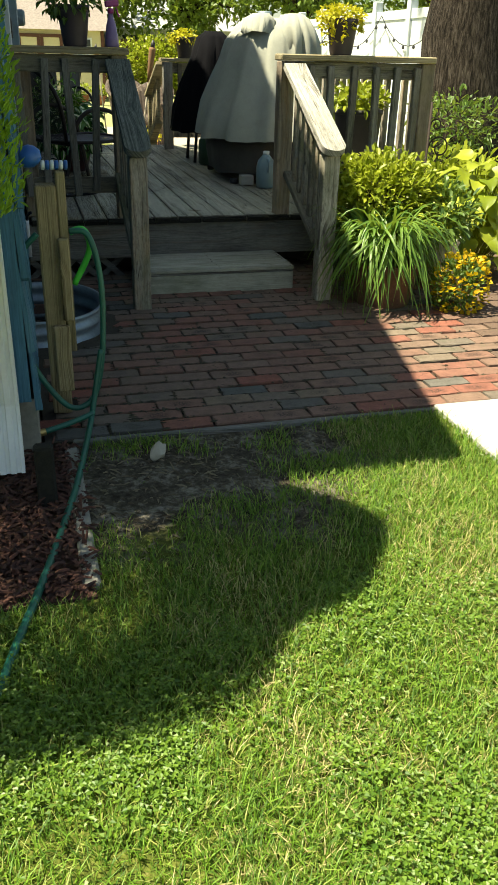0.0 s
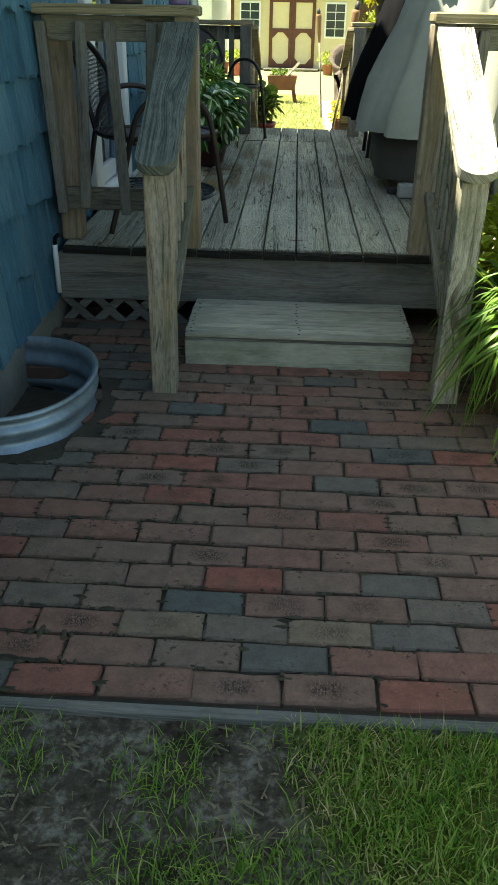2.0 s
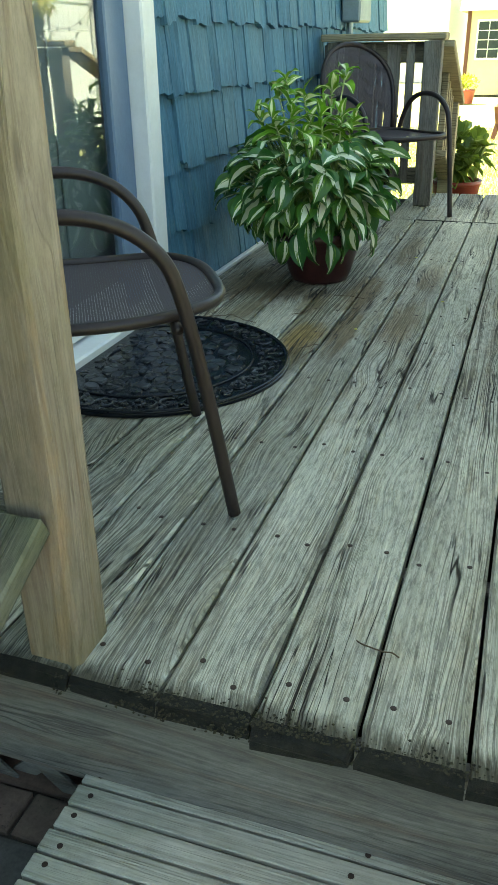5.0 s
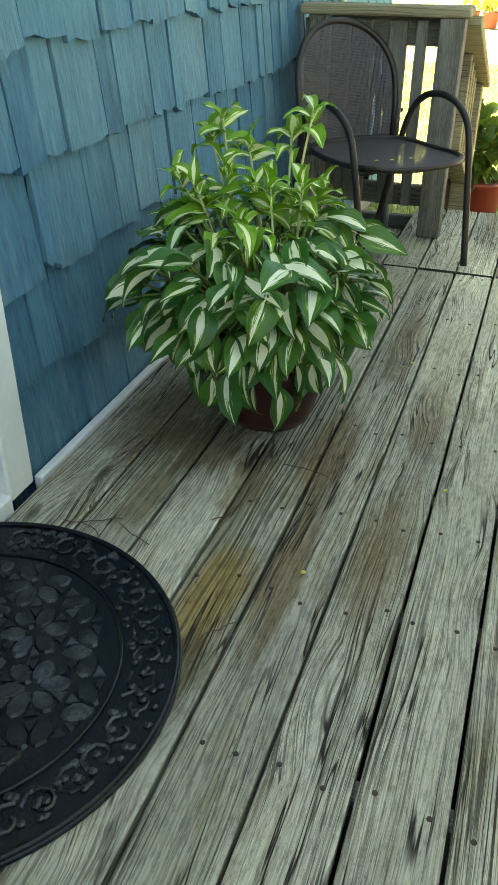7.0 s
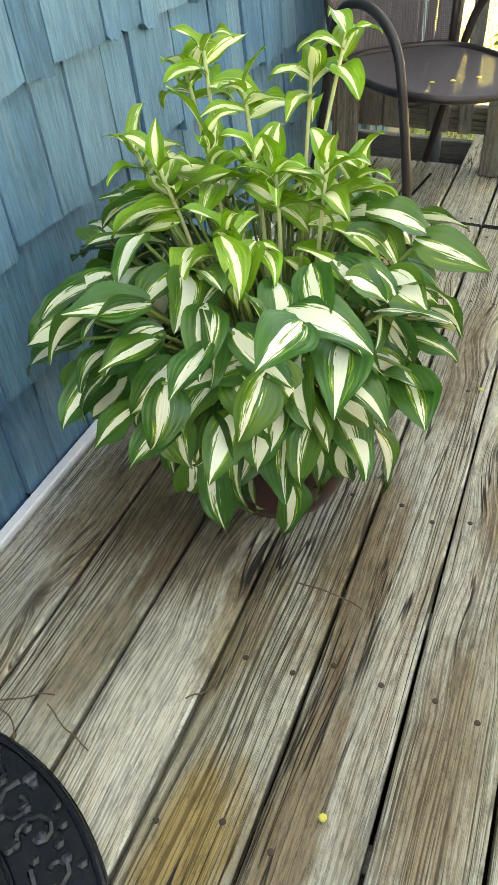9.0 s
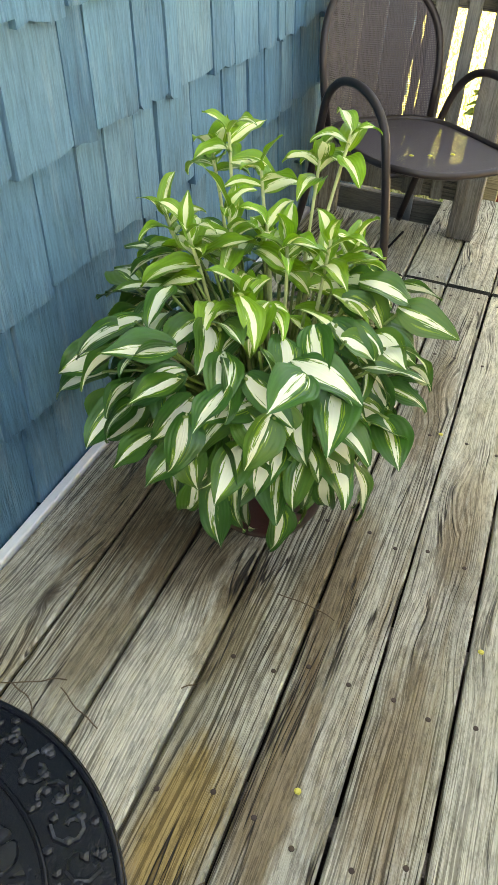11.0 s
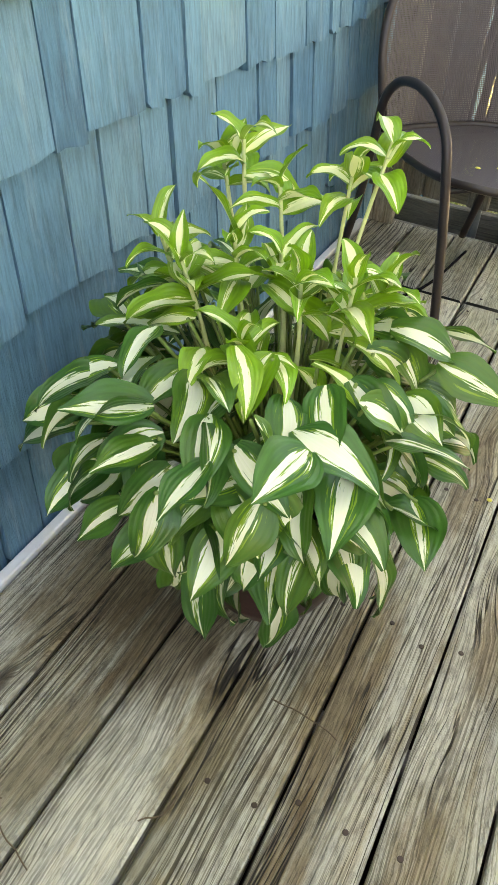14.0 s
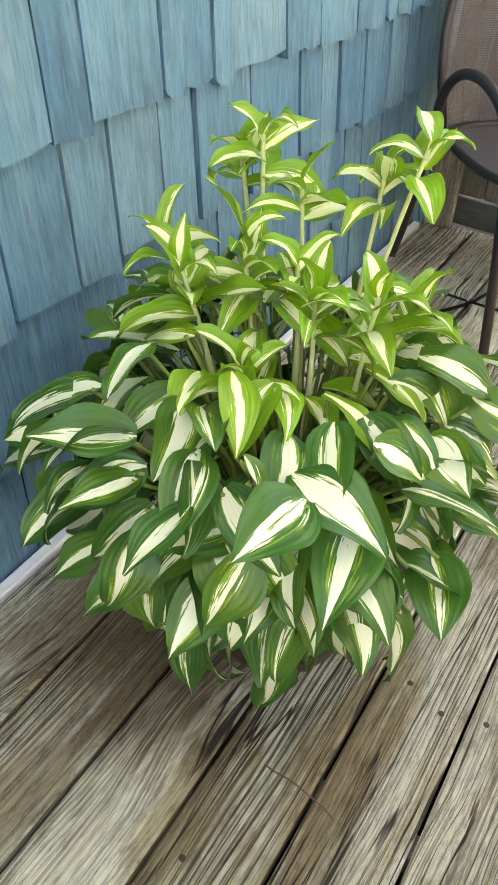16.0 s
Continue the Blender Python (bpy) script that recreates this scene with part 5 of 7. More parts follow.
for k in range(6):
    g = part("grip_ring", new_lathe([(0.011, 0), (0.016, 0.002), (0.016, 0.012), (0.011, 0.014)], (0, 0, 0), 12), BLUE if k % 2 else WHITE, sprayer, smooth=True)
    g.matrix_basis = Matrix.Translation((-0.825 + k * 0.0155, -1.90, 0.922)) @ Euler((0, radians(92), 0)).to_matrix().to_4x4()
hose = root("garden_hose", (-0.75, -2.1, 0), "green garden hose looped over the post and across the lawn", "hose")
loop = [(-0.70, -1.96, 0.60), (-0.745, -1.99, 0.70), (-0.66, -2.0, 0.69), (-0.615, -2.01, 0.58), (-0.605, -2.02, 0.42), (-0.63, -2.04, 0.22), (-0.69, -2.06, 0.08), (-0.80, -2.07, 0.06), (-0.91, -2.06, 0.22), (-0.95, -2.04, 0.40), (-0.935, -2.02, 0.60), (-0.86, -2.02, 0.70), (-0.755, -2.02, 0.715), (-0.665, -2.03, 0.66), (-0.628, -2.05, 0.50), (-0.635, -2.08, 0.28), (-0.70, -2.12, 0.06), (-0.735, -2.22, 0.016), (-0.80, -2.55, 0.006), (-0.855, -2.80, 0.006), (-0.93, -3.10, 0.006), (-1.0, -3.35, 0.006), (-1.10, -3.7, 0.006), (-1.3, -4.2, 0.006)]
loop = [(x if x < -0.75 else -0.75 + (x + 0.75) * 0.72, y, z) for x, y, z in loop]
for stretch in (loop[1:12], loop[15:]):
    part("hose_tube", new_tube(smooth_path([(x, y + 0.06, z) for x, y, z in stretch], 8), 0.011, 8), HOSE, hose, smooth=True)
part("hose_tube", new_tube(smooth_path([(-0.71, -2.07, 0.05), (-0.80, -2.10, 0.03), (-0.90, -2.14, 0.02)], 6), 0.011, 8), HOSE, hose, smooth=True)
part("coupling", new_tube([(-0.895, -2.138, 0.02), (-0.935, -2.152, 0.018)], 0.014, 10), plain("brass", (0.5, 0.35, 0.14), 0.35, 0.8), hose, "brass coupling", smooth=True)

# ---- downspout, stub, stone ----
spout = root("downspout", (-0.96, -2.40, 0), "white ribbed metal downspout at the house corner", "downspout")
bm = bmesh.new()
sec = [(-0.04, -0.028), (-0.022, -0.028), (-0.018, -0.022), (-0.008, -0.022), (-0.004, -0.028), (0.012, -0.028), (0.016, -0.022), (0.026, -0.022), (0.03, -0.028), (0.04, -0.028), (0.04, 0.028), (-0.04, 0.028)]
rings = [[bm.verts.new((-1.01 + x, -2.325 + y + dy, z)) for x, y in sec] for z, dy in ((0.02, -0.10), (0.16, -0.02), (0.22, 0.0), (2.9, 0.0))]
for a, b in zip(rings, rings[1:]):
    for k in range(len(sec)):
        bm.faces.new((a[k], a[(k + 1) % len(sec)], b[(k + 1) % len(sec)], b[k]))
part("pipe", bm, WHITE, spout)
stub = root("wooden_stake", (-0.90, -2.68, 0), "short dark rotten stake in the mulch", "stake")
part("stake", new_box(-0.935, -0.875, -2.64, -2.585, -0.03, 0.19, bevel=0.008), END_GRAIN, stub)
bm = bmesh.new()
bmesh.ops.create_icosphere(bm, subdivisions=3, radius=0.027, matrix=Matrix.Translation((-0.515, -2.37, 0.010)))
for v in bm.verts:
    v.co.z = max(v.co.z, -0.012)
    v.co += Vector((1, 0.8, 1.4)) * 0.012 * noise.noise(v.co * 40)
alone("stone", bm, plain("pale_stone", (0.42, 0.39, 0.33), 0.9), "small pale stone on the bare soil", "stone", smooth=True)
border = root("border_log", (-0.83, -2.8, 0), "grey concrete edging strip beside the mulch", "edging")
part("edging_strip", new_box(-0.835, -0.785, -3.1, -2.25, -0.05, 0.002, bevel=0.008), FOUND, border)


# ---- leaf clumps ----
def leaf_cloud(name, n, place, size, width, material, parent, seed, droop=0.5, up=0.3, label="", folds=1):
    """Many small pointed leaves; place(random) gives a spot and an outward direction."""
    r = random.Random(seed)
    vs, fs = [], []
    for _ in range(n):
        p, out = place(r)
        d = (Vector(out) * r.uniform(0.4, 1.0) + Vector((r.gauss(0, 0.5), r.gauss(0, 0.5), r.gauss(up, 0.5) - droop * 0.3))).normalized()
        s = d.cross(Vector((r.gauss(0, 0.4), r.gauss(0, 0.4), 1))).normalized()
        nrm = s.cross(d)
        L, W = size * r.uniform(0.6, 1.25), width * r.uniform(0.7, 1.2)
        o = len(vs)
        tip = p + d * L - Vector((0, 0, droop * L * 0.25))
        vs += [p, p + d * L * 0.28 + s * W * 0.4 + nrm * W * 0.12, p + d * L * 0.3 - nrm * W * 0.08, p + d * L * 0.28 - s * W * 0.4 + nrm * W * 0.12, p + d * L * 0.66 + s * W * 0.46 + nrm * W * 0.1, p + d * L * 0.68 - nrm * W * 0.08, p + d * L * 0.66 - s * W * 0.46 + nrm * W * 0.1, tip]
        fs += [(o, o + 2, o + 1), (o, o + 3, o + 2), (o + 1, o + 2, o + 5, o + 4), (o + 2, o + 3, o + 6, o + 5), (o + 4, o + 5, o + 7), (o + 5, o + 6, o + 7)]
    ob = new(name, raw_mesh(name, vs, fs, material))
    if parent:
        ob.parent = parent
        ob.matrix_parent_inverse = parent.matrix_basis.inverted()
    return tagged(ob, label)


def in_ball(c, rx, ry, rz, fill=0.55):
    c = Vector(c)

    def place(r):
        d = Vector((r.gauss(0, 1), r.gauss(0, 1), r.gauss(0, 1))).normalized()
        k = fill + (1 - fill) * r.random() ** 0.6
        k *= 1 + 0.18 * noise.noise(d * 2.3 + c)
        return c + Vector((d.x * rx, d.y * ry, d.z * rz)) * k, d
    return place


def strap_clump(name, c, n, reach, height, width, material, parent, seed, drop=0.4, label=""):
    """Arching grassy leaves from one crown."""
    r = random.Random(seed)
    vs, fs = [], []
    for _ in range(n):
        az = r.uniform(0, 6.283)
        L = reach * r.uniform(0.55, 1.15)
        H = height * r.uniform(0.55, 1.1)
        o0 = Vector(c) + Vector((math.cos(az), math.sin(az), 0)) * r.uniform(0, 0.09)
        side = Vector((-math.sin(az), math.cos(az), 0))
        w = width * r.uniform(0.7, 1.2)
        m = 7
        o = len(vs)
        dr = drop * r.uniform(0.3, 1.4)
        bow = r.gauss(0, 0.55)
        for k in range(m + 1):
            t = k / m
            az2 = az + bow * t * t
            p = o0 + Vector((math.cos(az2), math.sin(az2), 0)) * L * t ** 1.15 + Vector((0, 0, H * (1 - (1 - t) ** 2) - dr * t ** 3))
            ww = w * (1 - t ** 2.5) * 0.5 + 0.0006
            vs += [p - side * ww, p + Vector((0, 0, -ww * 0.5)), p + side * ww]
        for k in range(m):
            a = o + 3 * k
            fs += [(a, a + 1, a + 4, a + 3), (a + 1, a + 2, a + 5, a + 4)]
    ob = new(name, raw_mesh(name, vs, fs, material, True))
    ob.parent = parent
    ob.matrix_parent_inverse = parent.matrix_basis.inverted()
    return tagged(ob, label)


def pot_profile(r, h, lip=0.02):
    return [(r * 0.68, 0), (r * 0.72, 0.01), (r * 0.95, h - lip * 1.6), (r * 0.96, h - lip * 1.5), (r, h - lip * 1.4), (r, h), (r * 0.9, h), (r * 0.86, h - 0.04), (r * 0.2, h - 0.05)]


def potted(name, at, r, h, material, label, cat="potted plant", lip=0.02):
    q = root(name, at, label, cat)
    part("pot", new_lathe(pot_profile(r, h, lip), at, 28), material, q, smooth=True)
    return q


# ---- planting beside the steps ----
# browner than TERRA: the shade under the leaves is put into the tub's colour
day = potted("strap_leaf_planter", (1.02, -0.78, 0.004), 0.21, 0.27, plain("shaded_clay", (0.17, 0.085, 0.05), 0.9, vary=0.5), "terracotta tub of arching green strap leaves beside the steps")
strap_clump("foliage", (1.0, -0.78, 0.24), 430, 0.36, 0.40, 0.022, STRAP, day, 3, 0.42)
lime = potted("lime_shrub", (1.12, -0.40, 0.004), 0.20, 0.26, CHAR, "lime-yellow leafy shrub in a dark pot", "potted plant")
leaf_cloud("foliage", 3600, in_ball((1.12, -0.42, 0.55), 0.36, 0.27, 0.25, 0.35), 0.056, 0.026, LIME, lime, 4)
sbm = bmesh.new()
rng = random.Random(14)
for k in range(26):
    a = rng.uniform(0, 6.28)
    tube(sbm, smooth_path([(1.12, -0.40, 0.22), (1.12 + 0.12 * math.cos(a), -0.4 + 0.1 * math.sin(a), 0.42), (1.12 + 0.27 * math.cos(a), -0.42 + 0.2 * math.sin(a), 0.62)], 4), 0.004, 5)
part("twig_mass", sbm, BARK, lime)
pansy = root("pansies", (1.40, -0.98, 0), "yellow pansies flowering low beside the bricks", "flowers")
leaf_cloud("foliage", 700, in_ball((1.38, -0.97, 0.15), 0.15, 0.14, 0.16, 0.4), 0.035, 0.02, GREEN, pansy, 5)
leaf_cloud("blossoms", 330, in_ball((1.39, -1.0, 0.17), 0.16, 0.15, 0.18, 0.8), 0.028, 0.034, YELLOW, pansy, 6, up=0.6)
cream = potted("cream_pot_plant", (1.50, -0.56, 0.12), 0.10, 0.22, plain("cream_plastic", (0.55, 0.5, 0.42), 0.5), "dark leafy plant in a cream pot on an upturned tub")
leaf_cloud("foliage", 420, in_ball((1.48, -0.56, 0.47), 0.19, 0.17, 0.17, 0.5), 0.075, 0.03, GREEN, cream, 7)
stand = root("upturned_tub", (1.52, -0.54, 0), "rusty brown upturned tub under a pot", "tub")
part("tub", new_lathe([(0.15, 0), (0.145, 0.02), (0.11, 0.118), (0.02, 0.119)], (1.52, -0.54, 0.002), 24), TERRA, stand, smooth=True)
goldh = root("golden_hosta", (1.85, -0.25, 0), "golden hosta in full sun beside the patio", "plant")
gold = [blade_mesh("leaf", 0.15 + 0.01 * s, 0.10 + 0.006 * s, 0.7 + 0.1 * s, 0.2, 0.05, LIME, 120 + s) for s in range(5)]
gr = random.Random(31)
stems = bmesh.new()
for i in range(130):
    az, f = i * 137.5, ((i + 0.5) / 130) ** 0.5
    c, s = math.cos(radians(az)), math.sin(radians(az))
    at = Vector((1.88 + 0.30 * f * c, -0.15 + 0.40 * f * s, 0.70 - 0.48 * f ** 2 + gr.uniform(-0.06, 0.04)))
    piece("leaf", gr.choice(gold), goldh, leaf_pose(at, az + gr.uniform(-30, 30), 15 - 55 * f + gr.uniform(-15, 15), gr.uniform(-30, 30)))
    foot = Vector((1.88 + 0.06 * c, -0.15 + 0.06 * s, -0.03))
    tube(stems, smooth_path([foot, foot.lerp(at, 0.6) + Vector((0, 0, 0.06)), at], 4), 0.004, 5)
tagged(part("stem_mass", stems, LIME, goldh, "pale green leaf stems", smooth=True), kind="stuff")
hookp = root("shepherd_hook", (1.50, -0.20, 0), "rusty iron shepherd's hook with scrolls", "plant hook")
IRON = plain("rusty_iron", (0.05, 0.035, 0.03), 0.8, 0.4)
part("rod", new_tube([(1.50, -0.20, 0), (1.50, -0.20, 1.06)], 0.007), IRON, hookp, smooth=True)


def scroll_path(c, r, turns, sgn):
    return [(c[0] + sgn * r * (1 - 0.75 * k / 20) * math.cos(k / 20 * turns * 6.283), c[1], c[2] + r * (1 - 0.75 * k / 20) * math.sin(k / 20 * turns * 6.283)) for k in range(21)]


part("scroll", new_tube(scroll_path((1.58, -0.20, 0.80), 0.075, 1.2, -1), 0.005, 6), IRON, hookp, smooth=True)
part("scroll", new_tube(scroll_path((1.545, -0.20, 0.93), 0.04, 1.2, -1), 0.005, 6), IRON, hookp, smooth=True)
bed = root("garden_bed", (2.6, 1.2, 0), "low green planting round the foot of the tree", "plants")
leaf_cloud("foliage", 2200, in_ball((2.5, 1.4, 0.28), 0.9, 1.3, 0.35, 0.3), 0.09, 0.045, LIME, bed, 9)
leaf_cloud("foliage", 900, in_ball((3.0, 2.2, 0.75), 0.5, 0.35, 0.3, 0.3), 0.07, 0.025, GREEN, bed, 10)

# ---- pots on the railings ----
purple = plain("plum_grey_pot", (0.05, 0.036, 0.05), 0.5)
rp = potted("railing_pot", (-0.545, 0.06, 1.305), 0.088, 0.20, purple, "plum-grey pot of trailing greenery on the railing cap")
leaf_cloud("foliage", 260, in_ball((-0.56, 0.05, 1.56), 0.17, 0.14, 0.12, 0.3), 0.05, 0.028, GREEN, rp, 11, droop=1.2)
bottle = root("spray_bottle", (-0.345, 0.06, 1.305), "lilac spray bottle with a magenta trigger", "spray bottle")
part("bottle_body", new_lathe([(0.036, 0), (0.039, 0.006), (0.036, 0.05), (0.026, 0.11), (0.014, 0.15), (0.013, 0.165)], (-0.345, 0.06, 1.306), 20), plain("lilac_plastic", (0.20, 0.13, 0.30), 0.3), bottle, smooth=True)
MAG = plain("magenta_plastic", (0.32, 0.03, 0.20), 0.4)
part("collar", new_lathe([(0.017, 0), (0.017, 0.022), (0.012, 0.026)], (-0.345, 0.06, 1.471), 14), MAG, bottle, smooth=True)
part("trigger_head", new_beam((-0.375, 0.06, 1.515), (-0.30, 0.06, 1.523), 0.022, 0.032, side=(0, 1, 0), bevel=0.006), MAG, bottle)
part("trigger", new_beam((-0.315, 0.06, 1.50), (-0.30, 0.06, 1.455), 0.012, 0.008, side=(0, 1, 0), bevel=0.002), MAG, bottle)
cp = potted("railing_pot", (1.0, 0.06, 1.297), 0.092, 0.19, purple, "plum-grey pot spilling golden creeper on the sunlit cap")
leaf_cloud("foliage", 420, in_ball((0.98, 0.06, 1.51), 0.15, 0.11, 0.05, 0.2), 0.026, 0.022, CREEP, cp, 12, droop=0.8)
rng = random.Random(30)


def trailing(r):
    k = r.randrange(9)
    x = 0.98 + (-0.115, -0.10, -0.05, -0.08, 0.10, 0.115, 0.0, 0.05, -0.125)[k]
    return Vector((x + r.gauss(0, 0.008), -0.03 + 0.02 * (k % 3) + r.gauss(0, 0.008), 1.5 - r.random() * (0.17, 0.12, 0.15, 0.10, 0.09, 0.08, 0.13, 0.06, 0.07)[k])), Vector((0, -1, -0.4))


leaf_cloud("trailing_growth", 260, trailing, 0.024, 0.02, CREEP, cp, 13)
fp = potted("railing_pot", (0.80, 3.89, 1.25), 0.10, 0.19, CHAR, "dark pot of yellow-green creeper on the rear railing")
leaf_cloud("foliage", 260, in_ball((0.78, 3.87, 1.44), 0.17, 0.12, 0.07, 0.2), 0.04, 0.03, CREEP, fp, 15, droop=1.0)

# ---- grill under its cover ----
def draped(name, sections, material, parent, seed, fold=0.012, label=""):
    """A hanging cloth: sections are (z, x0, x1, y0, y1, roundness)."""
    bm = bmesh.new()
    n = 64
    rings = []
    for z, x0, x1, y0, y1, p in sections:
        cx, cy, hx, hy = (x0 + x1) / 2, (y0 + y1) / 2, (x1 - x0) / 2, (y1 - y0) / 2
        ring = []
        for k in range(n):
            t = 2 * math.pi * k / n
            c, s = math.cos(t), math.sin(t)
            q = (abs(c) ** p + abs(s) ** p) ** (-1 / p)
            hang = max(0.0, (sections[-1][0] - z))
            f = fold * min(hang * 2.0, 1.0) * (math.sin(t * 11 + seed) + 0.7 * math.sin(t * 23 + seed * 2 + z * 2))
            w = 0.028 * noise.noise(Vector((c * 1.4, s * 1.4, z * 3 + seed))) + 0.022 * noise.noise(Vector((c * 3.2, s * 3.2, z * 7 + seed)))
            ring.append(bm.verts.new((cx + c * q * hx * (1 + (f + w) / hx), cy + s * q * hy * (1 + (f + w) / hy), z + 0.02 * noise.noise(Vector((c * 2, s * 2, seed))) * (1 if z < sections[-1][0] else 0))))
        rings.append(ring)
    for a, b in zip(rings, rings[1:]):
        for k in range(n):
            bm.faces.new((a[k], a[(k + 1) % n], b[(k + 1) % n], b[k]))
    bm.faces.new(rings[-1])
    return part(name, bm, material, parent, label, smooth=True)


grill = root("covered_grill", (1.0, 1.75, DECK_Z), "barbecue grill under a tan fabric cover with a brown hem", "grill")
draped("cover", [(0.71, 0.50, 1.42, 1.16, 2.28, 2.6), (0.80, 0.52, 1.41, 1.18, 2.27, 2.6), (0.95, 0.57, 1.40, 1.24, 2.25, 2.7), (1.10, 0.63, 1.39, 1.30, 2.22, 2.8), (1.25, 0.69, 1.37, 1.35, 2.19, 2.8), (1.38, 0.74, 1.34, 1.40, 2.14, 2.6), (1.46, 0.79, 1.31, 1.45, 2.08, 2.5), (1.52, 0.85, 1.26, 1.52, 2.0, 2.2), (1.545, 0.93, 1.17, 1.62, 1.9, 2.0)], TAN, grill, 1.3, 0.028, "sun-bleached tan cover")
draped("cover_hem", [(0.455, 0.60, 1.40, 1.26, 2.24, 3.0), (0.55, 0.595, 1.40, 1.26, 2.24, 3.0), (0.72, 0.575, 1.395, 1.25, 2.25, 3.0)], BROWNCLOTH, grill, 2.2, 0.008, "dark brown lower hem")
draped("cover_fold", [(1.30, 1.06, 1.36, 1.37, 1.72, 2.2), (1.38, 1.05, 1.36, 1.36, 1.74, 2.2), (1.47, 1.05, 1.34, 1.38, 1.76, 2.0), (1.54, 1.08, 1.30, 1.44, 1.74, 2.0), (1.575, 1.13, 1.25, 1.52, 1.68, 2.0)], TAN, grill, 3.1, 0.05, "bunched fold of the cover")
draped("cover_fold", [(1.44, 0.78, 1.02, 1.42, 1.70, 2.2), (1.53, 0.80, 1.04, 1.44, 1.74, 2.0), (1.57, 0.88, 1.00, 1.52, 1.66, 2.0)], TAN, grill, 5.7, 0.04, "bunched fold of the cover")
for x in (0.68, 1.3):
    for y in (1.34, 2.16):
        part("wheel", new_lathe([(0.028, 0), (0.03, 0.008), (0.03, 0.03), (0.028, 0.036)], (x, y, DECK_Z + 0.002), 16), CHAR, grill, smooth=True)
part("chimney_cap", new_lathe([(0.05, 0), (0.055, 0.02), (0.05, 0.045)], (1.0, 1.72, 1.545), 16), STEEL, grill, smooth=True)
smoker = root("covered_smoker", (0.85, 2.85, DECK_Z), "kettle barbecue under a black fabric cover", "grill")
draped("cover", [(0.66, 0.47, 1.12, 2.46, 3.15, 2.4), (0.85, 0.51, 1.10, 2.49, 3.12, 2.4), (1.05, 0.57, 1.06, 2.53, 3.06, 2.4), (1.25, 0.63, 1.02, 2.58, 3.0, 2.2), (1.42, 0.69, 0.97, 2.64, 2.94, 2.0), (1.47, 0.76, 0.9, 2.72, 2.87, 2.0)], DARKCLOTH, smoker, 4.1, 0.016)
for x, y in ((0.64, 2.65), (0.64, 3.0), (0.98, 2.83)):
    part("leg", new_tube([(x, y, DECK_Z + 0.002), (0.8 + (x - 0.8) * 0.8, y, 0.86)], 0.014), CHAR, smoker, smooth=True)
part("gas_bottle", new_lathe([(0.09, 0), (0.105, 0.02), (0.105, 0.2), (0.06, 0.25), (0.03, 0.27)], (0.75, 2.5, DECK_Z + 0.002), 18), plain("dark_green_metal", (0.02, 0.06, 0.035), 0.5), smoker, smooth=True)
jug = root("plastic_jug", (0.72, 1.02, DECK_Z), "pale blue translucent plastic jug on the deck", "jug")
JUG = plain("pale_blue_plastic", (0.20, 0.30, 0.36), 0.3, vary=0.1)
bm = bmesh.new()
lathe(bm, [(0.062, 0), (0.07, 0.012), (0.07, 0.15), (0.06, 0.19), (0.03, 0.225), (0.022, 0.235)], (0.86, 1.09, DECK_Z + 0.002), 20)
part("jug_body", bm, JUG, jug, smooth=True)
part("cap", new_lathe([(0.024, 0), (0.024, 0.02), (0.018, 0.022)], (0.86, 1.09, DECK_Z + 0.238), 14), WHITE, jug, smooth=True)
part("jug_handle", new_tube(smooth_path([(0.86, 1.045, DECK_Z + 0.21), (0.86, 1.005, DECK_Z + 0.20), (0.86, 1.015, DECK_Z + 0.12)], 5), 0.01, 8), JUG, jug, smooth=True)
brick_block = root("paving_block", (0.78, 1.28, DECK_Z), "pale concrete block beside the grill", "block")
part("block", new_box(0.70, 0.80, 1.19, 1.27, DECK_Z + 0.003, DECK_Z + 0.075, bevel=0.006), CONCRETE, brick_block)
tall = potted("tall_black_planter", (1.32, 0.50, DECK_Z + 0.002), 0.165, 0.58, CHAR, "tall black planter with lime foliage behind the railing")
leaf_cloud("foliage", 380, in_ball((1.32, 0.5, 1.03), 0.18, 0.17, 0.1, 0.3), 0.06, 0.035, LIME, tall, 16)
maroon = potted("maroon_pot", (1.42, 1.02, DECK_Z + 0.002), 0.12, 0.27, plain("maroon_glaze", (0.25, 0.01, 0.06), 0.35), "glossy maroon pot of tomato seedlings")
leaf_cloud("foliage", 420, in_ball((1.42, 1.02, 0.82), 0.17, 0.16, 0.17, 0.2), 0.07, 0.035, GREEN, maroon, 17)

# ---- white corner trim with a cable at the deck's front corner ----
corner = root("corner_conduit", (-0.886, -0.03, 0.2), "thin white conduit with a black end at the deck corner", "conduit")
part("pipe", new_tube([(-0.888, -0.03, 0.19), (-0.888, -0.03, 0.40)], 0.011, 10), WHITE, corner, smooth=True)
part("cap", new_tube(smooth_path([(-0.888, -0.03, 0.40), (-0.884, -0.032, 0.425), (-0.872, -0.034, 0.44), (-0.858, -0.034, 0.442)], 4), 0.009, 8), RUBBER, corner, "black cable end", smooth=True)

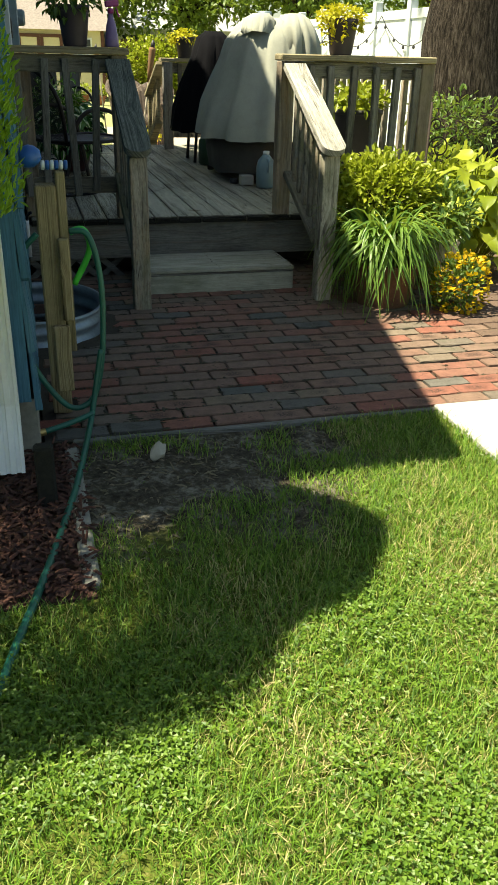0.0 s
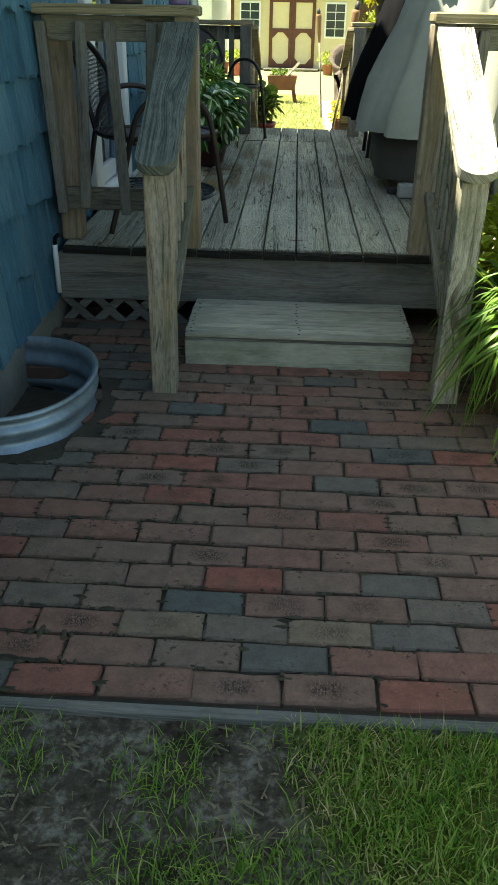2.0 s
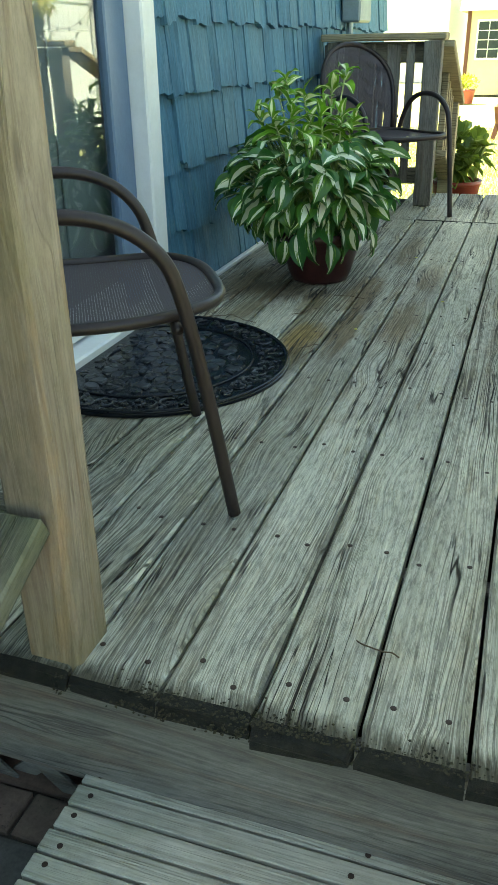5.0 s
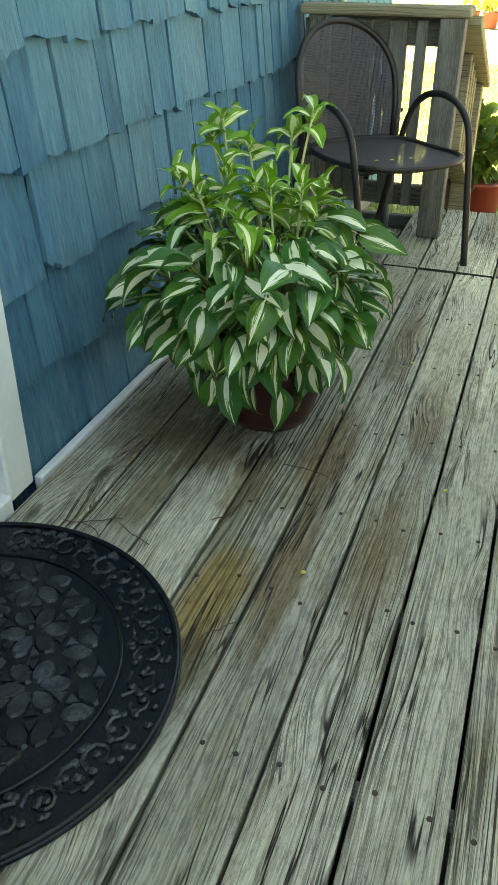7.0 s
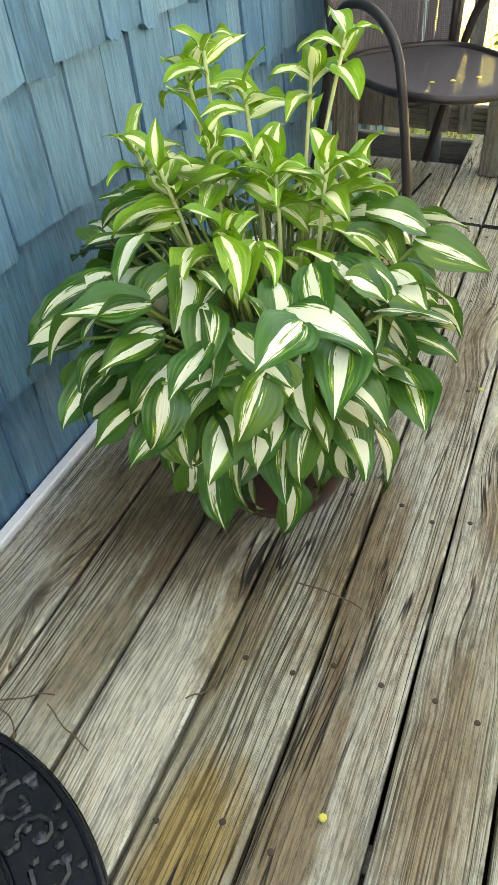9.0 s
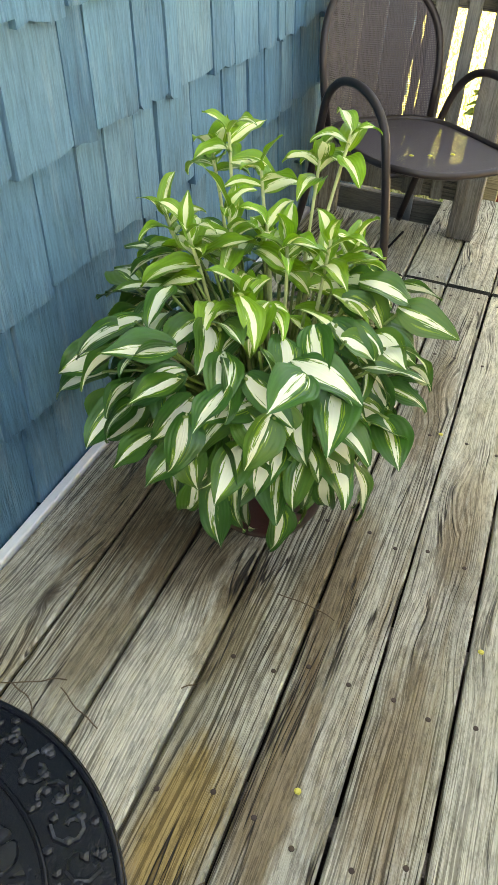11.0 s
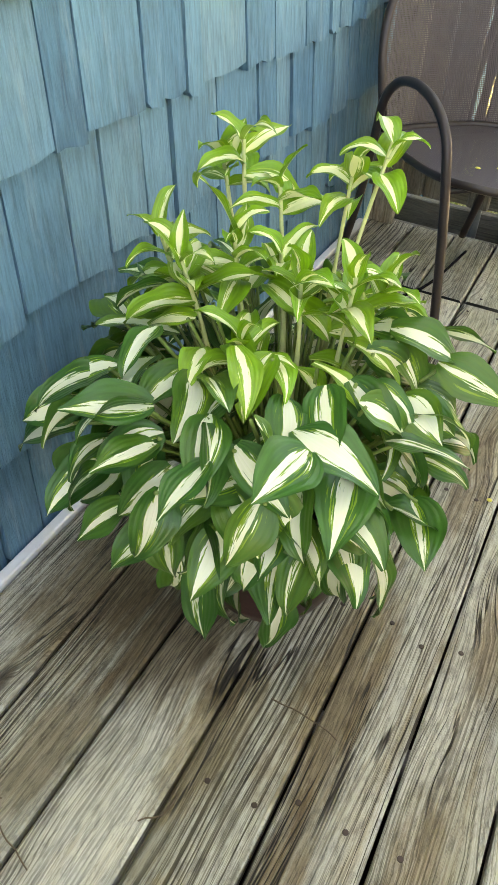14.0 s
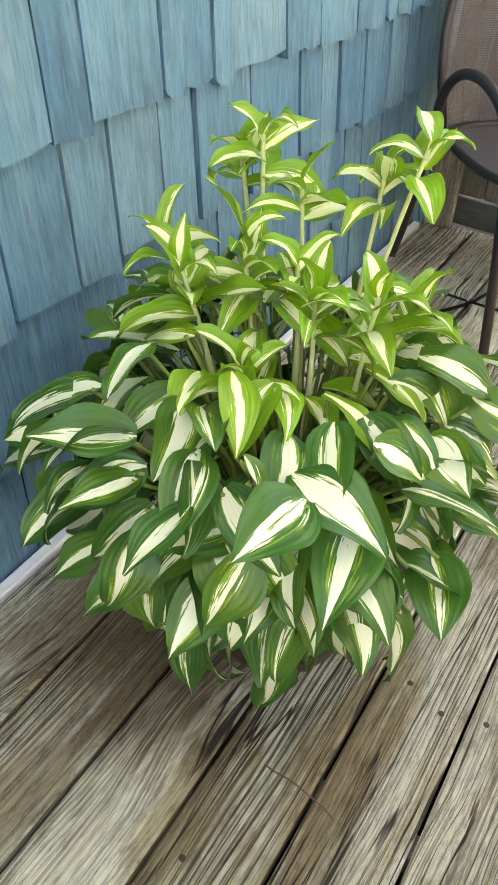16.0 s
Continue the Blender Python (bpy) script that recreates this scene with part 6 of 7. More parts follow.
# ---- pipes behind the deck ----
riser = root("pipe_riser", (-0.58, 4.22, 0), "grey steel gas pipe riser with bends behind the deck", "pipe")
PIPE = plain("grey_pipe_paint", (0.24, 0.27, 0.29), 0.45, 0.5, vary=0.3)
part("pipe", new_tube(smooth_path([(-0.56, 4.22, 0.0), (-0.56, 4.22, 1.02), (-0.575, 4.22, 1.06), (-0.64, 4.22, 1.075), (-0.86, 4.22, 1.075)], 6), 0.017, 10), PIPE, riser, smooth=True)
for z in (0.55, 0.86, 1.0):
    part("coupling", new_lathe([(0.024, 0), (0.027, 0.006), (0.027, 0.034), (0.024, 0.04)], (-0.56, 4.22, z), 14), PIPE, riser, smooth=True)
part("coupling", new_tube([(-0.63, 4.22, 1.075), (-0.67, 4.22, 1.075)], 0.026, 12), PIPE, riser, smooth=True)
part("valve_handle", new_box(-0.60, -0.52, 4.188, 4.196, 0.82, 0.838, bevel=0.003), METAL, riser)

# ---- black hose bundle hung behind the rear railing ----
hung = root("hose_bundle", (-0.61, 3.99, 0.6), "black ribbed hose hung in loops on the rear railing", "hose")
loop_rng = random.Random(31)
for k in range(4):
    dx, dy, low = -0.055 + 0.035 * k, 0.012 * (k % 2), 0.50 + 0.05 * k
    loop = [(-0.60 + dx, 3.957, 1.19 - 0.02 * k), (-0.625 + dx, 3.985 + dy, 1.02), (-0.645 + dx + loop_rng.uniform(-0.01, 0.01), 4.0 + dy, 0.78), (-0.61 + dx, 4.0 + dy, low), (-0.575 + dx, 4.0 + dy, 0.80), (-0.59 + dx, 3.985 + dy, 1.03), (-0.595 + dx, 3.957, 1.17 - 0.02 * k)]
    part("loop", new_tube(smooth_path(loop, 6), 0.0125, 8), CHAR, hung, smooth=True)
part("strap", new_tube(smooth_path([(-0.69, 3.96, 0.96), (-0.69, 4.03, 0.96), (-0.53, 4.03, 0.95), (-0.53, 3.96, 0.95)], 4), 0.006, 6), CHAR, hung, "black tie strap", smooth=True)

# ---- yard behind the deck ----
shed = root("shed", (0.15, 22, 0), "tan garden shed with brown-trimmed double doors", "shed")
Y0 = 21.4
part("wall", new_box(-1.72, 1.74, Y0, 24.0, 0.02, 1.95, bevel=0), SIDING, shed)
bm = bmesh.new()
v = [bm.verts.new(p) for p in ((-1.92, Y0 - 0.22, 1.86), (1.92, Y0 - 0.22, 1.86), (1.92, 22.7, 2.95), (-1.92, 22.7, 2.95), (1.92, 24.3, 1.86), (-1.92, 24.3, 1.86))]
for q in ((0, 1, 2, 3), (3, 2, 4, 5), (0, 3, 5), (1, 4, 2), (0, 5, 4, 1)):
    bm.faces.new([v[i] for i in q])
part("roof", bm, ROOFING, shed)
part("corner_trim", new_box(1.67, 1.76, Y0 - 0.03, Y0, 0.05, 1.9), TRIM_BROWN, shed)
part("corner_trim", new_box(-1.74, -1.65, Y0 - 0.03, Y0, 0.05, 1.9), TRIM_BROWN, shed)
for x0, x1 in ((-0.68, -0.052), (-0.048, 0.58)):
    d = part("shed_door", new_box(x0, x1, Y0 - 0.05, Y0 - 0.004, 0.06, 1.75, bevel=0.003), SIDING, shed)
    for a, b, c, e in ((x0, x0 + 0.09, 0.06, 1.75), (x1 - 0.09, x1, 0.06, 1.75), (x0 + 0.09, x1 - 0.09, 1.66, 1.75), (x0 + 0.09, x1 - 0.09, 0.06, 0.15), (x0 + 0.09, x1 - 0.09, 0.93, 1.03)):
        part("trim_board", new_box(a, b, Y0 - 0.075, Y0 - 0.052, c, e, bevel=0.002), TRIM_BROWN, d, "brown trim board")
    for cx, sx in ((x0 + 0.09, 1), (x1 - 0.09, -1)):
        for cz, sz in ((0.15, 1), (0.93, -1)):
            bm = bmesh.new()
            tri = [(cx, cz), (cx + sx * 0.15, cz), (cx, cz + sz * 0.15)]
            lo = [bm.verts.new((x, Y0 - 0.053, z)) for x, z in tri]
            hi = [bm.verts.new((x, Y0 - 0.074, z)) for x, z in tri]
            bm.faces.new(hi)
            bm.faces.new(lo[::-1])
            for k in range(3):
                bm.faces.new((lo[k], lo[(k + 1) % 3], hi[(k + 1) % 3], hi[k]))
            part("corner_brace", bm, TRIM_BROWN, d)
DARKGLASS = plain("dark_window_glass", (0.04, 0.05, 0.055), 0.08, vary=0.3, bump=0.0)
for wx in (0.83, -1.50):
    w = part("window", new_box(wx, wx + 0.58, Y0 - 0.04, Y0 - 0.004, 0.80, 1.68, bevel=0.002), WHITE, shed, "white-framed window")
    for i in range(2):
        for j in range(4):
            part("pane", new_box(wx + 0.045 + i * 0.255, wx + 0.28 + i * 0.255, Y0 - 0.048, Y0 - 0.041, 0.85 + j * 0.2, 1.03 + j * 0.2, bevel=0), DARKGLASS, w)
part("ramp", new_box(-0.8, 0.7, Y0 - 0.5, Y0 - 0.06, 0.0, 0.05, bevel=0.01), FASCIA, shed)

fence = root("white_fence", (4.5, 8, 0), "white vinyl privacy fence dappled with shade", "fence")
for k in range(9):
    y = 3.0 + k * 1.2
    part("fence_post", new_box(4.44, 4.56, y - 0.06, y + 0.06, 0, 2.06, bevel=0.008), FENCE_WHITE, fence)
    if k < 8:
        part("rail", new_box(4.465, 4.535, y + 0.062, y + 1.138, 1.80, 1.92, bevel=0.004), FENCE_WHITE, fence)
        for j in range(7):
            part("fence_board", new_box(4.48, 4.505, y + 0.066 + j * 0.153, y + 0.214 + j * 0.153, 0.05, 1.80, bevel=0.004), FENCE_WHITE, fence)
for y in (0.6, 1.8):
    part("fence_post", new_box(4.44, 4.56, y - 0.06, y + 0.06, 0, 2.06, bevel=0.008), FENCE_WHITE, fence)
    part("rail", new_box(4.465, 4.535, y + 0.062, y + 1.138, 1.80, 1.92, bevel=0.004), FENCE_WHITE, fence)
    for j in range(7):
        part("fence_board", new_box(4.48, 4.505, y + 0.066 + j * 0.153, y + 0.214 + j * 0.153, 0.05, 1.80, bevel=0.004), FENCE_WHITE, fence)

lights = root("string_lights", (4.4, 7, 1.8), "dark string lights drooping along the fence", "string lights")
for k in range(4):
    y = 3.4 + k * 2.0
    path = [(4.40, y + 2.0 * t, 1.86 - 1.6 * t * (1 - t)) for t in [i / 12 for i in range(13)]]
    cord = part("cord", new_tube(path, 0.006, 5), CHAR, lights)
    for p in path[1::2]:
        part("bulb", new_lathe([(0.012, -0.05), (0.022, -0.03), (0.012, 0)], p, 8), CHAR, cord)


# ---- trees ----


def tree(name, x, y, r, trunk_h, crown_z, crown_r, leaves, leaf, seed, label, material=LEAF, crown_h=None):
    t = root(name, (x, y, 0), label, "tree")
    rg = random.Random(seed)
    bm = bmesh.new()
    pts = [(x + 0.05 * rg.gauss(0, 1) * k * 0.3, y + 0.05 * rg.gauss(0, 1) * k * 0.3, trunk_h * k / 6) for k in range(7)]
    tube(bm, pts, [r * 1.5, r * 1.12, r, r * 0.95, r * 0.88, r * 0.8, r * 0.68], 18)
    top = Vector(pts[-1])
    ends = []
    for k in range(9):
        a = 6.283 * k / 9 + rg.uniform(-0.3, 0.3)
        e = top + Vector((math.cos(a) * crown_r * 0.6, math.sin(a) * crown_r * 0.6, (crown_z - trunk_h) * rg.uniform(0.3, 1.1)))
        tube(bm, smooth_path([top - Vector((0, 0, 0.2)), top.lerp(e, 0.5) + Vector((0, 0, 0.3)), e], 4), [r * 0.45 * (1 - j / 10) + 0.01 for j in range(9)], 7)
        ends.append(e)
    part("trunk", bm, BARK, t, smooth=True)
    ch = crown_h or crown_r * 0.7
    lumps = [(Vector((x, y, crown_z)) + Vector((rg.gauss(0, 0.5) * crown_r, rg.gauss(0, 0.5) * crown_r, rg.gauss(0, 0.5) * ch)), crown_r * rg.uniform(0.25, 0.5)) for _ in range(26)]

    def place(q):
        c, s = q.choice(lumps)
        d = Vector((q.gauss(0, 1), q.gauss(0, 1), q.gauss(0, 0.8))).normalized()
        return c + d * s * (0.5 + 0.5 * q.random()), d

    leaf_cloud("crown", leaves, place, leaf, leaf * 0.6, material, t, seed + 1, droop=0.8)
    return t


tree("big_tree", 3.50, 3.0, 0.43, 4.5, 7.5, 3.0, 5000, 0.16, 50, "thick old tree with deeply furrowed bark")
tree("garden_tree", 1.2, 31, 0.2, 2.4, 4.3, 3.2, 7000, 0.26, 51, "leafy green tree behind the yard", crown_h=1.9)
tree("garden_tree", 5.2, 27, 0.2, 2.4, 3.9, 2.9, 7000, 0.24, 52, "leafy green tree above the fence", crown_h=1.9)
tree("garden_tree", 8.6, 24, 0.22, 2.5, 4.2, 3.2, 6000, 0.24, 53, "dense green tree beyond the fence", crown_h=2.2)
tree("garden_tree", -5.5, 33, 0.2, 2.6, 4.6, 3.0, 4000, 0.28, 54, "pale green tree behind the shed")
tree("garden_tree", 12.5, 21, 0.22, 2.5, 4.4, 3.4, 4000, 0.26, 55, "dark green tree beyond the fence")
leaf_cloud("shrub_foliage", 4200, in_ball((4.0, 24.2, 0.9), 2.2, 0.7, 0.95, 0.3), 0.16, 0.09, LIME, None, 60)
tagged(bpy.data.objects["shrub_foliage"], "yellow-green hedge along the brown fence", "hedge", kind="stuff")

back = root("brown_fence", (5, 25.4, 0), "brown timber board fence at the end of the yard", "fence")
for k in range(46):
    x = 2.0 + k * 0.18
    part("fence_board", new_box(x, x + 0.172, 25.4, 25.425, 0.02, 1.72 + 0.02 * (k % 3), bevel=0), FENCE_BROWN, back)
garage = root("neighbour_garage", (4.2, 34, 0), "pale grey garage behind the trees", "garage")
part("wall", new_box(-1.2, 9.0, 33, 38, 0, 2.3, bevel=0), plain("pale_siding", (0.6, 0.62, 0.63), 0.8), garage)
bm = bmesh.new()
v = [bm.verts.new(p) for p in ((-1.6, 32.6, 2.25), (9.4, 32.6, 2.25), (9.4, 35.5, 3.5), (-1.6, 35.5, 3.5), (9.4, 38.4, 2.25), (-1.6, 38.4, 2.25))]
for q in ((0, 1, 2, 3), (3, 2, 4, 5), (0, 3, 5), (1, 4, 2), (0, 5, 4, 1)):
    bm.faces.new([v[i] for i in q])
part("roof", bm, plain("grey_roof", (0.34, 0.35, 0.36), 0.9), garage)
for x in (1.5, 2.6, 3.7):
    part("window", new_box(x, x + 0.7, 32.95, 33.0, 1.2, 2.0, bevel=0), DARKGLASS, garage)
nh = root("neighbour_house", (-4.5, 30, 0), "white clapboard house beyond the yard", "house")
part("wall", new_box(-12, -3.0, 29, 36, 0, 3.2, bevel=0), WHITE, nh)
part("roof", new_box(-12.4, -2.7, 28.7, 36, 3.2, 3.5, bevel=0), ROOFING, nh)

# ---- yard ornaments ----
def torch(base, top, label):
    base, top = Vector(base), Vector(top)
    t = root("garden_torch", base, label, "garden torch", "garden torches")
    d = (top - base)
    part("pole", new_tube([base, base + d * 0.72], 0.012, 8), RAIL_Z, t, smooth=True)
    part("basket", new_tube([base + d * 0.70, base + d * 0.78, base + d * 0.93, base + d * 0.95], [0.014, 0.028, 0.038, 0.034], 12), plain("bamboo", (0.22, 0.12, 0.06), 0.8), t, smooth=True)
    part("wick_can", new_tube([base + d * 0.94, base + d * 0.97, base + d], [0.024, 0.026, 0.012], 10), CHAR, t, smooth=True)


torch((0.44, 5.05, 0.0), (0.655, 5.0, 1.42), "leaning bamboo torch just behind the deck")
torch((0.50, 9.1, 0.0), (0.38, 9.0, 1.40), "bamboo torch standing in the lawn")
pv = root("stone_path", (1.4, 7, 0), "pale gravel path beside the lawn", "path", kind="structure")
part("gravel", new_box(0.50, 2.6, 4.7, 12.0, -0.05, -0.012, bevel=0), plain("gravel", (0.42, 0.36, 0.30), 0.95, vary=0.4, scale=30, bump=0.8), pv)
for at, r, h, seed in (((0.66, 5.75, -0.01), 0.145, 0.36, 70), ((0.72, 7.4, -0.01), 0.13, 0.30, 71)):
    p = potted("terracotta_pot", at, r, h, TERRA, "terracotta pot of yellow-green flowers on the path", lip=0.03)
    leaf_cloud("foliage", 260, in_ball((at[0], at[1], at[2] + h + 0.02), r * 1.3, r * 1.2, 0.07, 0.2), 0.045, 0.03, CREEP, p, seed)
for at, seed in (((0.92, 19.4, 0), 72), ((1.35, 19.2, 0), 73)):
    p = potted("terracotta_pot", at, 0.16, 0.24, TERRA, "terracotta pot of pale flowers by the shed", lip=0.03)
    leaf_cloud("foliage", 200, in_ball((at[0], at[1], 0.36), 0.26, 0.2, 0.16, 0.2), 0.08, 0.05, LIME, p, seed)


def wicker():
    k = Nodes("wicker")
    v = k.coord(vary=False)
    w = k.math("MULTIPLY", k.wave(v, 28, 1.0, axis="Z"), k.wave(v, 20, 1.0, axis="X"))
    k.bump(w, 0.9, 0.01)
    return k.done(k.ramp(w, (0.0, (0.07, 0.05, 0.04)), (1.0, (0.26, 0.19, 0.15))), 0.8)


WICK = wicker()
for at, rz in (((1.02, 10.2, -0.01), 200), ((1.0, 8.0, -0.01), 140)):
    wc = root("wicker_chair", (0, 0, 0), "brown wicker tub armchair on the path", "chair", "wicker chairs")
    bm = bmesh.new()
    rows = []
    for k in range(25):
        a = radians(-125 + 250 * k / 24)
        h = 0.62 + 0.30 * math.cos(a * 0.72) ** 2
        rows.append([bm.verts.new((r * math.sin(a), -r * math.cos(a), z)) for r, z in ((0.30, 0.0), (0.32, 0.40), (0.37, h - 0.05), (0.41, h), (0.40, h + 0.03), (0.35, h + 0.02), (0.32, h - 0.06), (0.28, 0.42))])
    for p, q in zip(rows, rows[1:]):
        for k in range(7):
            bm.faces.new((p[k], q[k], q[k + 1], p[k + 1]))
    part("shell", bm, WICK, wc, smooth=True)
    part("seat", new_lathe([(0.29, 0.34), (0.31, 0.36), (0.31, 0.43), (0.28, 0.46), (0.05, 0.47)], (0, 0.03, 0), 24), WICK, wc, smooth=True)
    part("base", new_lathe([(0.29, 0.0), (0.27, 0.34)], (0, 0, 0), 20), WICK, wc, smooth=True)
    wc.matrix_basis = pose(*at, 0, 0, rz)

wag = root("wagon_planter", (-0.15, 11.4, 0), "rust-brown wooden trough planter on legs in the lawn", "planter")
bm = bmesh.new()
v = [bm.verts.new((-0.12 + sx * 0.25 * s, 11.45 + sy * 0.17 * s, z)) for z, s in ((0.20, 0.85), (0.42, 1.0)) for sx, sy in ((-1, -1), (1, -1), (1, 1), (-1, 1))]
for k in range(4):
    bm.faces.new((v[k], v[(k + 1) % 4], v[4 + (k + 1) % 4], v[4 + k]))
bm.faces.new(v[:4][::-1])
bm.faces.new(v[4:])
part("trough", bm, plain("rusty_timber", (0.17, 0.07, 0.04), 0.85, vary=0.4), wag)
for sx in (-1, 1):
    for sy in (-1, 1):
        part("leg", new_beam((-0.12 + sx * 0.19, 11.45 + sy * 0.11, 0.20), (-0.12 + sx * 0.23, 11.45 + sy * 0.13, 0.0), 0.06, 0.05), TRIM_BROWN, wag)
part("handle", new_beam((-0.05, 11.3, 0.42), (0.16, 11.4, 0.62), 0.04, 0.03), RAIL_Z, wag)
leaf_cloud("foliage", 200, in_ball((-0.15, 11.45, 0.45), 0.2, 0.13, 0.06, 0.2), 0.06, 0.04, GREEN, wag, 75)
rv = potted("red_pot", (-0.24, 5.10, 0.0), 0.17, 0.36, plain("red_glaze", (0.24, 0.03, 0.02), 0.4), "red pot of fresh green lettuce leaves behind the deck")
leaf_cloud("foliage", 300, in_ball((-0.25, 5.11, 0.52), 0.17, 0.17, 0.17, 0.3), 0.11, 0.07, GREEN, rv, 76)
for k, (x, y) in enumerate(((-1.35, 18.6), (-1.75, 18.8))):
    p = potted("red_pot", (x, y, 0), 0.17, 0.28, plain("red_glaze_pot", (0.30, 0.06, 0.05), 0.5), "red pot of white flowers near the shed")
    leaf_cloud("foliage", 160, in_ball((x, y, 0.42), 0.26, 0.2, 0.14, 0.2), 0.09, 0.05, LIME, p, 80 + k)

# ---- arborvitae beside the house ----
arb = root("arborvitae", (-1.55, -2.97, 0), "dense green arborvitae shrub at the house corner", "shrub")
part("trunk", new_tube([(-1.55, -2.97, -0.02), (-1.55, -2.97, 2.6)], [0.06, 0.015], 8), BARK, arb, smooth=True)


def arbor_place(r):
    h = r.random()
    z = 0.70 + 2.75 * h ** 1.1
    rad = 0.72 * min(1.0, (h + 0.03) * 7) ** 0.6 * (1 - h) ** 0.5 * (0.77 + 0.27 * r.random())
    a = r.uniform(0, 6.283)
    rad *= 1 + 0.24 * noise.noise(Vector((math.cos(a) * 1.6, math.sin(a) * 1.6, z * 1.7)))
    return Vector((-1.55 + rad * 0.93 * math.cos(a), -2.97 + (0.90 if a < math.pi else 1.02) * rad * math.sin(a), z)), Vector((math.cos(a), math.sin(a), 0.8))


leaf_cloud("foliage", 95000, arbor_place, 0.030, 0.0105, ARBOR, arb, 90, droop=0.0, up=0.7)

# ---- grass ----
def grass(name, n, x0, x1, y0, y1, h, w, material, keep, label, z=-0.02, seed=7):
    g = np.random.default_rng(seed)
    p = np.column_stack([g.uniform(x0, x1, n), g.uniform(y0, y1, n)])
    p = p[[keep(a, b, g.random()) for a, b in p]]
    n = len(p)
    az = g.uniform(0, 2 * np.pi, n)
    L = h * g.uniform(0.45, 1.3, n)
    lean = L * g.uniform(0.2, 1.1, n)
    tall = L * g.uniform(0.45, 1.0, n)
    d = np.column_stack([np.cos(az), np.sin(az), np.zeros(n)])
    s = np.column_stack([-np.sin(az), np.cos(az), np.zeros(n)]) * (w * g.uniform(0.6, 1.3, n))[:, None]
    b = np.column_stack([p, np.full(n, z)])
    up = np.array([0, 0, 1.0])
    m = b + d * (lean * 0.35)[:, None] + up * (tall * 0.65)[:, None]
    t = b + d * lean[:, None] + up * tall[:, None]
    v = np.stack([b - s, b + s, m + s * 0.8, m - s * 0.8, t], 1).reshape(-1, 3)
    o = np.arange(n) * 5
    quads = np.stack([o, o + 1, o + 2, o + 3], 1).tolist()
    tris = np.stack([o + 3, o + 2, o + 4], 1).tolist()
    return tagged(new(name, raw_mesh(name, v.tolist(), quads + tris, material)), label, "grass", kind="stuff")


def lawn_cover(x, y, r):
    # thin and bare towards the bricks on the house side
    k = 0.5 + 0.55 * noise.noise(Vector((x * 2.1, y * 2.1, 3.0))) + 0.4 * noise.noise(Vector((x * 6, y * 6, 1.0)))
    bare = max(0.0, min(1.0, (y + 3.05) / 0.45)) * max(0.0, min(1.0, (0.45 - x) / 0.6))
    if x < -0.79 and y > -3.16:
        return False
    return r < k * 1.5 - bare * 1.0 + 0.15


def dry(x, y, r):
    k = noise.noise(Vector((x * 1.7 + 9, y * 1.7, 5.0))) + 0.5 * noise.noise(Vector((x * 6, y * 6, 8.0)))
    return lawn_cover(x, y, r) and r < 0.15 + 1.5 * k - max(0.0, (y + 3.4) * 0.5)


grass("lawn_grass", 170000, -1.3, 0.66, -5.3, -2.21, 0.043, 0.0014, GRASS, lawn_cover, "short green lawn with clover and straw-coloured patches")
grass("dry_grass", 90000, -1.3, 0.66, -5.3, -2.21, 0.038, 0.0013, STRAW, dry, "straw-coloured dry blades among the lawn", seed=17)
grass("lawn_grass", 30000, 0.66, 1.9, -5.3, -2.7, 0.050, 0.0018, GRASS, lambda x, y, r: x < 0.67, "lawn grass at the edge of the walk", seed=8)
grass("yard_grass", 42000, -3.2, 0.52, 4.4, 13.0, 0.055, 0.0045, YARD, lambda x, y, r: True, "bright mown grass of the back yard", seed=9)
grass("dry_grass", 26000, -3.2, 0.52, 4.4, 13.0, 0.05, 0.004, STRAW, lambda x, y, r: True, "straw-coloured blades among the yard grass", seed=19)


def clover(n, seed):
    g = random.Random(seed)
    vs, fs = [], []
    for _ in range(n):
        x, y = g.uniform(-1.2, 0.66), g.uniform(-4.9, -2.5)
        if y > -3.35 + g.gauss(0, 0.12) and g.random() > 0.08:
            continue
        if not lawn_cover(x, y, g.random() + 0.25) or noise.noise(Vector((x * 2.6, y * 2.6, 12.0))) + 0.4 * noise.noise(Vector((x * 9, y * 9, 2.0))) < g.uniform(-0.25, 0.25):
            continue
        z = g.uniform(-0.006, 0.022)
        a0 = g.uniform(0, 6.28)
        for k in range(3):
            a = a0 + k * 2.094
            R = g.uniform(0.005, 0.011)
            tz = g.uniform(-0.003, 0.003)
            c, s = math.cos(a), math.sin(a)
            o = len(vs)
            vs += [(x, y, z), (x + R * c - R * 0.5 * s, y + R * s + R * 0.5 * c, z + 0.003), (x + R * 1.35 * c, y + R * 1.35 * s, z + tz), (x + R * c + R * 0.5 * s, y + R * s - R * 0.5 * c, z + 0.003)]
            fs.append((o, o + 3, o + 2, o + 1))
    return vs, fs


_v, _f = clover(46000, 33)
tagged(new("clover", raw_mesh("clover", _v, _f, foliage("clover_leaves", (0.055, 0.13, 0.015), (0.15, 0.25, 0.03), 0.45, 0.3))), "small clover leaves in the lawn", "clover", kind="stuff")

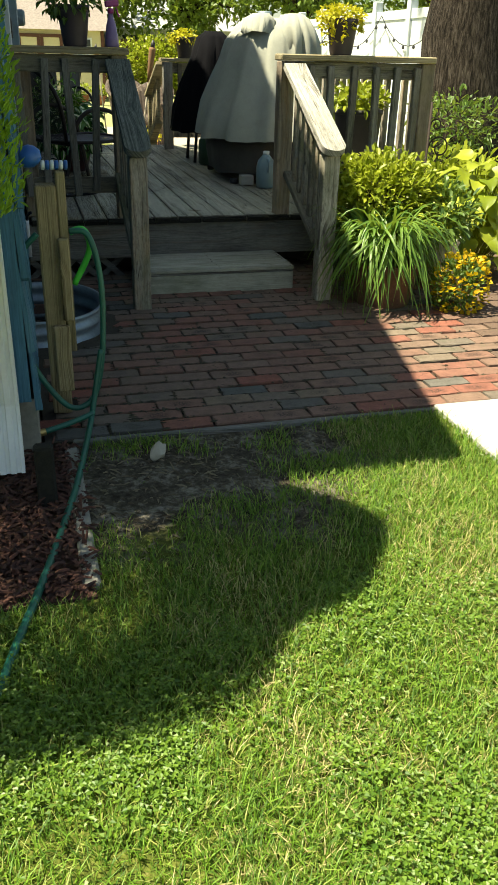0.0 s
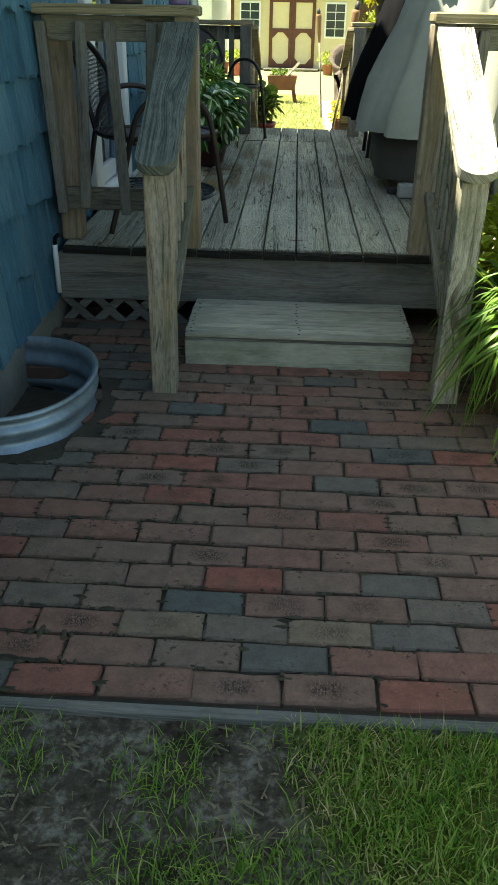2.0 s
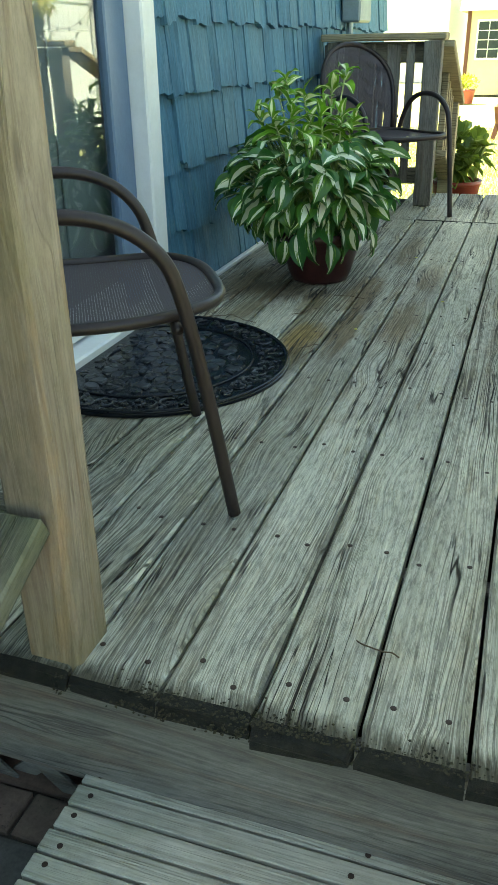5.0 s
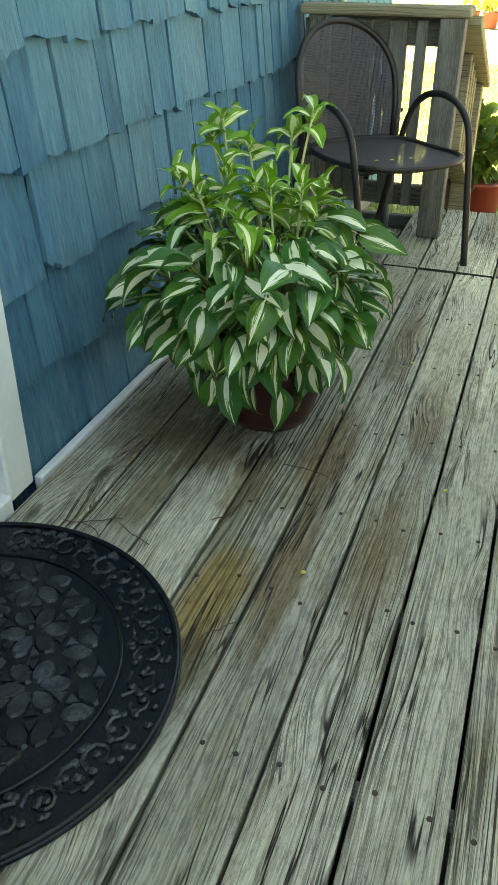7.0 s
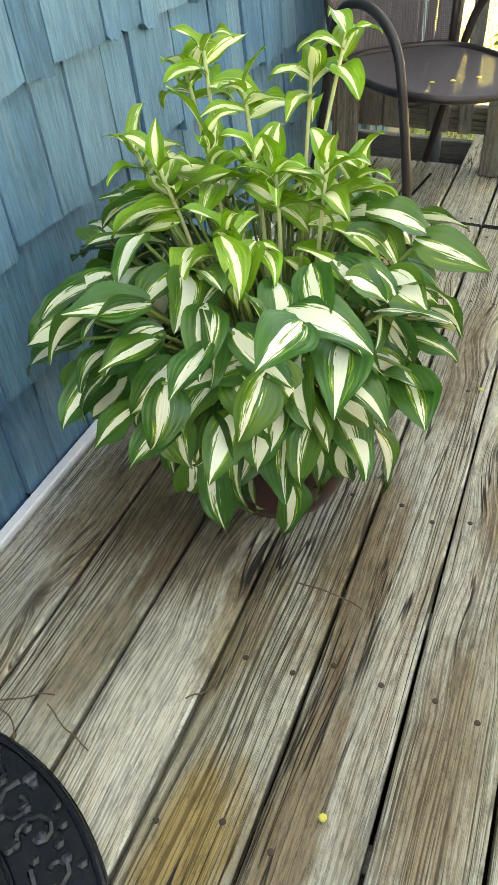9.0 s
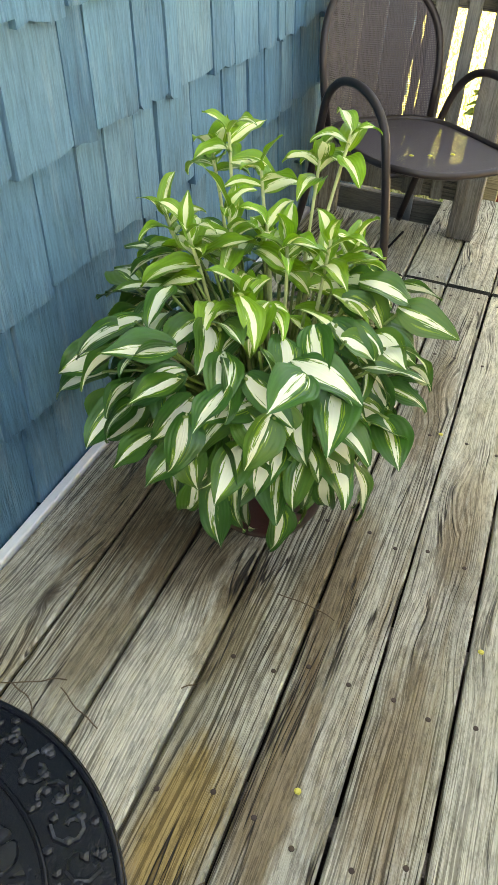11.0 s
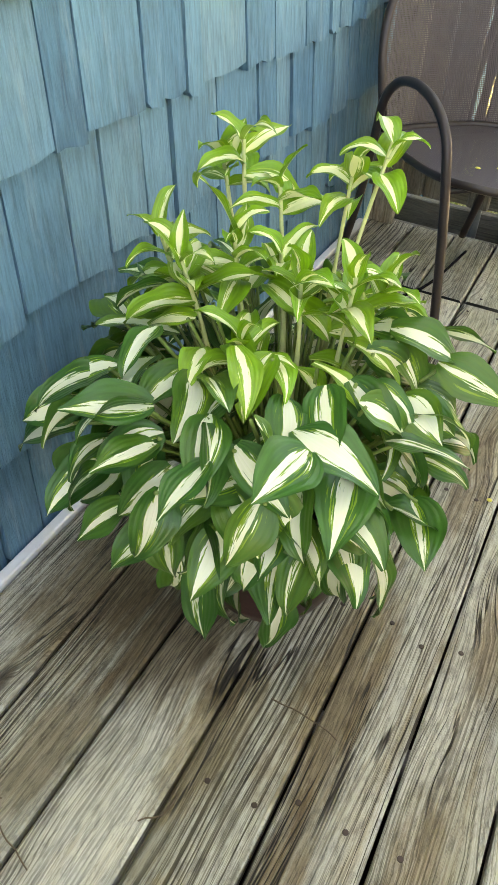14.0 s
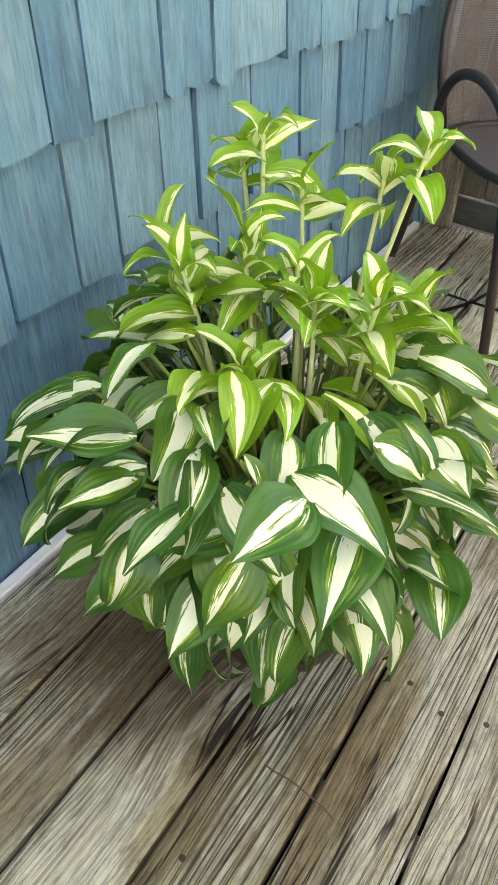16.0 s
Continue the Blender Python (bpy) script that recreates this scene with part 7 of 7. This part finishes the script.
# ---- mulch chips ----
g = random.Random(44)
_v, _f = [], []
for _ in range(2600):
    p = Vector((g.uniform(-1.35, -0.80), g.uniform(-3.13, -2.22), g.uniform(-0.012, 0.012)))
    d = Vector((g.gauss(0, 1), g.gauss(0, 1), g.gauss(0, 0.25))).normalized()
    s = d.cross(Vector((0, 0, 1))).normalized() * g.uniform(0.003, 0.008)
    L = g.uniform(0.015, 0.05)
    o = len(_v)
    _v += [p - s, p + s, p + d * L + s * 0.6, p + d * L - s * 0.6, p + d * L * 0.5 + Vector((0, 0, 0.007))]
    _f += [(o, o + 1, o + 4), (o + 1, o + 2, o + 4), (o + 2, o + 3, o + 4), (o + 3, o, o + 4)]
tagged(new("mulch_chips", raw_mesh("mulch_chips", _v, _f, foliage("mulch_chip", (0.03, 0.013, 0.010), (0.095, 0.038, 0.027), 0.9, 0.0))), "loose red-brown shredded bark mulch", "mulch", kind="stuff")

# ---- litter on the bare soil ----
g = random.Random(71)
_v, _f = [], []
for _ in range(900):
    p = Vector((g.uniform(-0.79, 0.25), g.uniform(-3.0, -2.22), -0.018))
    d = Vector((g.gauss(0, 1), g.gauss(0, 1), g.gauss(0, 0.15))).normalized()
    s = d.cross(Vector((0, 0, 1))).normalized() * g.uniform(0.001, 0.004)
    L = g.uniform(0.008, 0.045)
    o = len(_v)
    _v += [p - s, p + s, p + d * L + s * 0.5, p + d * L - s * 0.5, p + d * L * 0.5 + Vector((0, 0, 0.006))]
    _f += [(o, o + 1, o + 4), (o + 1, o + 2, o + 4), (o + 2, o + 3, o + 4), (o + 3, o, o + 4)]
tagged(new("soil_litter", raw_mesh("soil_litter", _v, _f, foliage("dry_litter", (0.045, 0.032, 0.02), (0.20, 0.165, 0.11), 0.9, 0.0))), "dry straw and leaf litter on bare soil", "litter", kind="stuff")

# ---- pieces: patio bricks ----
rng = random.Random(2)
variants = []
for s in range(8):
    bm = bmesh.new()
    box(bm, -0.0978, 0.0978, -0.0430, 0.0430, -0.05, 0.0, bevel=0.004)
    bmesh.ops.bisect_plane(bm, geom=bm.verts[:] + bm.edges[:] + bm.faces[:], plane_co=(rng.uniform(-0.05, -0.02), 0, 0), plane_no=(1, rng.uniform(-0.3, 0.3), 0))
    bmesh.ops.bisect_plane(bm, geom=bm.verts[:] + bm.edges[:] + bm.faces[:], plane_co=(rng.uniform(0.02, 0.06), 0, 0), plane_no=(1, rng.uniform(-0.3, 0.3), 0))
    for v in bm.verts:
        v.co += Vector((rng.uniform(-0.0045, 0.0028), rng.uniform(-0.0042, 0.0028), rng.uniform(-0.002, 0.001)))
    variants.append(mesh_of("brick", bm, BRICK))
extra_v, extra_f = [], []
LEN = 0.199
for row in range(28):
    y = -2.118 + 0.0918 * row
    sink = patio_height(y)
    shift = 0.042 - 0.003 * row + (0 if row % 2 else LEN / 2) + rng.uniform(-0.007, 0.007)
    for i in range(-6, 13):
        x = shift + (i + 0.5) * LEN + rng.uniform(-0.003, 0.003)
        if x < -0.86 or x > 2.6 or ((x + 0.915) / 0.37) ** 2 + ((y + 0.85) / 0.385) ** 2 < 1:
            continue
        z = sink + rng.uniform(-0.0035, 0.0025)
        m = Matrix.Translation((x, y + rng.uniform(-0.002, 0.002), z)) @ Euler((rng.uniform(-0.012, 0.012), rng.uniform(-0.012, 0.012), rng.uniform(-0.014, 0.014))).to_matrix().to_4x4()
        me = rng.choice(variants)
        if x < 1.32 and y < 0.1:
            piece("brick", me, patio, m)
        else:
            o = len(extra_v)
            extra_v += [m @ v.co for v in me.vertices]
            extra_f += [[o + q for q in p.vertices] for p in me.polygons]
ob = new("brick_field", raw_mesh("brick_field", extra_v, extra_f, BRICK))
ob.parent = patio
ob.matrix_parent_inverse = patio.matrix_basis.inverted()
tagged(ob, kind="stuff")

# ---- soil and moss worked out of the brick joints ----
g = random.Random(83)
_v, _f = [], []
for _ in range(2600):
    row = g.randrange(0, 22)
    x, y = g.uniform(-0.85, 1.3), -2.118 + 0.0918 * (row + 0.5) + g.gauss(0, 0.003)
    if g.random() < 0.35:
        x = 0.042 - 0.003 * row + (0 if row % 2 else LEN / 2) + LEN * g.randrange(-4, 7) + g.gauss(0, 0.004)
        y -= g.uniform(0.0, 0.09)
    thick = 0.5 + 0.5 * noise.noise(Vector((x * 2.2, y * 2.2, 4.0))) + 0.45 * max(0.0, min(1.0, (0.1 - x) / 0.7))
    if g.random() > thick or x > 1.3 or ((x + 0.915) / 0.36) ** 2 + ((y + 0.85) / 0.40) ** 2 < 1:
        continue
    R, L, z = g.uniform(0.002, 0.0055) * (0.6 + thick), g.uniform(1.0, 3.5), patio_height(y) - 0.001
    o, n = len(_v), 8
    lie = 0 if g.random() < 0.75 else 1
    for k in range(n):
        a, q = 6.283 * k / n, R * g.uniform(0.55, 1.4)
        dx, dy = q * math.cos(a) * (L if not lie else 1), q * math.sin(a) * (1 if not lie else L)
        _v.append((x + dx, y + dy, z))
    _v.append((x, y, z + g.uniform(0.002, 0.005)))
    _f += [(o + k, o + (k + 1) % n, o + n) for k in range(n)]
tagged(new("joint_crumbs", raw_mesh("joint_crumbs", _v, _f, foliage("soil_crumb", (0.022, 0.018, 0.012), (0.05, 0.045, 0.026), 0.95, 0.0))), "dark soil and moss crumbs in the brick joints", "soil", kind="stuff")

# ---- pieces: wall shingles ----
rng = random.Random(8)
widths = [0.06, 0.085, 0.10, 0.12, 0.14, 0.165, 0.19]
shapes = {}
for w in widths:
    for s in range(3):
        bm = bmesh.new()
        n = 4
        tip = rng.uniform(-0.008, 0.008)
        low = [rng.uniform(-0.006, 0.006) + tip * (i / n - 0.5) * 2 for i in range(n + 1)]
        f, b = [], []
        for i in range(n + 1):
            yy = (i / n - 0.5) * (w - 0.006)
            f.append((bm.verts.new((0.033, yy, low[i])), bm.verts.new((0.004, yy, 0.30))))
            b.append((bm.verts.new((0.008, yy, low[i])), bm.verts.new((0.001, yy, 0.30))))
        for i in range(n):
            bm.faces.new((f[i][0], f[i + 1][0], f[i + 1][1], f[i][1]))
            bm.faces.new((b[i][0], b[i][1], b[i + 1][1], b[i + 1][0]))
            bm.faces.new((f[i][0], b[i][0], b[i + 1][0], f[i + 1][0]))
        bm.faces.new((f[0][0], f[0][1], b[0][1], b[0][0]))
        bm.faces.new((f[n][0], b[n][0], b[n][1], f[n][1]))
        shapes[w, s] = mesh_of("shingle", bm, SHINGLE)
extra_v, extra_f = [], []
cladding = house
for k in range(13):
    z = 0.153 + 0.226 * k
    for y0, y1 in ((-2.28, 0.775), (1.72, 5.82)) if z < 2.3 else ((-2.28, 5.82),):
        y = y0 + rng.uniform(0, 0.02)
        while y < y1 - 0.04:
            w = rng.choice([q for q in widths if y + q <= y1 + 0.01] or [0.06])
            m = Matrix.Translation((WALL - 0.03 + rng.uniform(-0.002, 0.004), y + w / 2, z + rng.uniform(-0.014, 0.012))) @ Euler((rng.uniform(-0.012, 0.012), rng.uniform(-0.008, 0.008), rng.uniform(-0.045, 0.045))).to_matrix().to_4x4()
            me = shapes[w, rng.randrange(3)]
            y += w
            near = (y0 > 0 and y < 4.0) or (y0 < 0 and y > -1.7)
            if near and z < 1.45:
                piece("shingle", me, cladding, m)
            else:
                o = len(extra_v)
                extra_v += [m @ v.co for v in me.vertices]
                extra_f += [[o + q for q in p.vertices] for p in me.polygons]
ob = new("shingle_field", raw_mesh("shingle_field", extra_v, extra_f, SHINGLE))
ob.parent = house
ob.matrix_parent_inverse = house.matrix_basis.inverted()
tagged(ob, kind="stuff")

# ---- pieces: deck nails ----
NAIL = plain("rusty_nail", (0.06, 0.04, 0.032), 0.6, 0.5)
nail_me = mesh_of("nail_head", new_lathe([(0.0048, 0), (0.0046, 0.0008), (0.002, 0.0012)], (0, 0, 0), 8), NAIL)
rng = random.Random(5)
for i in range(-3, 6):
    for y in (0.05, 0.42, 0.80, 1.18, 1.56, 1.83, 2.20, 2.60, 2.98, 3.38, 3.5, 4.1):
        for f in (0.24, 0.76):
            piece("nail_head", nail_me, deck, Matrix.Translation(((i + f) * 0.1415 + rng.uniform(-0.012, 0.012), y + rng.uniform(-0.02, 0.02), DECK_Z + 0.0003)))
for q in range(11):
    for x in (-0.262, 0.158, 0.595):
        piece("nail_head", nail_me, step, Matrix.Translation((x + rng.uniform(-0.01, 0.01), -0.414 + q * 0.0418 + rng.uniform(-0.006, 0.006), 0.1732)))

# ---- moss and rot on the front ends of the deck boards ----
g = random.Random(97)
_v, _f = [], []
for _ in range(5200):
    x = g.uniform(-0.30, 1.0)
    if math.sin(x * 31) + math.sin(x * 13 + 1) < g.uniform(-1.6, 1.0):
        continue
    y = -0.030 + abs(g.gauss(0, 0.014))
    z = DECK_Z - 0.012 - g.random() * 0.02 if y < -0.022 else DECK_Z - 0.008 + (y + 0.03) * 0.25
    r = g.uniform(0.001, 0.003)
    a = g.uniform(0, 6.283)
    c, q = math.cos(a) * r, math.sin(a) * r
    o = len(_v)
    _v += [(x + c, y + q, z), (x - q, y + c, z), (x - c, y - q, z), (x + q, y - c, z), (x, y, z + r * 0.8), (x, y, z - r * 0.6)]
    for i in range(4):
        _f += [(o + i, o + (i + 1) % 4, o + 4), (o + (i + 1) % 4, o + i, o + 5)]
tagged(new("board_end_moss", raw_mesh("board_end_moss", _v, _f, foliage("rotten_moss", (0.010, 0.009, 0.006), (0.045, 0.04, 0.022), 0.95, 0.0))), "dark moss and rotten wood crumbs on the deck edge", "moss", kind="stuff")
